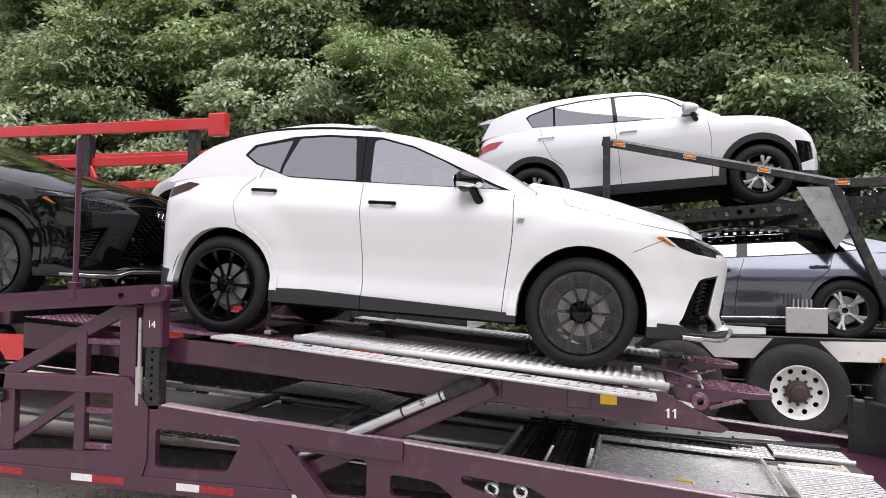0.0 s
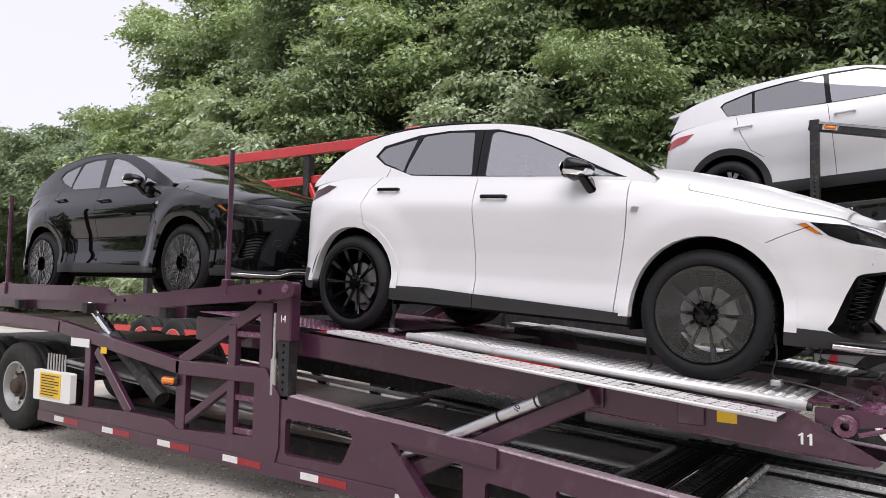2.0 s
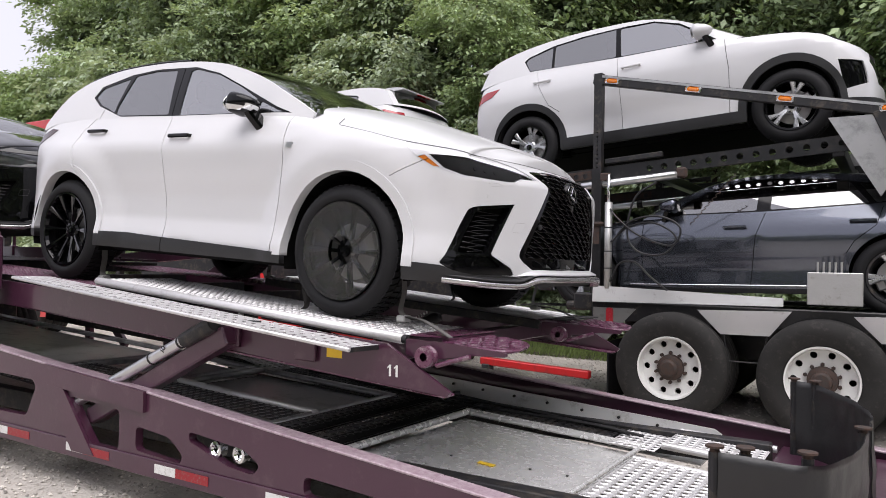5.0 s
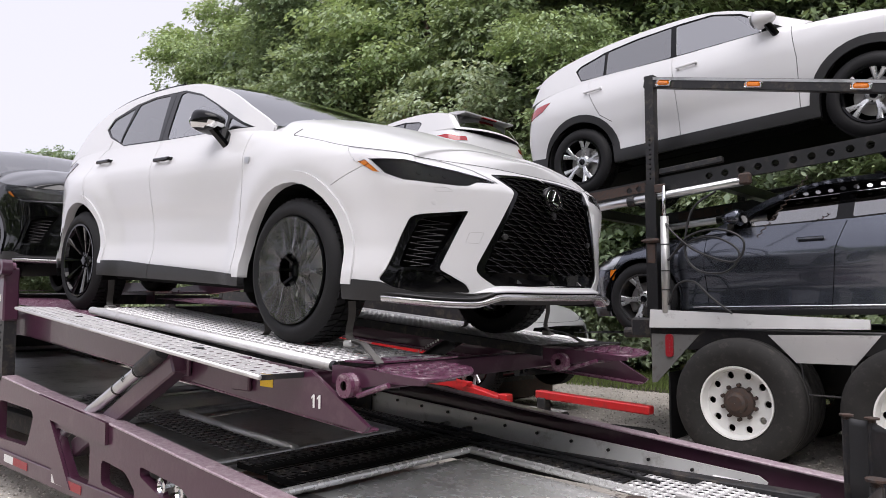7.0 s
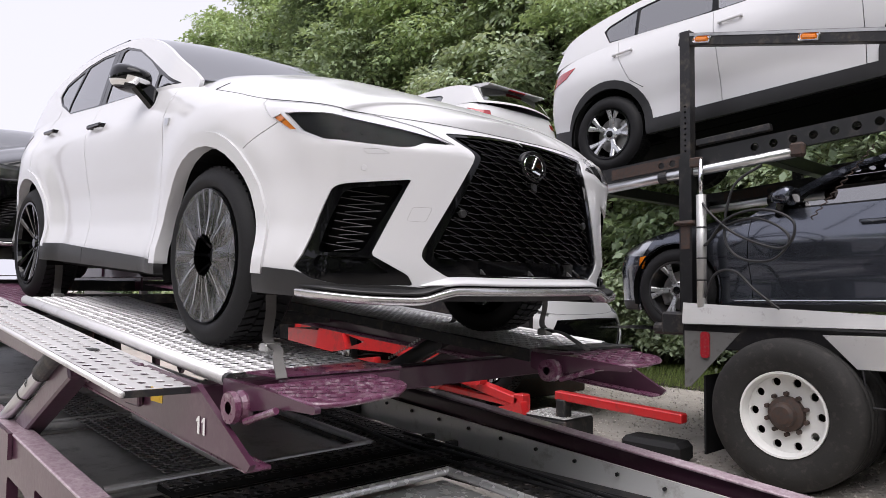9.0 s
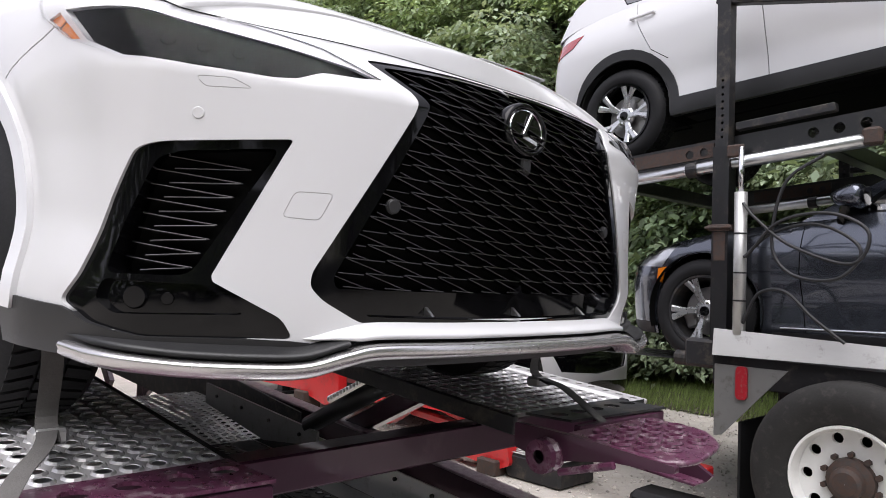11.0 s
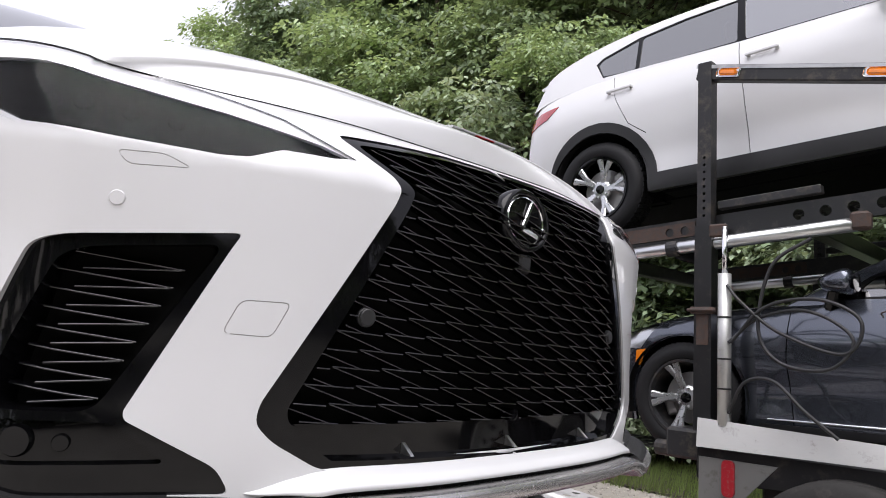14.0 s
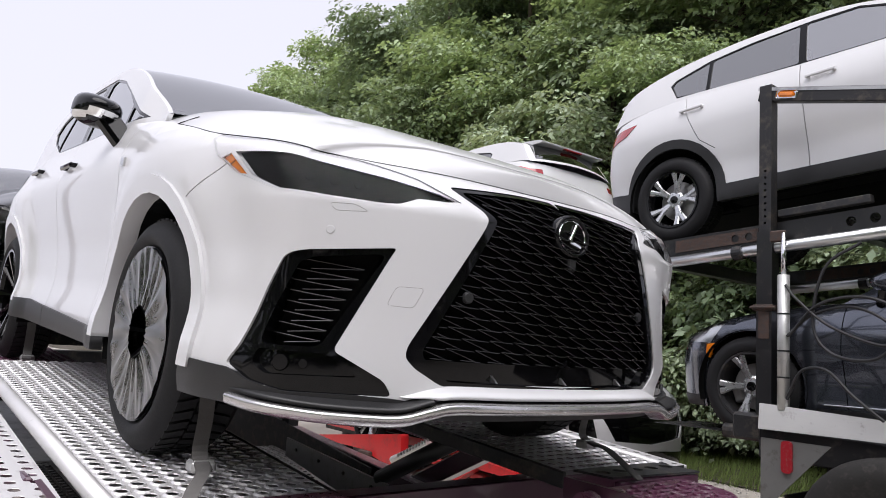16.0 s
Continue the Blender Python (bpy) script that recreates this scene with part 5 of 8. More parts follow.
def saloon(paint):
    """A low dark saloon with a long bonnet."""
    gaps = [dict(name="gap_f", poly=[(2.17, 0.9), (2.19, 0.6), (2.16, 0.24)], line=0.006), dict(name="gap_m", poly=[(1.04, 0.94), (1.12, 0.72), (1.17, 0.24)], line=0.006), dict(name="gap_r", poly=[(0.1, 0.96), (0.15, 0.8), (0.32, 0.66), (0.38, 0.56)], line=0.006)]
    for g in gaps:
        g.update(part="panel_gap", mat=dark_void, off=-0.012)
    regions = [
        dict(name="hole_f", poly=arch_poly(2.80, 0.36, 0.37, 0.0), mat=None),
        dict(name="hole_r", poly=arch_poly(0.0, 0.36, 0.37, 0.0), mat=None),
        *gaps,
        dict(name="headlight", poly=[(2.99, 0.80), (3.1, 0.79), ("f", 0.72, 0.75), ("f", 0.5, 0.70), ("f", 0.55, 0.66), (3.12, 0.64)], mat=satin_silver, off=-0.02, wall=-0.04, cover=lens_clear),
        dict(name="turn_lamp", poly=[(3.08, 0.64), (3.15, 0.63), (3.16, 0.54), (3.12, 0.53)], part="turn_lamp", mat=lamp_amber, off=0.004, wall=-0.01),
        dict(name="grille", poly=[("f", -0.02, 0.70), ("f", 0.5, 0.68), ("f", 0.42, 0.5), ("f", -0.02, 0.46)], part="grille", mat=gloss_black, off=-0.02, wall=-0.03, pair=False),
        dict(name="sill", poly=[(2.35, 0.235), (0.4, 0.235), (0.4, 0.1), (2.35, 0.1)], part="sill_cladding", mat=black_plastic, off=0.01, wall=-0.03),
        dict(name="chin", poly=[(3.2, 0.26), ("f", 0.7, 0.26), ("f", -0.02, 0.28), ("f", -0.02, 0.1), (3.2, 0.1)], part="front_skirt", mat=black_plastic, off=0.006, wall=-0.05, pair=False),
        dict(name="front_door", poly=[(2.17, 1.1), (2.19, 0.6), (2.16, 0.24), (1.17, 0.24), (1.12, 0.72), (1.04, 1.1)], mat=paint, wall=-0.014),
        dict(name="rear_door", poly=[(1.04, 1.1), (1.12, 0.72), (1.17, 0.24), (0.4, 0.24), (0.38, 0.56), (0.32, 0.66), (0.15, 0.8), (0.1, 1.1)], mat=paint, wall=-0.014),
    ]
    return dict(
        paint=paint, regions=regions, half=0.92, nose=3.5, cowl=2.15, crown=0.07, step=0.075, lip_round=0.06,
        plan=[(0, 3.62), (0.3, 3.6), (0.55, 3.53), (0.72, 3.42), (0.82, 3.28), (0.875, 3.08), (0.905, 2.7), (0.918, 2.2), (0.92, 1.5), (0.92, 0.5), (0.91, -0.2), (0.88, -0.6), (0.82, -0.9), (0.6, -1.05), (0.3, -1.1), (0, -1.11)],
        tuck_side=[(0.12, 0.05), (0.25, 0.02), (0.4, 0.025), (0.6, 0.005), (0.72, 0.0), (0.8, 0.02), (0.9, 0.06), (1.0, 0.1)],
        tuck_front=[(0.12, 0.08), (0.3, 0.02), (0.5, 0.0), (0.62, 0.02), (0.7, 0.08), (0.8, 0.2), (0.9, 0.3)],
        tuck_rear=[(0.12, 0.12), (0.4, 0.03), (0.7, 0.0), (0.9, 0.05), (1.0, 0.08)],
        belt=[(-1.12, 0.98), (-0.6, 1.0), (0.0, 0.985), (0.8, 0.945), (1.7, 0.925), (2.15, 0.91), (2.4, 0.895), (2.78, 0.855), (3.06, 0.80), (3.25, 0.75), (3.62, 0.70)],
        bottom=[(-1.12, 0.3), (0.3, 0.19), (2.2, 0.19), (3.0, 0.18), (3.62, 0.18)],
        tumble=0.42, rail=[(-0.85, 1.0), (-0.5, 1.1), (0.0, 1.22), (0.5, 1.29), (0.95, 1.315), (1.25, 1.30), (1.55, 1.235), (1.85, 1.10), (2.2, 0.915)],
        panes=[
            [(1.12, 0.965), (1.10, 1.262), (1.25, 1.25), (1.5, 1.185), (1.76, 1.06), (1.86, 0.955)],
            [(1.0, 0.968), (0.98, 1.262), (0.7, 1.25), (0.35, 1.20), (0.2, 1.0)],
            [(0.15, 1.0), (0.28, 1.19), (0.02, 1.13), (-0.2, 1.04)],
        ],
        glass=[window_tint, window_tint, window_tint],
        trim=[(1.95, 0.94), (1.0, 0.953), (0.2, 0.985), (-0.25, 1.03), (0.0, 1.145), (0.5, 1.24), (0.98, 1.275), (1.25, 1.265), (1.5, 1.2), (1.78, 1.07)],
        screen=(1.35, 2.2), rear_window=(-0.8, 0.0), pillar=0.9, bow=0.22, roof_crown=0.06,
        axles=(0.0, 2.80), hub=0.345, arch=0.365, track=0.91, tyre_w=0.225, rim=0.235, seats=(1.3, 0.45), dash=2.0, dash_z=0.92, heads=False,
        wheel=dict(spokes=5, lean=(-0.05, 0.22), width=0.042, depth=0.03, dish=0.02, flare=1.1, bright=True, barrel=dark_steel), rim_mat=alloy,
        # mirror glass is black, standing in for a dark reflection of the car side
        handles=[(1.30, 0.81), (0.25, 0.84)], mirror=(1.88, 0.985), mirror_glass=gloss_black,
    )


SEDAN_AT = pose(2.25, 9.97, 1.42 - 0.345, 0, 0, 180) @ pose(0, 0, 0, 0, 0.94, 0)
saloon_car = thing("saloon_car", SEDAN_AT, "dark grey saloon car on the lower truck deck", "car")
sedan = build_car(saloon(grey_paint), saloon_car)

for side_y in (-1, 1):
    bm = bmesh.new()
    p = [sedan.pos(sedan.s_x(x), 0.262, 0.012) for x in np.linspace(0.5, 2.3, 12)]
    hose(bm, [(q.x, -side_y * q.y, q.z) for q in p], 0.008, 6, 2)
    part("sill_strip", bm, chrome, saloon_car, "bright sill strip", smooth=True)
# dotted edges of the clear transit film on its windows and shoulder
for row, (line, gap, tilt) in enumerate((([(1.97, 0.935), (1.0, 0.948), (0.2, 0.98)], 0.06, 0.012), ([(2.02, 0.975), (1.82, 1.075), (1.52, 1.212), (1.25, 1.278), (0.98, 1.288)], 0.05, 0.008), ([(2.1, 0.86), (1.2, 0.89), (0.3, 0.92)], 0.09, 0.0))):
    path = smooth_path(line, 200)
    run = np.r_[0, np.cumsum(np.linalg.norm(np.diff(path, axis=0), axis=1))]
    bm = bmesh.new()
    for u in np.arange(0.02, run[-1], gap):
        x, z = np.interp(u, run, path[:, 0]), np.interp(u, run, path[:, 1])
        p = sedan.cabin(x, z, 0.006) if row < 2 else sedan.pos(sedan.s_x(x), z, 0.006)
        block(bm, (p.x - 0.016, p.y - 0.002, p.z - 0.006), (p.x + 0.016, p.y + 0.002, p.z + 0.006), 0.003)
    tagged(part("film_dots", bm, white_label, saloon_car, "white dots along the edge of clear film"), kind="stuff")

# cars on the red hauler behind: one high up seen from the tail, one low seen from the nose
far_suv = thing("compact_suv", pose(-4.4, 10.9, 2.54, 0, 0, 180) @ pose(0, 0, 0, 0, 6, 0), "white SUV with red tail lights on the red hauler", "car")
build_car(compact_suv(white_paint, gloss_black), far_suv)
rear_spoiler(far_suv, white_paint)
low_suv = thing("compact_suv", pose(-5.5, 10.15, 0.20, 0, -1.0, 0), "silver-white SUV with alloy wheels on the red hauler", "car")
build_car(compact_suv(white_paint, gloss_black), low_suv)


# ---- the purple car-hauling trailer ----
def deck_z(x):
    """Height of the sloping upper runway."""
    return 1.136 - 0.0567 * (x + 0.346)


def floor_z(x):
    """Height of the lower deck."""
    return 0.415 - 0.055 * x


def tread(bm, x0, x1, y0, y1, z_at, nx, ny, r, rise=0.006, seg=8, deep=0.003):
    """A perforated tread plate: every cell a pierced hole with a raised lip."""
    dx, dy = (x1 - x0) / nx, (y1 - y0) / ny
    for i in range(nx):
        for j in range(ny):
            cx, cy = x0 + dx * (i + 0.5), y0 + dy * (j + 0.5)
            rings = []
            for rad, up in ((1.42, 0.0), (1.15, rise), (0.95, rise), (0.9, rise - deep)):
                ring = []
                for k in range(seg):
                    a = 2 * math.pi * (k + 0.5) / seg
                    px, py = math.cos(a) * r * rad, math.sin(a) * r * rad
                    ring.append(bm.verts.new((cx + px, cy + py, z_at(cx + px) + up)))
                rings.append(ring)
            for r0, r1 in zip(rings, rings[1:]):
                for k in range(seg):
                    bm.faces.new((r0[k], r0[(k + 1) % seg], r1[(k + 1) % seg], r1[k]))
            corner = [bm.verts.new((cx + u * dx / 2, cy + v * dy / 2, z_at(cx + u * dx / 2))) for u, v in ((1, 1), (-1, 1), (-1, -1), (1, -1))]
            q = seg // 4
            for c in range(4):
                ring = rings[0]
                ks = [c * q + t for t in range(q)]
                for k in ks[:-1]:
                    bm.faces.new((corner[c], ring[(k + 1) % seg], ring[k]))
                last = ks[-1]
                bm.faces.new((corner[c], corner[(c + 1) % 4], ring[(last + 1) % seg], ring[last]))
    bmesh.ops.recalc_face_normals(bm, faces=bm.faces)


def lettering(parent, text, size, m, mat, name="number"):
    """Flat raised characters in the built-in font."""
    curve = bpy.data.curves.new(name, "FONT")
    curve.body, curve.size, curve.extrude = text, size, 0.001
    curve.align_x, curve.align_y = "CENTER", "CENTER"
    curve.space_character = 0.85
    temp = new(name, curve)
    me = bpy.data.meshes.new_from_object(temp.evaluated_get(bpy.context.evaluated_depsgraph_get()))
    bpy.data.objects.remove(temp)
    me.materials.clear()
    me.materials.append(mat)
    ob = new(name, me)
    ob.parent = parent
    ob.matrix_local = m
    return ob


trailer = thing("car_hauler_trailer", (0, 0, 0), "purple steel car hauling trailer with ramps, standing on gravel", "trailer")
NEAR, FAR = 4.48, 7.07


def sill_top(x):
    return 0.55 - 0.0785 * (x + 0.05) if x < -1.42 else 0.535 - 0.085 * (x + 0.05) + 0.025


for y0, y1, near in ((NEAR, NEAR + 0.05, True), (FAR, FAR - 0.05, False)):
    bm = bmesh.new()
    outline = [(-3.62, 0.2), (2.55, 0.2), (2.6, 0.33), (0.55, 0.505), (-0.41, 0.585), (-1.43, 0.675), (-2.5, 0.75), (-3.23, 0.81), (-3.33, 0.80), (-3.36, 0.815), (-3.44, 0.91), (-3.62, 0.98)]
    holes = [round_poly(h, 0.04) for h in (
        [(-3.27, 0.645), (-2.63, 0.63), (-2.595, 0.585), (-2.70, 0.385), (-3.27, 0.375)],
        [(-2.2, 0.57), (-1.68, 0.545), (-1.68, 0.30), (-1.95, 0.30)],
        [(-1.52, 0.47), (-1.22, 0.445), (-1.1, 0.36), (-1.12, 0.31), (-1.52, 0.33)],
        [(-1.05, 0.50), (-0.62, 0.465), (-0.50, 0.40), (-0.55, 0.345), (-0.74, 0.36), (-1.05, 0.45)],
        [(-0.2, 0.40), (0.35, 0.37), (0.45, 0.31), (-0.2, 0.30)])]
    plate(bm, outline, y0, y1, holes + [circle(-3.45, 0.37, 0.018, 10)])
    part("side_panel", bm, purple, trailer, "purple steel side panel with cut-outs")
    # flange along the top of the panel, worn by boots, sky sheen in its colour
    bm = bmesh.new()
    for a, b in (((-3.23, 0.81), (-2.5, 0.75)), ((-2.5, 0.75), (-1.43, 0.675)), ((-1.43, 0.675), (-0.41, 0.585)), ((-0.41, 0.585), (0.55, 0.505)), ((0.55, 0.505), (2.6, 0.33))):
        beam(bm, (a[0], (y0 + y1) / 2 + (0.02 if near else -0.02), a[1]), (b[0], (y0 + y1) / 2 + (0.02 if near else -0.02), b[1]), 0.1, 0.014, 0.004)
    part("top_flange", bm, purple_scuff_sheen, trailer, "scuffed purple top edge")
for name, outline in (("sill_box", [(-2.46, 0.752), (-1.43, 0.682), (-1.43, 0.56), (-2.46, 0.625)]), ("gusset", [(-2.45, 0.625), (-2.24, 0.61), (-1.9, 0.24), (-2.13, 0.24)])):
    bm = bmesh.new()
    plate(bm, outline, NEAR - 0.022, NEAR - 0.002)
    part(name, bm, purple, trailer)
# truss of the rear half
bm = bmesh.new()
plate(bm, [(-6.95, 0.2), (-3.62, 0.2), (-3.62, 0.46), (-4.6, 0.40), (-4.75, 0.46), (-5.4, 0.46), (-6.2, 0.42), (-6.95, 0.40)], NEAR, NEAR + 0.06)
part("lower_rail", bm, purple, trailer)
bm = bmesh.new()
plate(bm, [(-3.75, 0.3), (-3.62, 0.2), (-3.4, 0.2), (-3.33, 0.42), (-3.33, 0.79), (-3.5, 0.995), (-3.62, 0.995), (-3.62, 0.42)], NEAR - 0.012, NEAR - 0.001)
part("gusset", bm, purple, trailer)
for y in (NEAR + 0.04, FAR - 0.04):
    for a, b, h in (((-8.6, 1.24), (-6.61, 1.17), 0.13), ((-6.65, 1.172), (-4.6, 0.915), 0.12), ((-4.65, 0.915), (-3.5, 0.93), 0.12)):
        bm = bmesh.new()
        beam(bm, (a[0], y, a[1]), (b[0], y, b[1]), 0.08, h, 0.006)
        part("top_rail", bm, purple, trailer)
    for x, z0, z1, w in ((-6.08, 0.4, 1.05, 0.1), (-4.58, 0.4, 0.93, 0.13), (-3.93, 0.42, 1.31, 0.09), (-3.53, 0.42, 1.5, 0.14)):
        bm = bmesh.new()
        block(bm, (x - w / 2, y - 0.03, z0), (x + w / 2, y + 0.03, z1), 0.005)
        part("upright", bm, purple, trailer)
    for a, b, w in (((-5.95, 0.98), (-5.35, 0.44), 0.1), ((-4.55, 0.46), (-3.95, 0.84), 0.07), ((-4.62, 0.96), (-3.5, 1.52), 0.1)):
        bm = bmesh.new()
        beam(bm, (a[0], y + 0.004, a[1]), (b[0], y + 0.004, b[1]), 0.05, w, 0.005)
        part("brace", bm, purple, trailer)
    for z in (1.235, 0.735, 0.475):
        bm = bmesh.new()
        beam(bm, (-3.9, y + 0.01, z), (-3.58, y + 0.01, z), 0.05, 0.045, 0.005)
        part("rung", bm, purple_worn, trailer)
    # hinged upper beam, step post and its sleeve
    bm = bmesh.new()
    plate(bm, round_poly([(-4.7, 1.43), (-3.3, 1.53), (-3.17, 1.555), (-3.17, 1.655), (-3.32, 1.66), (-4.7, 1.565)], 0.04), y - 0.09, y - 0.02, [circle(-3.55, 1.575, 0.025)])
    part("upper_beam", bm, purple, trailer)
    bm = bmesh.new()
    plate(bm, round_poly([(-8.6, 1.44), (-4.68, 1.43), (-4.68, 1.56), (-5.6, 1.50), (-5.8, 1.585), (-8.6, 1.60)], 0.03), y - 0.08, y - 0.03, [circle(-5.55, 1.46, 0.02), circle(-5.4, 1.465, 0.02)])
    part("upper_beam", bm, purple, trailer)
    bm = bmesh.new()
    rod(bm, (-3.26, y - 0.1, 1.605), (-3.26, y + 0.02, 1.605), 0.034)
    part("pivot_pin", bm, purple_worn, trailer)
    bm = bmesh.new()
    block(bm, (-3.395, y - 0.055, 1.21), (-3.235, y + 0.05, 1.60), 0.012)
    part("post_sleeve", bm, purple, trailer)
    bm = bmesh.new()
    plate(bm, [(-3.37, 0.78), (-3.255, 0.78), (-3.255, 1.5), (-3.37, 1.5)], y - 0.04, y + 0.045, [circle(-3.315, 0.85 + 0.055 * k, 0.012, 8) for k in range(7)])
    part("step_post", bm, dark_steel, trailer, "dark perforated steel lifting post")
    bm = bmesh.new()
    rod(bm, (-3.425, y - 0.03, 0.80), (-3.425, y - 0.03, 1.07), 0.026)
    rod(bm, (-3.425, y - 0.03, 1.06), (-3.425, y - 0.03, 1.42), 0.014)
    part("jack", bm, galvanised, trailer)
    for x, z0, z1 in ((-3.97, 1.58, 2.72), (-7.75, 1.52, 2.57)):
        bm = bmesh.new()
        rod(bm, (x, y - 0.06, z0), (x, y - 0.06, z1), 0.021, 12)
        block(bm, (x - 0.035, y - 0.1, z0 - 0.04), (x + 0.035, y - 0.02, z0 + 0.09), 0.008)
        part("marker_pole", bm, purple, trailer)
lettering(trailer, "14", 0.075, pose(-3.315, NEAR - 0.0165, 1.375, 90, 0, 0), white_label)
# lifting rams
bm = bmesh.new()
rod(bm, (-6.3, 4.62, 1.40), (-5.55, 4.62, 0.9), 0.05)
part("lift_ram", bm, chrome, trailer, "chromed hydraulic ram")
bm = bmesh.new()
rod(bm, (-5.85, 4.62, 1.1), (-5.03, 4.62, 0.59), 0.075)
part("ram_body", bm, dark_steel, trailer)
# box with hanging bars and yellow notice
bm = bmesh.new()
plate(bm, round_poly([(-6.92, 0.43), (-6.2, 0.44), (-6.2, 0.73), (-6.92, 0.73)], 0.02), 4.40, 4.46)
part("tool_box", bm, white_label, trailer, "white box with a yellow notice")
bm = bmesh.new()
block(bm, (-6.78, 4.394, 0.47), (-6.38, 4.399, 0.71), 0)
part("notice", bm, yellow_label, trailer)
for k in range(8):
    bm = bmesh.new()
    beam(bm, (-6.75, 4.392, 0.495 + 0.027 * k), (-6.75 + (0.34 if k % 3 else 0.25), 4.392, 0.495 + 0.027 * k), 0.003, 0.009, 0)
    part("notice_line", bm, ink, trailer)
for k in range(7):
    bm = bmesh.new()
    rod(bm, (-6.72 + 0.055 * k, 4.44, 0.72), (-6.72 + 0.055 * k, 4.44, 0.90), 0.009, 8)
    part("tie_bar", bm, galvanised, trailer)
bm = bmesh.new()
block(bm, (-6.36, NEAR - 0.012, 0.985), (-6.02, NEAR - 0.008, 1.065), 0, Matrix.Translation((0, 0, 0.01)))
part("brand_plate", bm, white_label, trailer)
for x, y, z in ((-5.77, NEAR - 0.008, 0.985), (-0.16, 4.638, 0.995)):
    bm = bmesh.new()
    block(bm, (x - 0.05, y, z - 0.03), (x + 0.05, y + 0.004, z + 0.03), 0)
    for k in range(3):
        block(bm, (x - 0.04, y - 0.001, z - 0.02 + 0.016 * k), (x + 0.03, y + 0.001, z - 0.014 + 0.016 * k), 0)
    part("warning_label", bm, yellow_label, trailer, "small yellow warning label")
# side lamps and reflecting tape
for x in (-4.7, ):
    bm = bmesh.new()
    block(bm, (x - 0.11, NEAR - 0.025, 0.755), (x + 0.11, NEAR + 0.0, 0.845), 0.02)
    part("lamp_housing", bm, black_plastic, trailer)
    bm = bmesh.new()
    block(bm, (x - 0.085, NEAR - 0.045, 0.77), (x + 0.085, NEAR - 0.02, 0.83), 0.018)
    part("side_lamp", bm, lamp_amber, trailer, "amber side marker lamp")
for k in range(11):
    x = -6.6 + 0.88 * k
    for a, b, mat, nm in ((0.0, 0.18, reflector_white, "white_tape"), (0.182, 0.45, reflector_red, "red_tape")):
        bm = bmesh.new()
        block(bm, (x + a, NEAR - 0.0155, 0.235), (x + b, NEAR - 0.0125, 0.285), 0)
        part(nm, bm, mat, trailer)
bm = bmesh.new()
block(bm, (-6.95, NEAR - 0.0122, 0.2), (2.5, NEAR - 0.002, 0.305), 0.003)
part("bottom_rail", bm, purple, trailer)
# road wheels at the back
STEEL_RIM = dict(spokes=10, lean=(0.0,), width=0.03, depth=0.02, dish=0.05)


def truck_wheel(parent, at, r, side=-1, rim_mat=None, twin=True):
    """A lorry wheel: worn tyre and a drilled disc with nuts."""
    turn = Matrix.Translation(at) @ Matrix.Rotation(radians(90 if side < 0 else -90), 4, "X")
    hub = new("wheel")
    rr = 0.56 * r
    for n in range(2 if twin else 1):
        down = -0.33 * n
        bm = bmesh.new()
        lathe(bm, [(rr, -0.02), (rr + 0.01, 0.0), (rr + 0.03, 0.004), (r - 0.14, 0.022), (r - 0.09, 0.024), (r - 0.03, 0.004), (r - 0.008, -0.02), (r, -0.05), (r, -0.1), (r - 0.012, -0.105), (r - 0.012, -0.115), (r, -0.12), (r, -0.17), (r - 0.012, -0.175), (r - 0.012, -0.185), (r, -0.19), (r, -0.23), (r - 0.03, -0.28), (rr, -0.27)], 48, turn @ Matrix.Translation((0, 0, down)))
        part("tyre", bm, old_rubber, hub, smooth=True)
    bm = bmesh.new()
    lathe(bm, [(rr + 0.004, -0.012), (rr + 0.002, 0.006), (rr - 0.012, 0.004), (rr - 0.02, -0.04), (rr - 0.03, -0.09)], 48, turn)
    verts, out = carve(circle(0, 0, rr - 0.028, 48), [("hole", circle(0.77 * rr * math.cos(2 * math.pi * k / 10), 0.77 * rr * math.sin(2 * math.pi * k / 10), 0.1 * rr, 12)) for k in range(10)], 0.08)
    sheet(bm, verts, out["rest"], lambda u, v: turn @ Vector((u, v, -0.075 - 0.03 * (1 - math.hypot(u, v) / rr))), lambda u, v: turn @ Vector((u, v, -0.11)))
    part("rim", bm, rim_mat or galvanised, hub, "drilled steel lorry rim")
    bm = bmesh.new()
    lathe(bm, [(0.125, -0.1), (0.12, -0.05), (0.085, -0.035), (0.08, 0.015), (0.06, 0.03), (0.001, 0.032)], 24, turn)
    part("hub_cap", bm, rusty, hub, "rusty oily hub")
    for k in range(10):
        a = 2 * math.pi * (k + 0.5) / 10
        bm = bmesh.new()
        rod(bm, (0.14 * math.cos(a), 0.14 * math.sin(a), -0.1), (0.14 * math.cos(a), 0.14 * math.sin(a), -0.055), 0.017, 6)
        bmesh.ops.transform(bm, matrix=turn, verts=bm.verts)
        part("wheel_nut", bm, rusty, hub)
    hub.parent = parent
    return hub


for x in (-7.62, -8.75):
    truck_wheel(trailer, Vector((x, 4.54, 0.475)), 0.475)
    truck_wheel(trailer, Vector((x, 7.02, 0.475)), 0.475, 1)
bm = bmesh.new()
block(bm, (-9.3, 4.95, 0.55), (-6.9, 6.6, 0.95), 0.02)
part("axle_frame", bm, dark_steel, trailer)

# ---- upper deck of the trailer ----
def ramp_top(x):
    """Height of the steeper front runway."""
    return 1.137 - 0.085 * (x + 0.36)


def plank_z(x):
    return 1.05 - 0.09 * (x - 0.12)


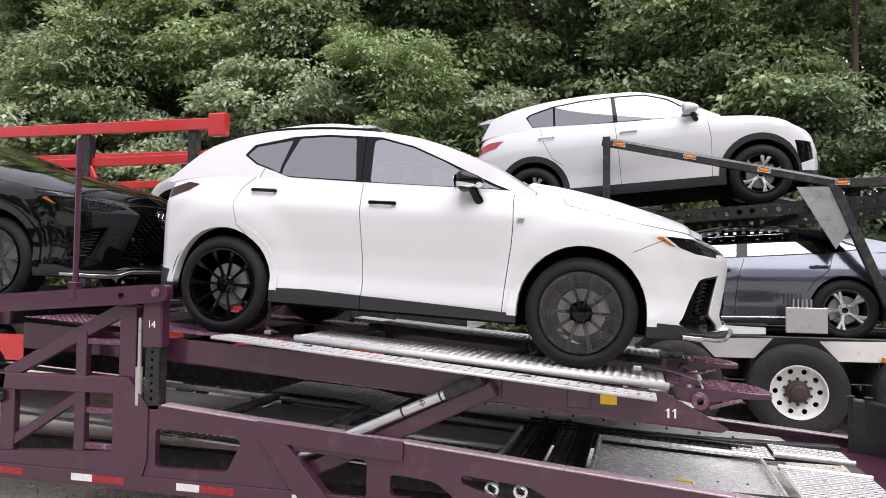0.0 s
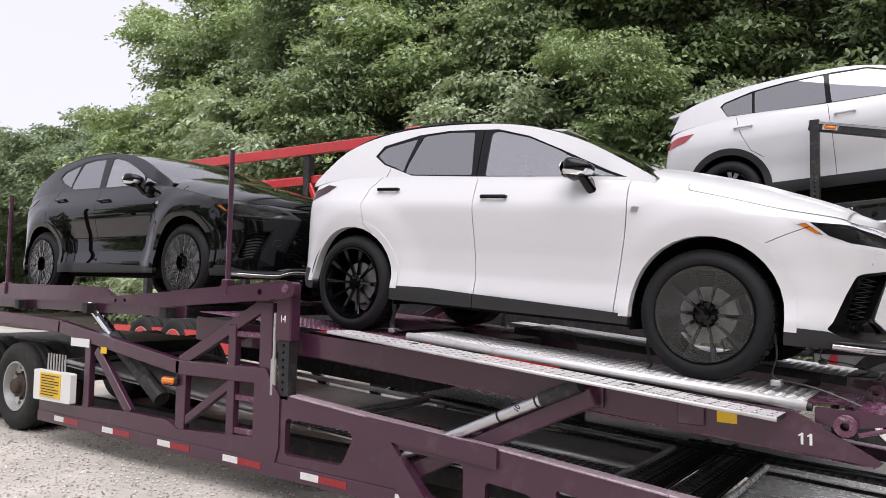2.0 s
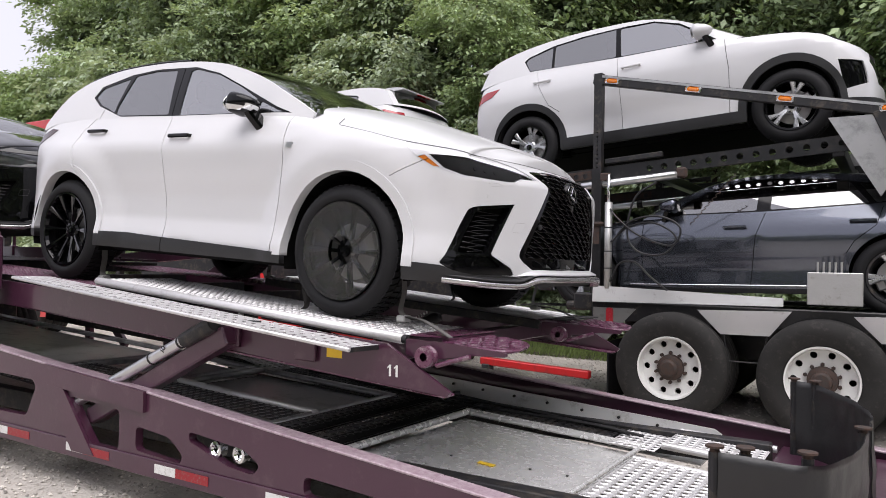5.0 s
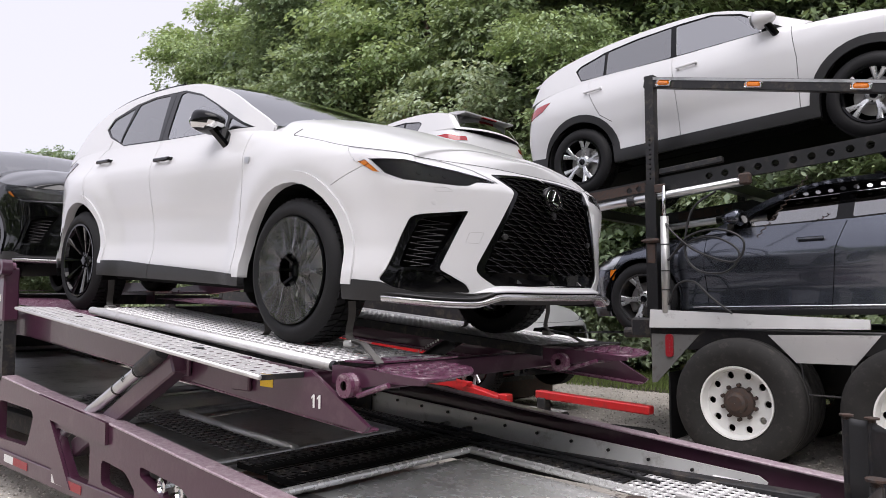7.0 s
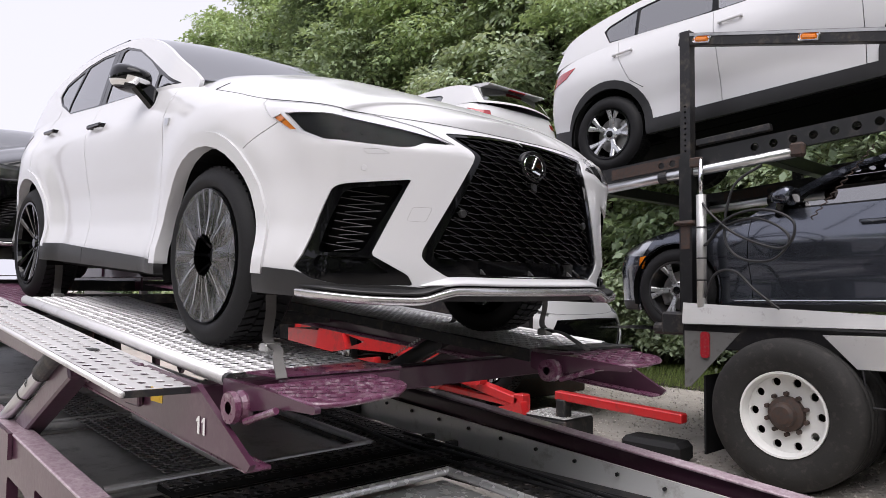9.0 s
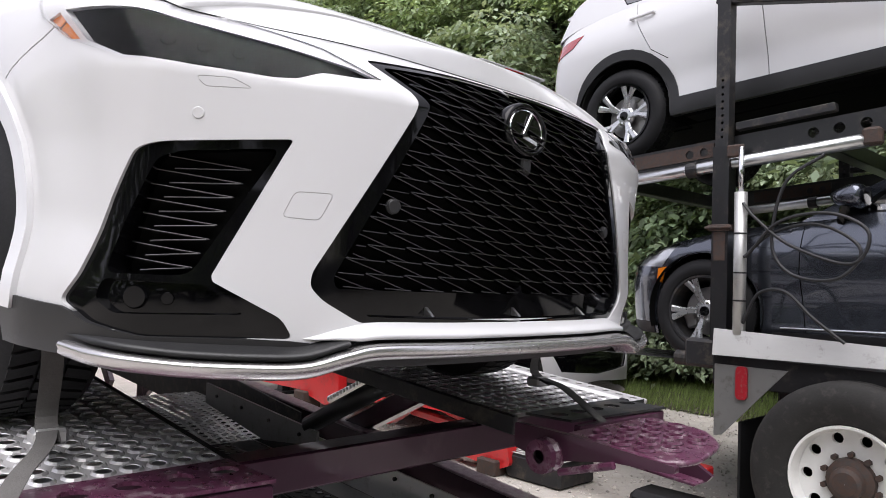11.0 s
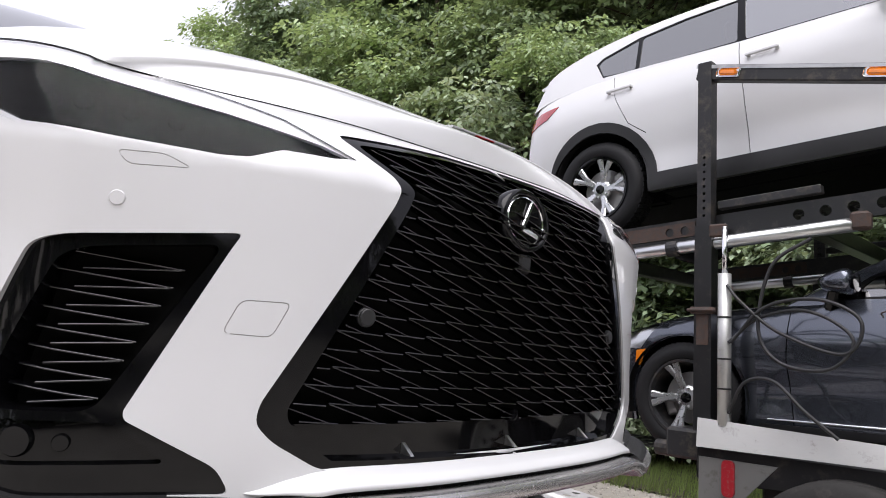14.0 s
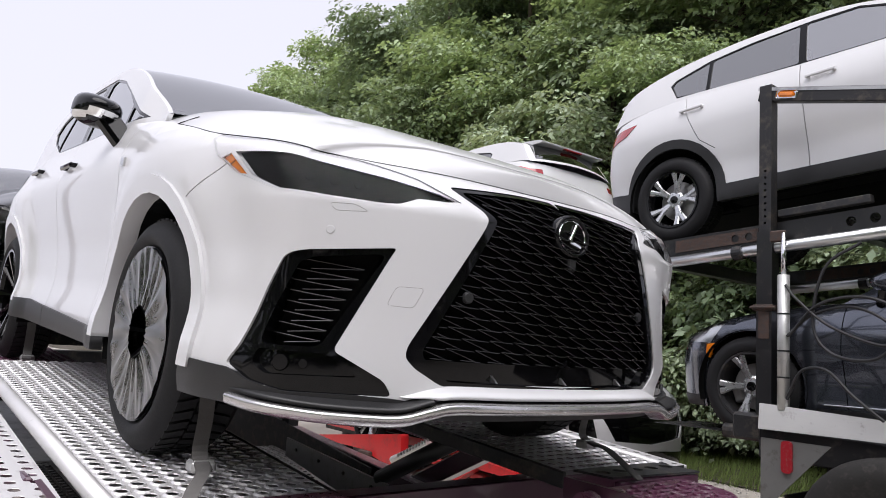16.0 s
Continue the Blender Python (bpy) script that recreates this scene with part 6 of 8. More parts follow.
for sgn in (-1, 1):
    def yy(d):
        return 5.825 + sgn * d

    def ff(d):
        return 5.825 - d + (0.0 if sgn < 0 else 1.57)
    # waffle runway
    bm = bmesh.new()
    tread(bm, -2.35, 0.18, min(yy(0.50), yy(1.07)), max(yy(0.50), yy(1.07)), ramp_top, 46, 10, 0.0185, 0.005, 10, 0.002)
    tagged(part("runway_tread", bm, alu, trailer, "pierced aluminium waffle runway"), kind="stuff")
    bm = bmesh.new()
    tread(bm, -4.7, -2.42, min(yy(0.50), yy(1.1)), max(yy(0.50), yy(1.1)), deck_z, 44, 12, 0.0165, 0.003, 8, 0.002)
    tagged(part("runway_tread", bm, purple_worn, trailer, "pierced worn purple runway"), kind="stuff")
    bm = bmesh.new()
    beam(bm, (-2.38, yy(0.49), ramp_top(-2.38) - 0.03), (0.2, yy(0.49), ramp_top(0.2) - 0.03), 0.02, 0.06, 0.003)
    part("runway_edge", bm, dark_steel, trailer)
    bm = bmesh.new()
    rod(bm, (-2.33, yy(1.095), ramp_top(-2.33) - 0.012), (0.2, yy(1.095), ramp_top(0.2) - 0.012), 0.026, 18)
    part("edge_tube", bm, alu, trailer, "round aluminium edge tube", smooth=True)
    bm = bmesh.new()
    rod(bm, (0.195, yy(1.095), ramp_top(0.195) - 0.012), (0.225, yy(1.095), ramp_top(0.225) - 0.012), 0.021, 12)
    part("tube_plug", bm, dark_steel, trailer)
    # hinged outer plank
    bm = bmesh.new()
    tread(bm, -2.8, 0.12, min(yy(1.15), yy(1.405)), max(yy(1.15), yy(1.405)), lambda x: plank_z(x), 42, 4, 0.0175, 0.0, 12, 0.0012)
    for v in bm.verts:
        v.co.z += 0.02 * (abs(v.co.y - 5.825) - 1.15)
    tagged(part("plank_tread", bm, alu, trailer, "pale aluminium side plank with round holes"), kind="stuff")
    bm = bmesh.new()
    rod(bm, (-2.8, yy(1.41), plank_z(-2.8) - 0.006), (0.12, yy(1.41), plank_z(0.12) - 0.006), 0.011, 12)
    part("plank_edge", bm, alu, trailer, smooth=True)
    bm = bmesh.new()
    beam(bm, (0.115, yy(1.15), plank_z(0.12) - 0.013), (0.115, yy(1.41), plank_z(0.12) - 0.008), 0.008, 0.022, 0.002)
    part("plank_lip", bm, dark_steel, trailer)
    for x in (-2.2, -0.7):
        bm = bmesh.new()
        block(bm, (x - 0.07, yy(1.25) - 0.02, plank_z(x) - 0.01), (x + 0.07, yy(1.25) + 0.02, plank_z(x) + 0.003), 0.004)
        part("plank_latch", bm, dark_steel, trailer, "small dark latch plate on the plank")
    # side girder with pointed end
    bm = bmesh.new()
    plate(bm, [(-4.6, deck_z(-4.6) - 0.03), (0.16, 1.06), (0.53, 0.862), (0.51, 0.84), (0.40, 0.843), (-0.9, 0.945), (-3.2, 1.09), (-4.6, 1.15)], yy(1.185), yy(1.165))
    part("girder", bm, purple, trailer, "purple girder with a pointed end")
    bm = bmesh.new()
    beam(bm, (-3.2, yy(1.14), 1.095), (0.5, yy(1.14), 0.838), 0.09, 0.012, 0.003)
    part("girder_flange", bm, purple_worn, trailer)
    for x in (-0.9, -0.34):
        bm = bmesh.new()
        block(bm, (x - 0.07, yy(1.2) - 0.012, deck_z(x) - 0.2), (x + 0.07, yy(1.2) + 0.012, deck_z(x) - 0.04), 0.006)
        part("bracket", bm, purple, trailer)
    # pierced flap at the end, with its hinge and cog
    bm = bmesh.new()
    out = round_poly([(x, ff(d)) for x, d in ((0.42, 0.66), (0.62, 0.66), (0.74, 0.80), (0.79, 1.03), (0.77, 1.12), (0.42, 1.12))], 0.05)
    holes = []
    for i in range(6):
        for j in range(6):
            hx, hy = 0.475 + 0.075 * i + (0.036 if j % 2 else 0), ff(0.705 + 0.075 * j)
            if all(inside(out, hx + 0.03 * a, hy + 0.03 * b) for a, b in ((1, 1), (-1, 1), (1, -1), (-1, -1))):
                holes.append(circle(hx, hy, 0.025, 10))
    plate(bm, out, 1.078, 1.073, holes, plane="xy")
    bmesh.ops.rotate(bm, verts=bm.verts, cent=(0.42, 0, 1.07), matrix=Matrix.Rotation(radians(2.0), 3, "Y"))
    part("flap", bm, purple_worn, trailer, "purple pierced steel flap")
    bm = bmesh.new()
    for ring in holes:
        cx, cy = sum(p[0] for p in ring) / len(ring), sum(p[1] for p in ring) / len(ring)
        lathe(bm, [(0.031, 0.0), (0.029, 0.006), (0.025, 0.007), (0.0235, 0.0)], 12, Matrix.Translation((cx, cy, 1.079 - 0.035 * (cx - 0.42))))
    tagged(part("hole_rims", bm, purple_worn, trailer, "worn raised rims of the holes"), kind="stuff")
    bm = bmesh.new()
    hose(bm, [(x, y, 1.07 - 0.035 * (x - 0.42)) for x, y in [out[k] for k in range(len(out))] + [out[0]]], 0.009, 6, 1)
    part("flap_rim", bm, purple_worn, trailer, "rolled rim of the flap", smooth=True)
    bm = bmesh.new()
    plate(bm, round_poly([(0.24, 1.085), (0.5, 1.078), (0.78, 1.056), (0.78, 1.036), (0.6, 1.03), (0.45, 1.005), (0.36, 0.985), (0.24, 1.01)], 0.01), ff(1.13), ff(1.11))
    part("flap_web", bm, purple, trailer)
    bm = bmesh.new()
    rod(bm, (0.43, ff(1.15), 0.972), (0.61, ff(1.15), 1.028), 0.011, 8)
    part("latch_bar", bm, purple_worn, trailer)
    bm = bmesh.new()
    lathe(bm, [(0.02, -0.03), (0.05, -0.03), (0.052, -0.012), (0.042, 0.0), (0.052, 0.012), (0.05, 0.03), (0.02, 0.03)], 14, Matrix.Translation((0.375, ff(1.15), 1.01)) @ Matrix.Rotation(radians(90), 4, "X"))
    part("ratchet_cog", bm, purple_worn, trailer)
    bm = bmesh.new()
    plate(bm, [(0.19, ff(0.5)), (0.40, ff(0.5)), (0.36, ff(1.0)), (0.19, ff(1.02))], ramp_top(0.28) + 0.012, ramp_top(0.28) + 0.004, [circle(0.275, ff(0.55 + 0.1 * k), 0.03, 12) for k in range(5)], plane="xy")
    part("end_plate", bm, purple_worn if sgn < 0 else dark_steel, trailer, "pierced end plate of the runway")
    bm = bmesh.new()
    block(bm, (0.365, ff(1.0), 0.98), (0.395, ff(0.5), ramp_top(0.3)), 0.004)
    part("end_web", bm, purple, trailer)
# cross members
for x, z, mat in ((0.0, 0.99, purple), (-2.5, 1.14, dark_steel), (-3.4, 1.19, dark_steel), (-4.3, 1.25, dark_steel)):
    bm = bmesh.new()
    block(bm, (x - 0.05, 4.68, z - 0.05), (x + 0.05, 6.97, z + 0.05), 0.006)
    part("cross_member", bm, mat, trailer)
bm = bmesh.new()
beam(bm, (-1.5, 5.45, 1.08), (-0.1, 5.5, 0.96), 0.06, 0.06, 0.006)
part("floor_brace", bm, dark_steel, trailer)
# upper deck at the back, under the second car
for y0, y1 in ((4.6, 5.35), (6.3, 7.05)):
    bm = bmesh.new()
    tread(bm, -9.4, -4.72, y0, y1, lambda x: 1.455, 60, 10, 0.02, 0.003)
    tagged(part("runway_tread", bm, purple_worn, trailer, "pierced purple rear runway"), kind="stuff")
    bm = bmesh.new()
    plate(bm, [(-9.4, 1.45), (-4.7, 1.45), (-4.7, 1.33), (-9.4, 1.33)], y0, y0 + 0.02)
    part("girder", bm, purple, trailer)
for x in (-9.0, -7.6, -6.2, -4.9):
    bm = bmesh.new()
    block(bm, (x - 0.05, 4.5, 1.32), (x + 0.05, 7.05, 1.42), 0.006)
    part("cross_member", bm, dark_steel, trailer)
# added dark sheet under the deck, screening the bright yard beyond the far side
bm = bmesh.new()
plate(bm, [(-6.9, 0.68), (-2.0, 0.42), (-2.0, 0.70), (-3.2, 0.84), (-6.9, 1.2)], 6.955, 6.945)
part("inner_side_plate", bm, dark_steel, trailer, "dark steel plate inside the far side")
# grey channel and dark ram with a chain under the middle of the deck
bm = bmesh.new()
plate(bm, [(-2.5, 0.84), (-1.3, 0.75), (-1.3, 0.68), (-1.8, 0.62), (-2.5, 0.72)], 6.60, 6.585)
channel = part("side_channel", bm, grey_plate, trailer, "grey bolted steel channel")
for x in (-2.35, -2.05, -1.75, -1.45):
    bm = bmesh.new()
    rod(bm, (x, 6.585, 0.79 - 0.075 * (x + 2.5)), (x, 6.575, 0.79 - 0.075 * (x + 2.5)), 0.01, 6)
    part("bolt", bm, dark_steel, channel)
bm = bmesh.new()
rod(bm, (-1.42, 6.62, 0.76), (-0.80, 6.62, 1.05), 0.045, 16)
part("deck_ram", bm, black_plastic, trailer, "black deck ram", smooth=True)
bm = bmesh.new()
for k in range(14):
    t = k / 13
    block(bm, (-1.20 + 0.32 * t - 0.007, 6.57, 0.925 + 0.15 * t - 0.009), (-1.20 + 0.32 * t + 0.007, 6.578, 0.925 + 0.15 * t + 0.009), 0.002)
tagged(part("chain", bm, galvanised, trailer, "bright chain beside the ram"), kind="stuff")
# ram that lifts the deck, with its number
for y in (4.53, 7.02):
    bm = bmesh.new()
    rod(bm, (-2.25, y, 0.50), (-1.15, y, 1.0), 0.034, 18)
    part("ram_tube", bm, satin_silver, trailer, "polished steel ram tube")
    bm = bmesh.new()
    rod(bm, (-1.17, y, 0.99), (-0.93, y, 1.10), 0.045, 18)
    part("ram_head", bm, dark_steel, trailer)
    for t in (0.2, 0.26, 0.72, 0.95):
        bm = bmesh.new()
        p = Vector((-2.25, y, 0.5)).lerp(Vector((-1.15, y, 1.0)), t)
        rod(bm, p, p + Vector((0.011, 0, 0.005)), 0.037, 18)
        part("ram_ring", bm, dark_steel, trailer)
    bm = bmesh.new()
    beam(bm, (-2.1, y + 0.06, 0.44), (-0.86, y + 0.06, 1.04), 0.1, 0.11, 0.01)
    part("lift_arm", bm, purple, trailer)
lettering(trailer, "10", 0.05, Matrix.Translation((-1.315, 4.4945, 0.928)) @ Matrix.Rotation(radians(-65), 4, "Y") @ Matrix.Rotation(radians(90), 4, "X"), ink)
for x in (0.192, 0.231):
    bm = bmesh.new()
    plate(bm, [(x - 0.006, 0.905), (x + 0.006, 0.905), (x + 0.006, 0.961), (x - 0.003, 0.961), (x - 0.016, 0.949), (x - 0.016, 0.942), (x - 0.006, 0.949)], 4.6375, 4.6355)
    part("number", bm, white_label, trailer, "painted digit one")

turn = Matrix(((0, -0.87, 0.48), (1, 0, 0), (0, 0.48, 0.87))).to_4x4()
lettering(white_suv, "60", 0.11, Matrix.Translation((2.215, -0.42, float(np.interp(2.2, rail_x, rail_z)) + 0.028)) @ turn, white_label, "chalk_number")

# ---- lower deck of the trailer ----
def slab(bm, x0, x1, y0, y1, up=0.0, thick=0.012, n=1):
    for k in range(n):
        a, b = x0 + (x1 - x0) * k / n, x0 + (x1 - x0) * (k + 1) / n
        q = [bm.verts.new((x, y, floor_z(x) + up + d)) for d in (0, -thick) for x, y in ((a, y0), (b, y0), (b, y1), (a, y1))]
        bm.faces.new(q[:4])
        bm.faces.new(q[7:3:-1])
        for i in range(4):
            j = (i + 1) % 4
            bm.faces.new((q[i], q[i + 4], q[j + 4], q[j]))


# front pan in a paler metal for the sky it mirrors, rear pans darker
for x0, x1, mat in ((-6.9, -3.3, alu_dull), (-3.26, -2.36, alu_dull), (-2.30, -0.93, alu_dull), (-0.31, 0.95, pan_metal_lit)):
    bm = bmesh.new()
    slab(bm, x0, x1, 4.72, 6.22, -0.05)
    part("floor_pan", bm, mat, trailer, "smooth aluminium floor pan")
    for y in (4.71, 6.24):
        bm = bmesh.new()
        rod(bm, (x0, y, floor_z(x0) - 0.005), (x1, y, floor_z(x1) - 0.005), 0.024, 10)
        part("pan_edge", bm, mat, trailer)
    for x in (x0 + 0.02, x1 - 0.02):
        bm = bmesh.new()
        rod(bm, (x, 4.73, floor_z(x)), (x, 6.23, floor_z(x)), 0.022 if x < 0 else 0.014, 12)
        part("pan_edge", bm, mat, trailer)
bm = bmesh.new()
block(bm, (-0.05, -0.02, -0.048), (0.05, 0.02, -0.044), 0, Matrix.Translation((0.33, 5.37, floor_z(0.33))) @ Matrix.Rotation(0.055, 4, 'Y'))
part("floor_label", bm, yellow_label, trailer, "small yellow label")
for x in (0.1, 0.55, 0.75):
    bm = bmesh.new()
    rod(bm, (x, 5.35 + 0.2 * x, floor_z(x) - 0.052), (x, 5.35 + 0.2 * x, floor_z(x) - 0.042), 0.008, 8)
    part("drain_bolt", bm, dark_steel, trailer)
# pierced bridge of strips between the pans, with a folded lip
for k in range(2):
    x0, x1 = ((-0.90, -0.625), (-0.605, -0.335))[k]
    bm = bmesh.new()
    tread(bm, x0, x1, 4.95, 6.55, lambda x: floor_z(x) + 0.012, 4, 23, 0.019, 0.004)
    tagged(part("cross_tread", bm, dark_steel, trailer, "dark pierced steel bridge strip"), kind="stuff")
    bm = bmesh.new()
    beam(bm, ((x0 + x1) / 2, 4.95, floor_z(x0) - 0.01), ((x0 + x1) / 2, 6.55, floor_z(x0) - 0.01), x1 - x0 - 0.02, 0.03, 0.003)
    part("bridge_channel", bm, dark_void, trailer)
for x in (-0.78, -0.58):
    bm = bmesh.new()
    block(bm, (x - 0.02, 6.50, floor_z(x) + 0.012), (x + 0.02, 6.58, floor_z(x) + 0.05), 0.006)
    part("bridge_hook", bm, dark_steel, trailer)
bm = bmesh.new()
tread(bm, -3.3, 0.72, 6.28, 6.58, lambda x: floor_z(x) + 0.005, 62, 4, 0.017, 0.005)
tagged(part("side_tread", bm, dark_steel, trailer, "dark pierced steel side walkway"), kind="stuff")
bm = bmesh.new()
tread(bm, 0.74, 1.03, 6.15, 6.58, lambda x: floor_z(x) + 0.006, 6, 7, 0.017, 0.005)
tagged(part("side_tread", bm, alu, trailer, "pale pierced side walkway"), kind="stuff")
bm = bmesh.new()
tread(bm, -3.3, -0.93, 5.03, 5.31, lambda x: floor_z(x) + 0.012, 38, 5, 0.021, 0.005)
tagged(part("middle_tread", bm, dark_steel, trailer, "dark pierced steel middle walkway"), kind="stuff")
bm = bmesh.new()
rod(bm, (-2.3, 5.37, floor_z(-2.3) + 0.006), (-0.93, 5.37, floor_z(-0.93) + 0.006), 0.03, 14)
part("pan_edge", bm, galvanised, trailer, smooth=True)
bm = bmesh.new()
tread(bm, -3.3, -0.9, 4.56, 4.69, lambda x: floor_z(x) + 0.005, 40, 2, 0.017, 0.004)
tagged(part("side_tread", bm, dark_steel, trailer, "dark pierced steel side walkway"), kind="stuff")
bm = bmesh.new()
tread(bm, -3.3, -2.15, 6.2, 6.9, lambda x: floor_z(x) + 0.06 - 0.05 * step01(-2.6, -2.15, x), 22, 11, 0.018, 0.005)
tagged(part("raised_tread", bm, galvanised, trailer, "pierced steel ramp section"), kind="stuff")
for y0, y1, x0 in ((4.72, 5.85, 1.0), (6.28, 6.74, 1.04)):
    bm = bmesh.new()
    tread(bm, x0, 1.6, y0, y1, lambda x: floor_z(x) + 0.03, 10, round((y1 - y0) / 0.06), 0.018, 0.005)
    tagged(part("ramp_end", bm, alu, trailer, "bright pierced aluminium ramp end"), kind="stuff")
    for y in (y0, y1):
        bm = bmesh.new()
        rod(bm, (x0, y, floor_z(x0) + 0.02), (1.62, y, floor_z(1.62) + 0.02), 0.022, 12)
        part("ramp_tube", bm, alu, trailer)
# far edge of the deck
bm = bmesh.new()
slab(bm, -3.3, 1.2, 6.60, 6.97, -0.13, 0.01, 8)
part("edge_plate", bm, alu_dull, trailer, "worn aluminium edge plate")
# inner wall of the far side, riveted
bm = bmesh.new()
plate(bm, [(-3.3, floor_z(-3.3) - 0.13), (1.2, floor_z(1.2) - 0.13), (1.25, 0.345), (1.2, 0.375), (-3.3, 0.675)], 6.985, 6.975)
part("inner_wall", bm, wall_metal, trailer, "riveted aluminium inner wall")
for k in range(16):
    x = -3.1 + 0.28 * k
    bm = bmesh.new()
    rod(bm, (x, 6.97, 0.635 - 0.072 * (x + 3.1)), (x, 6.956, 0.635 - 0.072 * (x + 3.1)), 0.011, 6)
    part("bolt", bm, dark_steel, trailer)
for n, y in enumerate((6.34, 6.40, 6.45, 6.50)):
    bm = bmesh.new()
    hose(bm, [(x, y + 0.035 * math.sin(2.1 * x + n), floor_z(x) + 0.03 + 0.012 * math.sin(3.3 * x + 2 * n)) for x in np.linspace(-1.9 + 0.5 * n, 0.9 - 0.1 * n, 14)], 0.011, 6, 5)
    part("hose", bm, black_plastic, trailer, "black rubber hydraulic hose", smooth=True)
bm = bmesh.new()
block(bm, (1.62, 4.6, 0.24), (2.5, 6.95, 0.33), 0.01)
part("end_frame", bm, purple, trailer)
for x in (-0.86, -0.68):
    bm = bmesh.new()
    lathe(bm, [(0.02, -0.03), (0.045, -0.03), (0.045, 0.02), (0.03, 0.024), (0.02, 0.01)], 16, Matrix.Translation((x, 4.52, 0.425)) @ Matrix.Rotation(radians(90), 4, "X"))
    part("tie_roller", bm, chrome, trailer)
bm = bmesh.new()
block(bm, (-6.9, 4.9, 0.25), (1.6, 5.0, 0.40), 0.006)
block(bm, (-6.9, 6.6, 0.25), (1.6, 6.7, 0.40), 0.006)
part("chassis_beam", bm, dark_steel, trailer)
# black vinyl over the end of the trailer
cover = thing("vinyl_cover", (2.0, 5.6, 0.25), "black wrinkled vinyl sheets stretched round the trailer end", "cover")
for points in ([(1.70, 4.60), (1.80, 4.64), (2.0, 4.70), (2.10, 4.95), (2.15, 5.32)], [(1.725, 6.74), (1.85, 6.68), (2.05, 6.35), (2.14, 5.9), (2.16, 5.5)]):
    bm = bmesh.new()
    path = smooth_path(points, 40)
    grid = []
    for k, (x, y) in enumerate(path):
        dx, dy = path[min(k + 1, 39)] - path[max(k - 1, 0)]
        size = math.hypot(dx, dy)
        row = []
        for i in range(15):
            z = 0.53 * i / 14
            w = 0.022 * noise.noise(Vector((4 * x + 1.5 * z, 4 * y, 5 * z))) + 0.008 * noise.noise(Vector((12 * x, 12 * y - 4 * z, 9 * z)))
            sag = 0.03 * math.sin(math.pi * k / 39) * i / 14
            row.append((x - 2.0 + w * dy / size, y - 5.6 - w * dx / size, z - sag))
        grid.append(row)
    made = [[[bm.verts.new((p[0] + o, p[1] + o, p[2])) for p in row] for row in grid] for o in (0.0, 0.004)]
    for side in made:
        for r0, r1 in zip(side, side[1:]):
            for i in range(14):
                bm.faces.new((r0[i], r1[i], r1[i + 1], r0[i + 1]))
    for r0, r1, q0, q1 in zip(made[0], made[0][1:], made[1], made[1][1:]):
        bm.faces.new((r0[14], r1[14], q1[14], q0[14]))
    part("vinyl_sheet", bm, vinyl, cover, smooth=True)
for x, y in ((1.70, 4.62), (1.80, 4.66), (2.0, 4.72), (2.15, 5.34), (1.73, 6.74), (1.85, 6.70)):
    bm = bmesh.new()
    rod(bm, (x - 2.0 - 0.02, y - 5.6 + 0.02, 0.0), (x - 2.0 - 0.02, y - 5.6 + 0.02, 0.52), 0.022, 10)
    post = part("post", bm, dark_steel, cover)
    bm = bmesh.new()
    lathe(bm, [(0.018, 0.50), (0.018, 0.535), (0.034, 0.537), (0.034, 0.545), (0.012, 0.549), (0.001, 0.549)], 14, Matrix.Translation((x - 2.02, y - 5.58, 0)))
    part("cap_disc", bm, rusty, post)

# straps and chocks at the wheels of the white car
def strap(points, w):
    bm = bmesh.new()
    path = smooth_path(points, 24)
    rows = [[bm.verts.new(Vector(p) + Vector((0, s * w / 2, 0))) for s in (-1, 1)] for p in path]
    rows2 = [[bm.verts.new(Vector(p) + Vector((0.002, s * w / 2, 0.004))) for s in (-1, 1)] for p in path]
    for a, b in zip(rows, rows[1:]):
        bm.faces.new((a[0], a[1], b[1], b[0]))
    for a, b in zip(rows2, rows2[1:]):
        bm.faces.new((a[1], a[0], b[0], b[1]))
    return bm


for n, (x, y) in enumerate(((-0.35, 5.0), (-3.04, 5.0), (-0.35, 6.66), (-3.04, 6.66))):
    z = deck_z(x)
    tie = thing("wheel_strap", (x, y, z), "grey webbing strap tying a car wheel to the deck", "strap", "wheel straps")
    for sx in ((1,) if n % 2 else (1, -1)):
        part("webbing", strap([(sx * 0.35, 0, 0.30), (sx * 0.36, 0, 0.16), (sx * 0.34, 0, 0.05), (sx * 0.44, -0.02, 0.015)], 0.045), strap_cloth, tie)
        bm = bmesh.new()
        block(bm, (sx * 0.36 - 0.03, -0.035, 0.0), (sx * 0.36 + 0.03, 0.035, 0.035), 0.008)
        part("buckle", bm, galvanised, tie)
    if n in (0, 2):
        part("tail", strap([(0.36, 0, 0.03), (0.5, -0.05, 0.02), (0.62, -0.12, 0.0), (0.78, -0.2, -0.045)], 0.04), strap_cloth, tie)


# ---- the black car-hauling truck beside it ----
truck = thing("car_hauler_truck", (0, 0, 0), "black car hauling truck body with sloping gantry, standing on gravel", "truck")
TY = 8.9


def truck_part(name, mat, make, label="", smooth=False):
    bm = bmesh.new()
    make(bm)
    return part(name, bm, mat, truck, label, smooth)


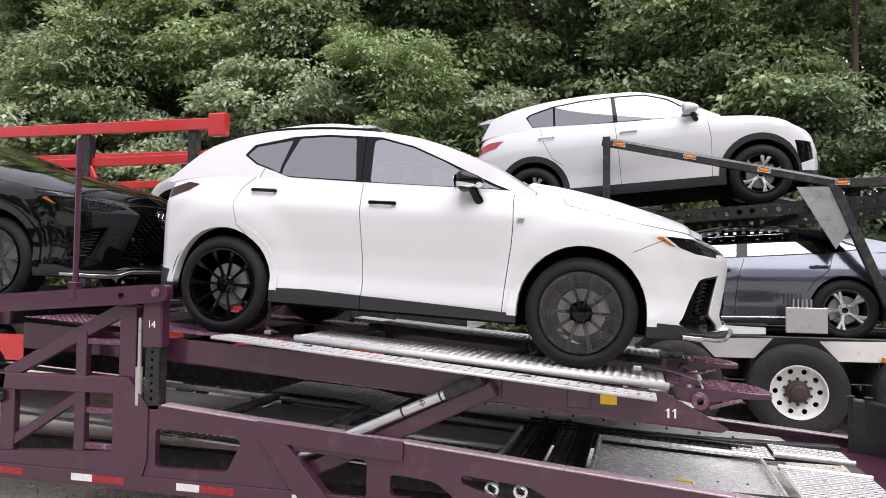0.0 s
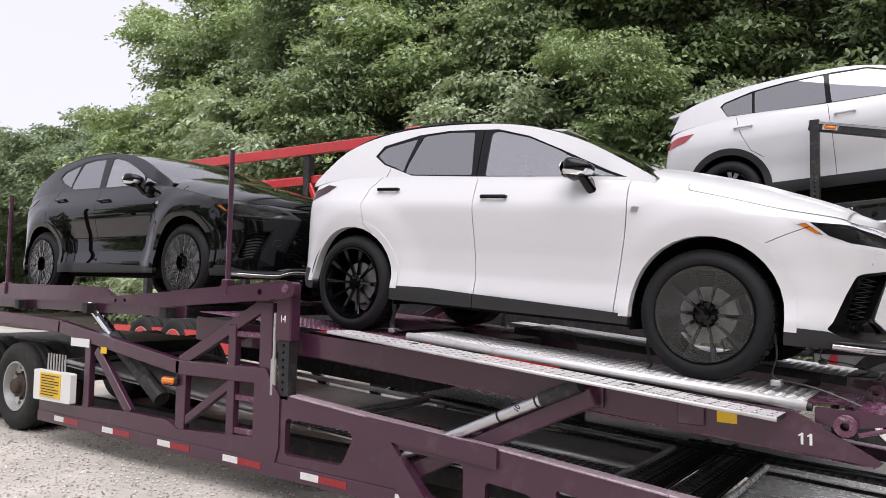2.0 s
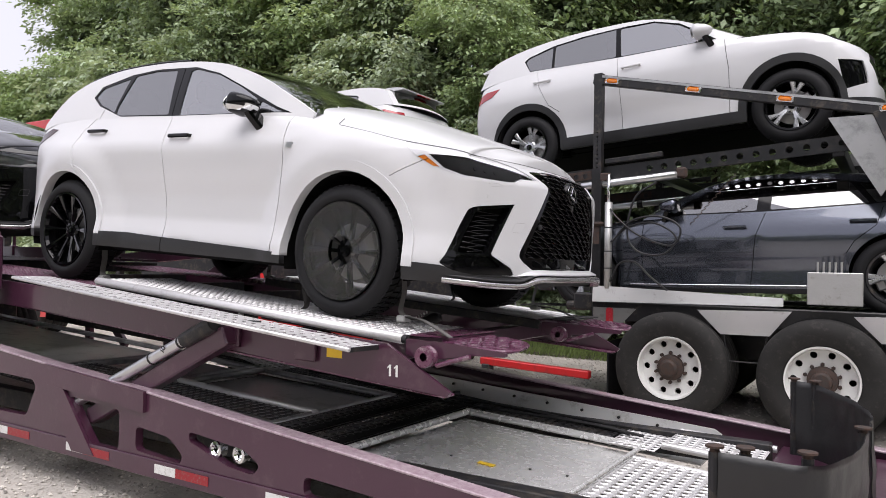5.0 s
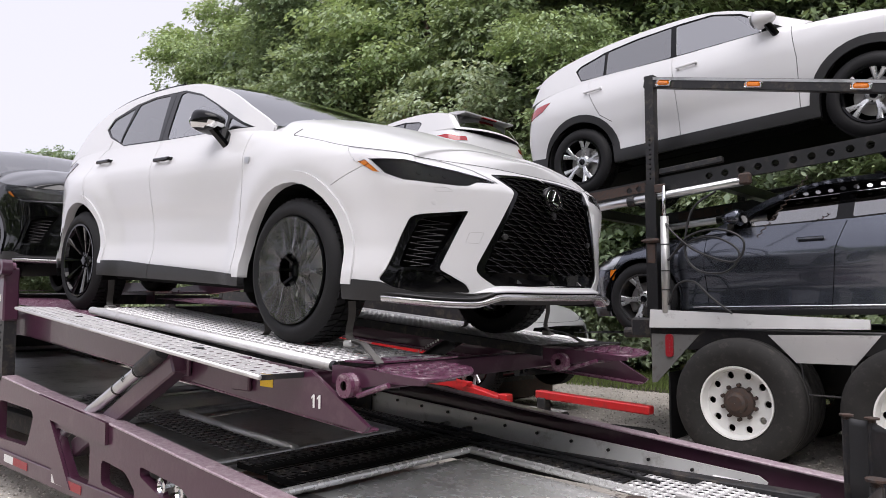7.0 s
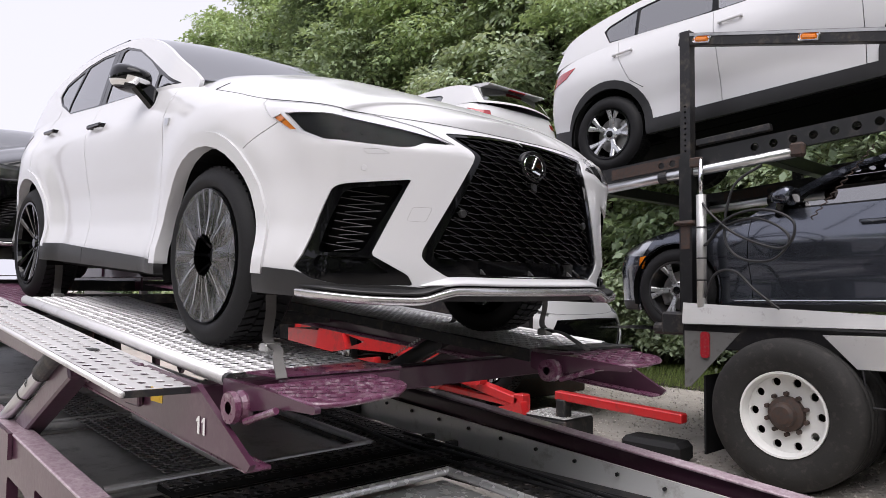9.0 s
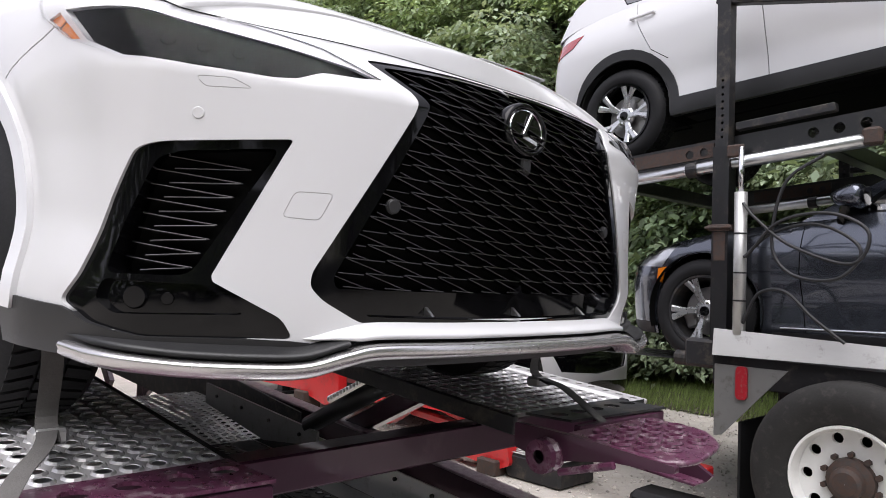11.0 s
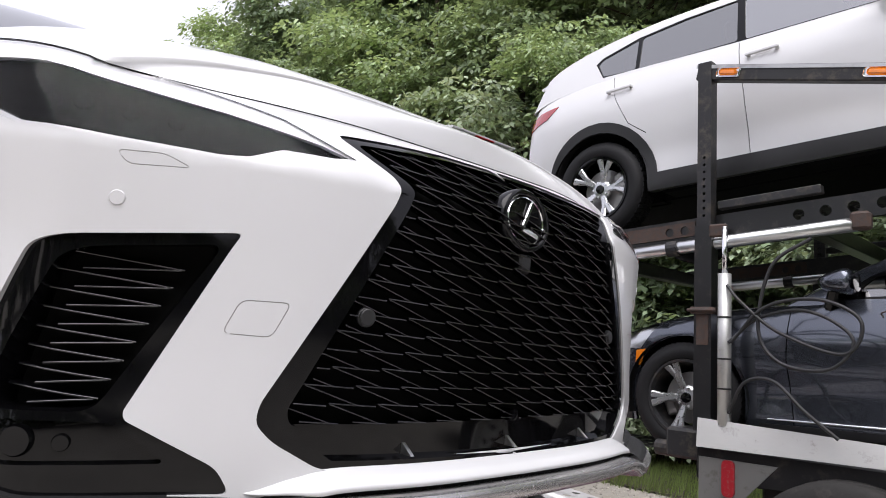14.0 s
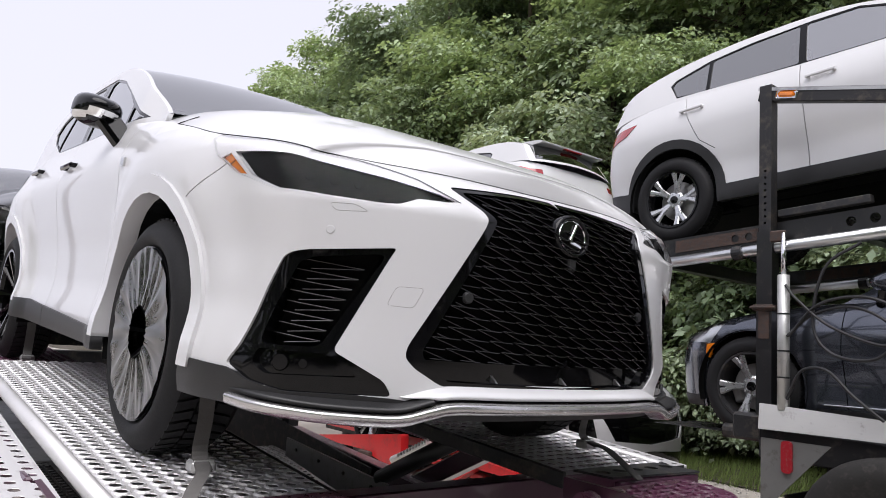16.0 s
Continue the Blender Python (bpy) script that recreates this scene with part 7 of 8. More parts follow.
for y in (TY + 0.045, TY + 2.3):
    truck_part("gantry_post", black_frame, lambda bm: plate(bm, [(-0.42, 1.2), (-0.315, 1.2), (-0.315, 2.42), (-0.42, 2.42)], y - 0.05, y + 0.05, [circle(-0.367, 1.72 + 0.035 * k, 0.009, 8) for k in range(5)]))
    truck_part("gantry_post_upper", dark_steel, lambda bm: plate(bm, [(-0.41, 2.41), (-0.325, 2.41), (-0.325, 3.45), (-0.41, 3.45)], y - 0.042, y + 0.042, [circle(-0.367, 2.48 + 0.045 * k, 0.009, 8) for k in range(9)]), "worn grey steel post with peg holes")
    truck_part("gantry_rail", dark_steel, lambda bm: beam(bm, (-0.42, y, 3.40), (2.17, y, 2.83), 0.07, 0.1, 0.006), "weathered grey steel rail")
    truck_part("gantry_rail", dark_steel, lambda bm: beam(bm, (2.13, y, 2.835), (4.6, y, 2.9), 0.07, 0.1, 0.006))
    truck_part("gantry_flange", alu_dull, lambda bm: beam(bm, (-0.42, y - 0.037, 3.435), (2.15, y - 0.037, 2.868), 0.006, 0.022, 0))
    truck_part("gantry_leg", dark_steel, lambda bm: beam(bm, (2.1, y, 2.83), (2.75, y, 1.2), 0.08, 0.1, 0.006))
    truck_part("gantry_gusset", alu_dull, lambda bm: plate(bm, [(1.72, 2.80), (2.12, 2.80), (2.28, 2.35), (2.12, 2.1)], y - 0.02, y - 0.005))
    truck_part("clamp", rusty, lambda bm: block(bm, (-0.44, y - 0.07, 1.885), (-0.295, y + 0.06, 1.925), 0.006), "rusty clamp")
    truck_part("clamp", rusty, lambda bm: block(bm, (-0.405, y - 0.0535, 1.70), (-0.33, y - 0.0505, 1.88), 0))
    truck_part("clamp_bolt", rusty, lambda bm: rod(bm, (-0.45, y - 0.075, 1.905), (-0.28, y - 0.075, 1.905), 0.01, 8))
    truck_part("bracket", rusty, lambda bm: block(bm, (-0.33, y - 0.06, 2.34), (-0.22, y - 0.035, 2.42), 0.01))
    truck_part("cylinder", galvanised, lambda bm: rod(bm, (-0.235, y - 0.05, 1.25), (-0.235, y - 0.05, 2.12), 0.038, 16), "pale hydraulic cylinder", True)
    truck_part("piston", chrome, lambda bm: rod(bm, (-0.235, y - 0.05, 2.1), (-0.235, y - 0.05, 2.40), 0.017, 12), "", True)
    for z in (1.45, 1.62, 1.86):
        truck_part("cable_tie", black_plastic, lambda bm: rod(bm, (-0.235, y - 0.05, z), (-0.235, y - 0.05, z + 0.01), 0.041, 14))
for k in range(6):
    x = -0.22 + 0.80 * k
    z = 3.40 - (x + 0.42) * 0.22 if x < 2.1 else 2.845
    bm = bmesh.new()
    block(bm, (-0.075, -0.012, -0.028), (0.075, 0.0, 0.028), 0.012, Matrix.Translation((x, TY + 0.01, z - 0.005)) @ Matrix.Rotation(0.2 if x < 2.1 else 0, 4, "Y"))
    lamp = part("lamp_base", bm, chrome, truck)
    bm = bmesh.new()
    block(bm, (-0.055, -0.026, -0.02), (0.055, -0.01, 0.02), 0.012, Matrix.Translation((x, TY + 0.01, z - 0.005)) @ Matrix.Rotation(0.2 if x < 2.1 else 0, 4, "Y"))
    part("marker_lamp", bm, lamp_amber, truck, "amber marker lamp")


def ramp_z(x):
    return 2.44 + 0.0745 * (x + 1.284)


for y0 in (TY + 0.02, TY + 2.15):
    outline = [(-1.5, ramp_z(-1.5) - 0.02), (4.6, ramp_z(4.6) - 0.02), (4.6, ramp_z(4.6) - 0.17), (-1.5, ramp_z(-1.5) - 0.15)]
    truck_part("ramp_rail", black_frame, lambda bm: plate(bm, outline, y0 + 0.06, y0 + 0.10, [circle(x, ramp_z(x) - 0.09, 0.032, 10) for x in np.arange(0.15, 4.5, 0.14)]), "black steel ramp rail with round holes")
    truck_part("rust_patch_plate", rusty, lambda bm: plate(bm, [(-1.1, ramp_z(-1.1) - 0.04), (-0.45, ramp_z(-0.45) - 0.04), (-0.45, ramp_z(-0.45) - 0.13), (-1.1, ramp_z(-1.1) - 0.13)], y0 + 0.052, y0 + 0.058, [circle(-0.62, ramp_z(-0.62) - 0.09, 0.028, 10), circle(-0.52, ramp_z(-0.52) - 0.09, 0.028, 10)]), "rusty bolted plate")
    truck_part("ramp_lip", dark_steel, lambda bm: beam(bm, (-0.3, y0 + 0.05, ramp_z(-0.3) + 0.03), (0.28, y0 + 0.05, ramp_z(0.28) + 0.03), 0.06, 0.05, 0.005))
    bm = bmesh.new()
    tread(bm, -1.5, 4.5, y0 + 0.1, y0 + 0.62, lambda x: ramp_z(x) - 0.012, 60, 6, 0.025, 0.003)
    tagged(part("ramp_tread", bm, dark_steel, truck, "dark pierced steel ramp"), kind="stuff")
    truck_part("tilt_ram", satin_silver, lambda bm: rod(bm, (-1.3, y0 + 0.04, 2.24), (0.45, y0 + 0.04, 2.375), 0.04, 16), "silver hydraulic ram", True)
    truck_part("ram_band", dark_steel, lambda bm: rod(bm, (-0.62, y0 + 0.04, 2.29), (-0.55, y0 + 0.04, 2.297), 0.05, 16))
    truck_part("ram_eye", rusty, lambda bm: block(bm, (0.42, y0 + 0.0, 2.34), (0.52, y0 + 0.07, 2.44), 0.015))
for x in (-1.3, 0.2, 1.8, 3.4):
    truck_part("cross_member", black_frame, lambda bm: block(bm, (x - 0.05, TY + 0.1, ramp_z(x) - 0.2), (x + 0.05, TY + 2.2, ramp_z(x) - 0.1), 0.006))
# lower deck
truck_part("deck_trim", polished, lambda bm: (plate(bm, [(-0.38, 1.28), (1.385, 1.215), (1.385, 1.14), (-0.38, 1.115)], TY - 0.05, TY - 0.03), bmesh.ops.rotate(bm, verts=bm.verts, cent=(0, TY - 0.04, 1.12), matrix=Matrix.Rotation(radians(-7), 3, "X"))), "polished dented steel trim strip")
truck_part("deck_frame", black_frame, lambda bm: block(bm, (-0.40, TY - 0.005, 0.93), (5.5, TY + 0.12, 1.12), 0.01))
truck_part("deck_frame", black_frame, lambda bm: block(bm, (-0.40, TY + 2.2, 0.93), (5.5, TY + 2.33, 1.12), 0.01))
for y0 in (TY + 0.2, TY + 1.55):
    bm = bmesh.new()
    tread(bm, -1.35, 4.6, y0, y0 + 0.6, lambda x: 1.045 + 0.0125 * (x + 0.55), 60, 7, 0.025, 0.003)
    tagged(part("deck_tread", bm, dark_steel, truck, "dark pierced steel deck"), kind="stuff")
truck_part("chassis", black_frame, lambda bm: block(bm, (-0.3, TY + 0.75, 0.55), (5.5, TY + 1.6, 0.95), 0.02))
truck_part("corner_plate", grey_plate, lambda bm: plate(bm, [(-0.38, 1.06), (0.06, 1.06), (-0.33, 0.63), (-0.38, 0.62)], TY - 0.012, TY - 0.004), "grey corner plate")
truck_part("reflector", reflector_red, lambda bm: plate(bm, round_poly([(-0.24, 0.86), (-0.17, 0.86), (-0.17, 1.06), (-0.24, 1.06)], 0.03), TY - 0.03, TY - 0.012), "red oval tail reflector")
for y in (TY + 0.02, TY + 2.0):
    truck_part("mud_flap", rubber, lambda bm: plate(bm, [(y, 0.12), (y + 0.5, 0.12), (y + 0.5, 0.72), (y, 0.72)], -0.24, -0.225, plane="yz"))
for x0, x1 in ((0.85, 1.27), (2.13, 2.55)):
    truck_part("mudguard", polished, lambda bm: (plate(bm, [(x0 - 0.2, 1.08), (x1 + 0.185, 1.1), (x1, 0.868), (x0, 0.862)], TY - 0.045, TY - 0.033), bmesh.ops.rotate(bm, verts=bm.verts, cent=(0, TY - 0.04, 1.08), matrix=Matrix.Rotation(radians(9), 3, "X"))), "shiny metal mudguard plate")
    truck_part("step_frame", dark_steel, lambda bm: (rod(bm, (x0 + 0.03, TY, 0.87), (x0 + 0.06, TY, 0.62), 0.008, 8), rod(bm, (x0 + 0.06, TY, 0.62), (x1 - 0.06, TY, 0.62), 0.008, 8), rod(bm, (x1 - 0.06, TY, 0.62), (x1 - 0.02, TY, 0.87), 0.008, 8)))
truck_part("rack_box", galvanised, lambda bm: block(bm, (1.58, TY - 0.12, 1.17), (2.0, TY - 0.08, 1.45), 0.006), "galvanised rack with pins")
for k in range(5):
    truck_part("rack_pin", galvanised, lambda bm: rod(bm, (1.66 + 0.045 * k, TY - 0.1, 1.44), (1.66 + 0.045 * k, TY - 0.1, 1.54), 0.009, 8))
truck_part("side_lamp", lamp_amber, lambda bm: block(bm, (2.55, TY - 0.04, 0.86), (2.72, TY - 0.01, 0.94), 0.015))
for x in (0.42, 1.70, 2.98):
    truck_wheel(truck, Vector((x, 8.74, 0.525)), 0.525, -1, white_label)
    truck_wheel(truck, Vector((x, 11.15, 0.525)), 0.525, 1, white_label)
    truck_part("axle", black_frame, lambda bm: rod(bm, (x, 9.2, 0.525), (x, 10.7, 0.525), 0.07, 12))
for n, pts in enumerate((
        [(-0.21, 0, 2.05), (-0.12, -0.03, 1.95), (0.10, -0.06, 1.78), (0.42, -0.08, 1.68), (0.50, -0.08, 1.85), (0.30, -0.07, 1.96), (0.02, -0.05, 1.92), (-0.18, -0.02, 1.72)],
        [(-0.2, 0, 1.72), (-0.02, -0.03, 1.86), (0.24, -0.05, 1.90), (0.46, -0.07, 1.76), (0.35, -0.08, 1.60), (0.1, -0.06, 1.62), (-0.02, -0.04, 1.8), (0.05, -0.03, 2.15), (0.25, 0.0, 2.3)],
        [(-0.2, 0, 1.32), (-0.1, -0.03, 1.5), (0.06, -0.05, 1.52), (0.22, -0.07, 1.38), (0.38, -0.05, 1.25)])):
    truck_part("cable", black_plastic, lambda bm: hose(bm, [(x, TY - 0.03 + y, z) for x, y, z in pts], 0.010, 6, 8), "looped black hydraulic hose", True)
truck_part("spring_lead", rusty, lambda bm: hose(bm, [(0.55 + 0.42 * t + 0.012 * math.cos(80 * t), TY + 0.05 + 0.012 * math.sin(80 * t), 1.88 + 0.48 * t) for t in np.linspace(0, 1, 160)], 0.004, 5, 1), "coiled lead", True)
truck_part("coupling", dark_steel, lambda bm: (block(bm, (-0.62, TY + 0.05, 1.02), (-0.4, TY + 0.3, 1.2), 0.02), rod(bm, (-0.72, TY + 0.15, 1.06), (-0.55, TY + 0.15, 1.06), 0.05, 12)))

# ---- the red hauler behind ----
red = thing("red_car_hauler", (0, 0, 0), "red steel car hauler frame standing behind on gravel", "trailer")


def red_part(name, mat, make, label=""):
    bm = bmesh.new()
    make(bm)
    return part(name, bm, mat, red, label)


for y in (9.45, 12.0):
    red_part("top_rail", red_paint, lambda bm: beam(bm, (-14, y, 4.02), (-5.95, y, 3.97), 0.08, 0.17, 0.01), "bright red top rail")
    red_part("rail_end", red_paint, lambda bm: block(bm, (-6.15, y - 0.07, 3.78), (-5.85, y + 0.07, 4.12), 0.02))
    red_part("second_rail", red_paint, lambda bm: beam(bm, (-14, y + 0.1, 3.45), (-6.3, y + 0.1, 3.48), 0.07, 0.14, 0.01))
    for x in (-13, -10.6, -8.35, -6.45):
        red_part("post", dark_steel, lambda bm: block(bm, (x - 0.07, y + 0.0, 0.7), (x + 0.07, y + 0.14, 3.9), 0.008))
    red_part("brace", red_paint, lambda bm: beam(bm, (-8.3, y + 0.05, 3.4), (-7.9, y + 0.05, 2.7), 0.06, 0.09, 0.01))
    red_part("side_frame", red_paint, lambda bm: plate(bm, [(-14, 0.35), (-3.6, 0.35), (-3.6, 0.5), (-5.6, 0.75), (-14, 0.75)], y - 0.05, y + 0.03))
    red_part("deck_rail", red_paint, lambda bm: beam(bm, (-14, y + 0.15, 2.1), (-5.5, y + 0.15, 1.9), 0.1, 0.18, 0.01))
    red_part("upper_runway", dark_steel, lambda bm: beam(bm, (-8.2, y + (0.55 if y < 10 else -0.30), 2.107), (-2.9, y + (0.55 if y < 10 else -0.30), 2.664), 0.6, 0.07, 0.01))
    for x, z in ((-7.2, 2.2), (-4.4, 2.49)):
        red_part("runway_post", dark_steel, lambda bm: block(bm, (x - 0.06, y + 0.0, 0.6), (x + 0.06, y + 0.12, z), 0.008))
for x in (-12, -9, -6):
    red_part("cross_beam", dark_steel, lambda bm: block(bm, (x - 0.06, 9.45, 1.30), (x + 0.06, 12.0, 1.42), 0.006))
    red_part("lower_beam", dark_steel, lambda bm: block(bm, (x - 0.06, 9.45, 0.5), (x + 0.06, 12.0, 0.62), 0.006))
for x in (-13.0, -11.9):
    truck_wheel(red, Vector((x, 9.4, 0.475)), 0.475)
    truck_wheel(red, Vector((x, 12.1, 0.475)), 0.475, 1)
for x in (-6.5, -3.2):
    red_part("jack_leg", dark_steel, lambda bm: (block(bm, (x - 0.06, 9.55, 0.03), (x + 0.06, 9.67, 0.6), 0.006), block(bm, (x - 0.14, 9.48, 0.0), (x + 0.14, 9.74, 0.035), 0.004)))
# lowered ramps and lift frame at its end
# added dark plate in place of the shade along the low car's side
red_part("deck_side_beam", dark_steel, lambda bm: plate(bm, [(-8.0, 1.0), (-2.12, 0.98), (-2.12, 1.28), (-2.6, 1.48), (-8.0, 1.5)], 9.08, 9.14))
red_part("ramp_beam", red_paint, lambda bm: beam(bm, (-5.6, 9.0, 0.95), (-2.15, 9.0, 0.28), 0.12, 0.09, 0.01), "red lowered ramp beam")
red_part("ramp_beam", red_paint, lambda bm: beam(bm, (-5.6, 9.5, 1.0), (-3.2, 9.4, 0.5), 0.12, 0.13, 0.01))
red_part("end_beam", red_paint, lambda bm: beam(bm, (-1.75, 9.05, 0.39), (-0.45, 9.0, 0.35), 0.1, 0.08, 0.01), "red end beam")
red_part("lower_brace", red_paint, lambda bm: beam(bm, (-3.9, 9.0, 0.35), (-2.2, 9.0, 0.25), 0.08, 0.06, 0.008))
red_part("end_post", red_paint, lambda bm: block(bm, (-2.2, 8.94, 0.02), (-2.08, 9.06, 0.36), 0.01))
red_part("end_prop", dark_steel, lambda bm: block(bm, (-1.72, 8.98, 0.0), (-1.62, 9.1, 0.36), 0.01))
# added dark block for the shade beneath the pierced foot tread
red_part("foot_plate_body", dark_steel, lambda bm: block(bm, (-2.08, 8.9, 0.0), (-1.55, 9.35, 0.19), 0.02))
bm = bmesh.new()
tread(bm, -2.08, -1.55, 8.9, 9.35, lambda x: 0.20, 9, 8, 0.02, 0.004)
tagged(part("foot_tread", bm, galvanised, red, "pierced steel foot plate"), kind="stuff")
red_part("foot_block", rubber, lambda bm: block(bm, (-0.95, 8.84, 0.0), (-0.42, 9.12, 0.17), 0.04))
red_part("lift_fork", red_paint, lambda bm: plate(bm, [(-4.9, 0.62), (-4.2, 0.80), (-3.9, 1.02), (-3.72, 1.02), (-3.6, 0.85), (-3.2, 0.72), (-3.2, 0.62), (-3.8, 0.62)], 8.9, 9.0))
red_part("lift_fork", red_paint, lambda bm: plate(bm, [(-5.6, 0.5), (-5.35, 1.3), (-5.2, 1.3), (-4.9, 0.6)], 8.9, 9.0))
red_part("lift_screw", galvanised, lambda bm: rod(bm, (-3.7, 8.95, 0.7), (-3.2, 8.95, 0.95), 0.045, 12))
red_part("ramp_deck", dark_steel, lambda bm: plate(bm, [(-7.0, 9.55), (-3.3, 9.55), (-3.3, 11.9), (-7.0, 11.9)], 0.33, 0.27, plane="xy"))
for x in (-5.5, -3.5):
    red_part("ramp_support", rusty, lambda bm: block(bm, (x - 0.1, 9.6, 0.0), (x + 0.1, 11.8, 0.27), 0.02))
for outline in ([(-6.2, 0.30), (-5.0, 0.46), (-4.28, 0.56), (-4.27, 0.32), (-4.5, 0.20), (-5.0, 0.30), (-5.8, 0.29)], [(-3.9, 0.08), (-3.17, 0.49), (-2.99, 0.46), (-3.48, 0.18)], [(-3.3, 0.50), (-2.55, 0.46), (-2.6, 0.40), (-3.03, 0.40)], [(-2.75, 0.1), (-2.04, 0.31), (-2.0, 0.1), (-2.12, 0.05)]):
    red_part("lift_arm", red_paint, lambda bm: plate(bm, round_poly(outline, 0.03), 8.86, 8.96), "red steel lift arm")
red_part("lift_ram", galvanised, lambda bm: rod(bm, (-4.38, 8.84, 0.28), (-3.78, 8.84, 0.54), 0.04, 12))
for x in (-4.9, -3.2, -2.2):
    red_part("arm_foot", rusty, lambda bm: block(bm, (x - 0.1, 8.8, 0.0), (x + 0.1, 9.02, 0.12 if x > -4 else 0.3), 0.01))


# ---- woods behind ----
bark = material("bark", (0.09, 0.07, 0.05), 0.9, vary=0.35, scale=4, bump=0.02, bump_scale=25)


def leaf_material(name, color):
    m = material(name, color, 0.5, vary=0.25, scale=0.6, island=0.55)
    b = m.node_tree.nodes["Principled BSDF"]
    b.inputs["Specular IOR Level"].default_value = 0.5
    n, l = m.node_tree.nodes, m.node_tree.links
    thin = n.new("ShaderNodeBsdfTranslucent")
    thin.inputs["Color"].default_value = (color[0] * 1.6, color[1] * 1.5, color[2] * 1.0, 1)
    mix = n.new("ShaderNodeMixShader")
    mix.inputs[0].default_value = 0.3
    l.new(b.outputs[0], mix.inputs[1])
    l.new(thin.outputs[0], mix.inputs[2])
    l.new(mix.outputs[0], n["Material Output"].inputs["Surface"])
    return m


LEAVES = [leaf_material("leaf_bright", (0.285, 0.37, 0.195)), leaf_material("leaf_mid", (0.235, 0.305, 0.17)), leaf_material("leaf_grey", (0.33, 0.40, 0.275)), leaf_material("leaf_deep", (0.175, 0.235, 0.14))]


def leaves(rng, centres, out, size, per, spread, droop):
    """Sprays of folded leaves: per leaves round each centre, drooping away from the stem."""
    n = len(centres) * per
    c = np.repeat(centres, per, 0)
    o = np.repeat(out, per, 0)
    t = rng.uniform(0, 1, n)
    side = np.cross(o, (0, 0, 1.0))
    side /= np.linalg.norm(side, axis=1, keepdims=True) + 1e-9
    lat = rng.normal(0, 1, n)
    p = c + o * (spread * (t - 0.3))[:, None] + side * (spread * 0.42 * lat)[:, None] + rng.normal(0, 0.07 * spread, (n, 3))
    p[:, 2] -= droop * spread * t**2 + 0.1 * spread * np.abs(lat)
    d = o * 0.55 + side * (0.75 * np.sign(lat) * rng.uniform(0.3, 1, n))[:, None] + rng.normal(0, 0.35, (n, 3))
    d[:, 2] -= rng.uniform(0.15, 0.75, n)
    d /= np.linalg.norm(d, axis=1, keepdims=True)
    up = np.array((0, 0, 1.0)) + rng.normal(0, 0.4, (n, 3)) + 0.3 * o
    w = np.cross(d, up)
    w /= np.linalg.norm(w, axis=1, keepdims=True) + 1e-9
    nrm = np.cross(w, d)
    s = size * rng.uniform(0.6, 1.25, n)
    L, W = (d * s[:, None]), (w * (0.27 * s)[:, None])
    fold = nrm * (0.06 * s)[:, None]
    v = np.stack([p, p + 0.4 * L + W + fold, p + L - 0.1 * fold, p + 0.4 * L - W + fold], 1)
    return v.reshape(-1, 3)


def leaf_mesh(name, v, mat):
    n = len(v) // 4
    f = np.empty((n, 2, 3), int)
    k = 4 * np.arange(n)
    f[:, 0] = np.stack([k, k + 1, k + 2], 1)
    f[:, 1] = np.stack([k, k + 2, k + 3], 1)
    me = bpy.data.meshes.new(name)
    me.vertices.add(len(v))
    me.vertices.foreach_set("co", v.ravel())
    me.loops.add(n * 6)
    me.loops.foreach_set("vertex_index", f.ravel())
    me.polygons.add(2 * n)
    me.polygons.foreach_set("loop_start", 3 * np.arange(2 * n))
    me.update(calc_edges=True)
    me.materials.append(mat)
    return me


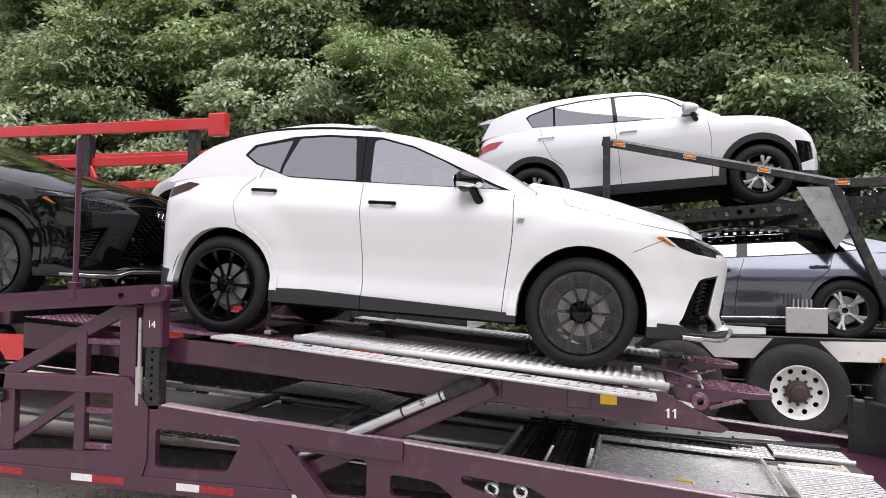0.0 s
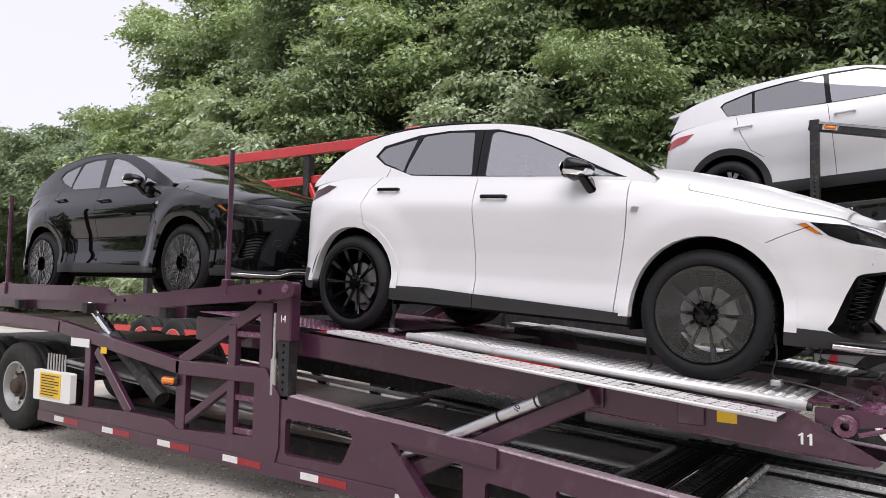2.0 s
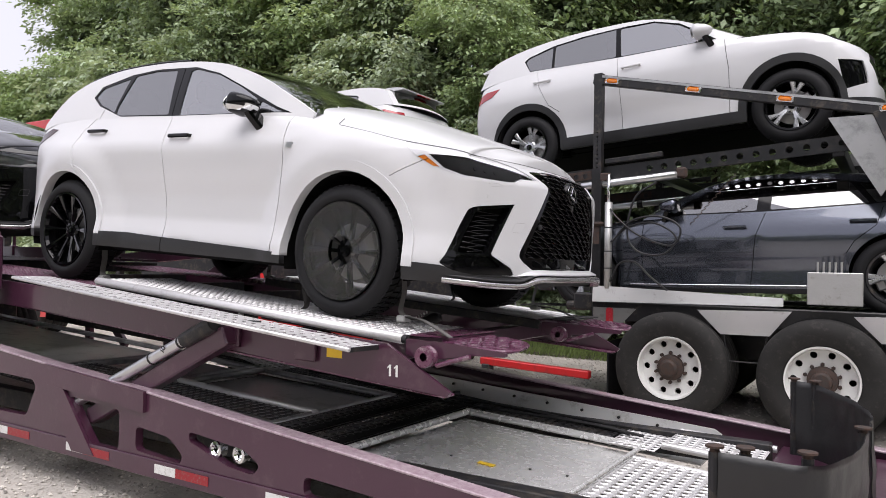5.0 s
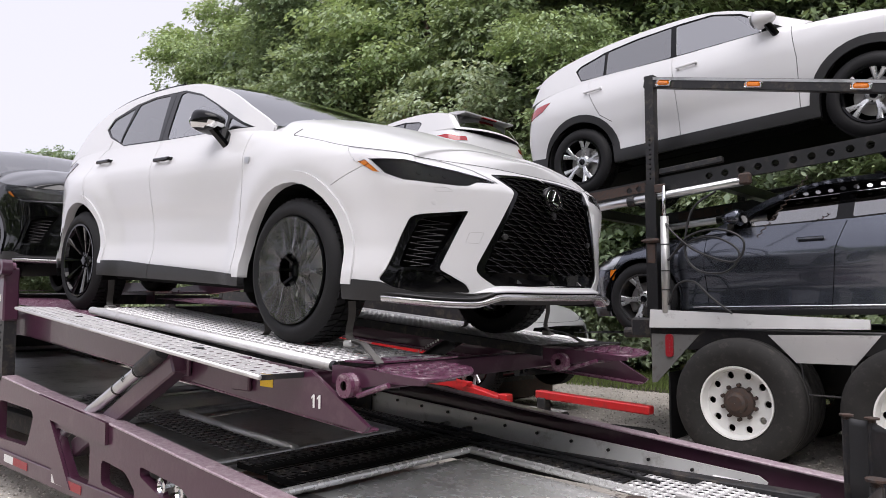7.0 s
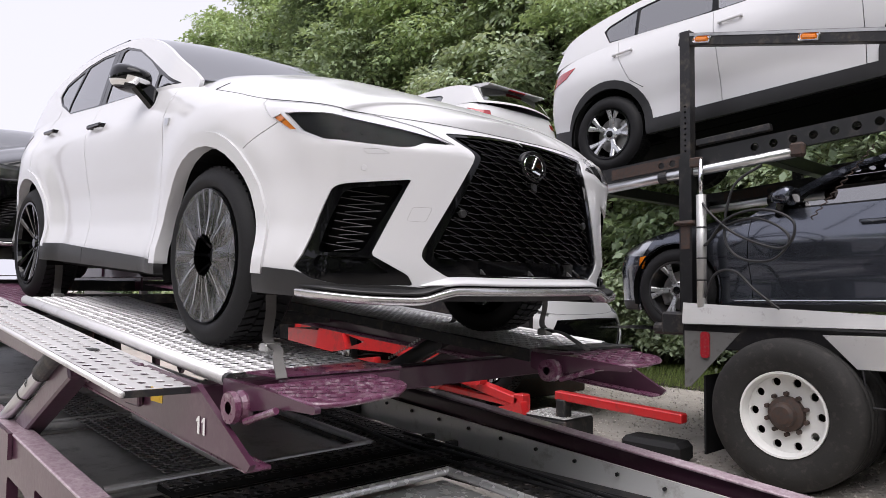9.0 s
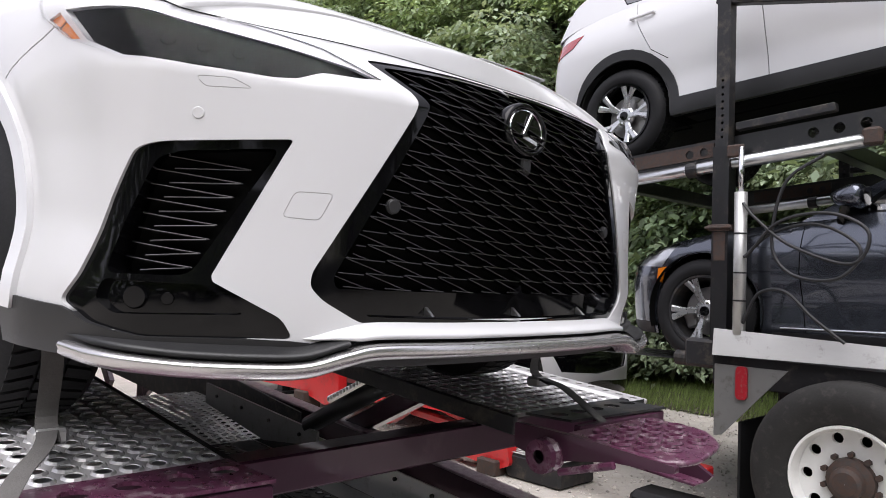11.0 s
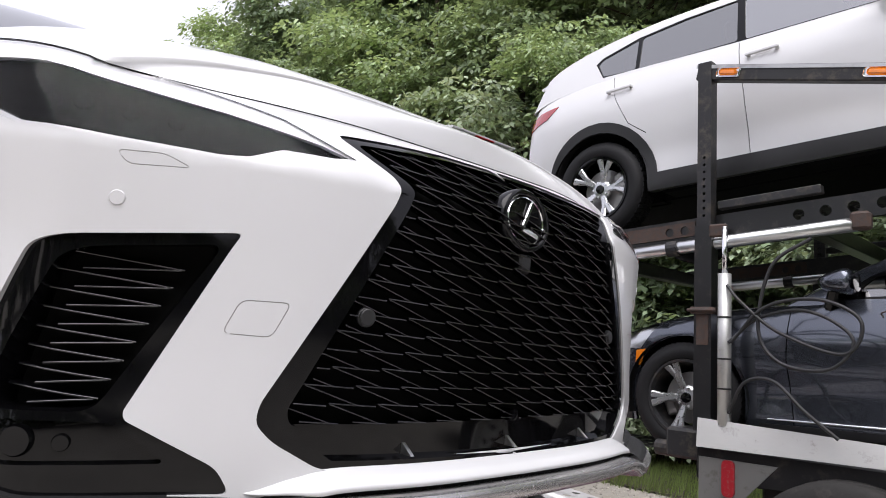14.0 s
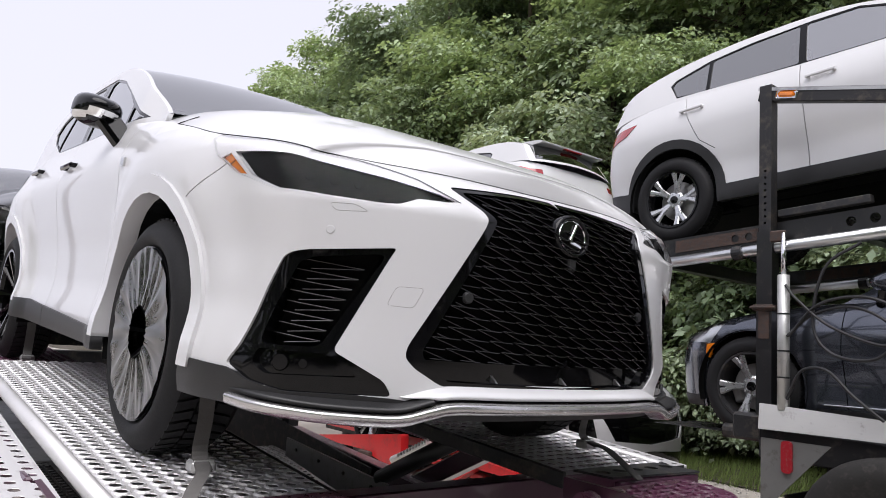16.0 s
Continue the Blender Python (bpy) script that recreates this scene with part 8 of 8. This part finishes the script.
def make_tree(seed, height, width, mat, size=0.13, sprays=900, per=26, low=0.08):
    """A leafy tree: tapered trunk, limbs, and a crown of drooping sprays with gaps."""
    rng = np.random.default_rng(seed)
    tree = thing("tree", (0, 0, 0), "tall leafy green broadleaf tree at the yard edge", "tree", "edge of the woods")
    bm = bmesh.new()
    lean = rng.normal(0, 0.02, 2)
    limbs = []
    last = None
    for i in range(9):
        t = i / 8
        z, r = height * 0.85 * t, 0.2 * (1 - 0.85 * t) * height / 12
        ring = [bm.verts.new((z * lean[0] + 0.15 * math.sin(3 * t + seed) + r * math.cos(a), z * lean[1] + r * math.sin(a), z)) for a in (2 * math.pi * k / 9 for k in range(9))]
        if last:
            for k in range(9):
                bm.faces.new((last[k], last[(k + 1) % 9], ring[(k + 1) % 9], ring[k]))
        last = ring
    blobs = []
    for i in range(24):
        z = height * (low + (0.97 - low) * ((i + rng.uniform(0, 1)) / 26))
        t = z / height
        reach = width * (0.45 + 0.75 * math.sin(math.pi * min(1, 0.18 + 0.8 * t)) ** 0.8) * rng.uniform(0.55, 1.05) * (1 if t < 0.8 else (1.05 - t) / 0.25)
        a = rng.uniform(0, 2 * math.pi)
        tip = np.array((reach * math.cos(a), reach * math.sin(a), z))
        root = np.array((0, 0, max(0.3, z - 0.5 * reach)))
        rod(bm, tuple(root), tuple(0.85 * tip + 0.15 * root), 0.035 * (1.3 - t), 6, 0.008)
        blobs.append((root, tip))
    trunk = part("trunk", bm, bark, tree)
    cs, os_ = [], []
    for root, tip in blobs:
        k = sprays // 26
        t = rng.uniform(0.35, 1.0, k) ** 0.7
        axis = tip - root
        ln = np.linalg.norm(axis)
        c = root + axis * t[:, None] + rng.normal(0, 1, (k, 3)) * (0.27 * width * (1.25 - 0.6 * t))[:, None] * (1, 1, 0.36)
        o = c - np.array((0, 0, 1.0)) * c[:, 2:3] * 1.0
        o = o / (np.linalg.norm(o, axis=1, keepdims=True) + 1e-6) + 0.5 * axis / ln + rng.normal(0, 0.3, (k, 3))
        o[:, 2] *= 0.3
        o /= np.linalg.norm(o, axis=1, keepdims=True)
        cs.append(c)
        os_.append(o)
    cs, os_ = np.concatenate(cs), np.concatenate(os_)
    cs[:, 2] = np.maximum(cs[:, 2], 0.4)
    me = leaf_mesh("crown", leaves(rng, cs, os_, size, per, 0.55, 0.5), mat)
    crown = new("crown", me)
    crown.parent = tree
    return tree


kinds = [make_tree(1, 13.5, 2.9, LEAVES[0], 0.17, 1900, 36, 0.05), make_tree(2, 12.0, 2.8, LEAVES[1], 0.17, 1900, 36, 0.05), make_tree(3, 9.0, 2.5, LEAVES[2], 0.18, 1700, 34, 0.02), make_tree(4, 14.5, 3.0, LEAVES[3], 0.17, 2000, 36, 0.05)]
rng = np.random.default_rng(11)
spots = []
for k in range(11):
    spots.append((-19.5 + 2.75 * k + rng.uniform(-0.5, 0.5), 17.4 + rng.uniform(-0.5, 0.7), (0, 1, 3, 0, 1, 0, 3, 1, 0, 3, 1)[k], rng.uniform(0.9, 1.12)))
for k in range(10):
    spots.append((-15.5 + 2.45 * k + rng.uniform(-0.4, 0.4), 15.4 + rng.uniform(-0.3, 0.5), (2, 1, 2, 2, 0, 2, 2, 1, 3, 2)[k], rng.uniform(0.62, 0.85)))
for k in range(9):
    spots.append((-21 + 3.6 * k + rng.uniform(-0.8, 0.8), 21.5 + rng.uniform(-1, 1), (3, 0, 1, 3)[k % 4], rng.uniform(1.1, 1.3)))
spots += [(-22.2, 17.6, 1, 0.95), (-24.8, 18.2, 0, 1.05), (-27.6, 19.5, 1, 0.95), (-26.5, 22.5, 3, 0.9), (-18.3, 15.2, 2, 0.8), (-23.0, 21.0, 3, 0.95)]
first = {}
for x, y, kind, size in spots:
    m = Matrix.Translation((x, y, 0.05 if y < 18 else 0.3)) @ Matrix.Rotation(rng.uniform(0, 6.28), 4, "Z")
    if kind not in first:
        first[kind] = kinds[kind]
        kinds[kind].matrix_basis = m
    else:
        t = copy_thing(kinds[kind], m)
        t.scale = (size, size, size)
# unseen row behind the viewpoint, mirrored dark in windows and paint
for k in range(24):
    t = copy_thing(kinds[(0, 1, 3)[k % 3]], Matrix.Translation((-62 + 4.6 * k, -29 - 2 * math.sin(2.3 * k) - 5 * (k % 2), 0)) @ Matrix.Rotation(1.7 * k, 4, "Z"))
    t.scale = (1.15, 1.15, 1.1 + 0.15 * math.sin(3 * k))
# unseen row ahead of the cars, added to darken what gloss black reflects
for k in range(14):
    t = copy_thing(kinds[(1, 3, 0)[k % 3]], Matrix.Translation((18.5 + 1.5 * math.sin(3.1 * k) + 3 * (k % 2), -34 + 3.6 * k, 0)) @ Matrix.Rotation(2.1 * k, 4, "Z"))
    t.scale = (1.15, 1.15, 1.05 + 0.15 * math.sin(4 * k))
far = [make_tree(21, 10, 2.6, LEAVES[3], 0.2, 1200, 30)]
for n, (x, y, s) in enumerate(((-31.5, 24, 1.1), (-36, 27, 1.15), (-42, 34, 1.3), (-30, 31, 0.85), (-48, 30, 0.8), (-26, 27, 0.9), (-55, 40, 1.1), (20, 40, 1.4), (12, 24, 1.3), (-33, 18.6, 1.0), (-36.5, 19.2, 1.1), (-40.5, 19.0, 1.05), (-45, 21, 1.2), (-39, 22.5, 1.25), (-50, 22, 1.2))):
    m = Matrix.Translation((x, y, 0)) @ Matrix.Rotation(n * 1.3, 4, "Z")
    t = far[0] if not n else copy_thing(far[0], m)
    t.matrix_basis = m
    t.scale = (s, s, s)
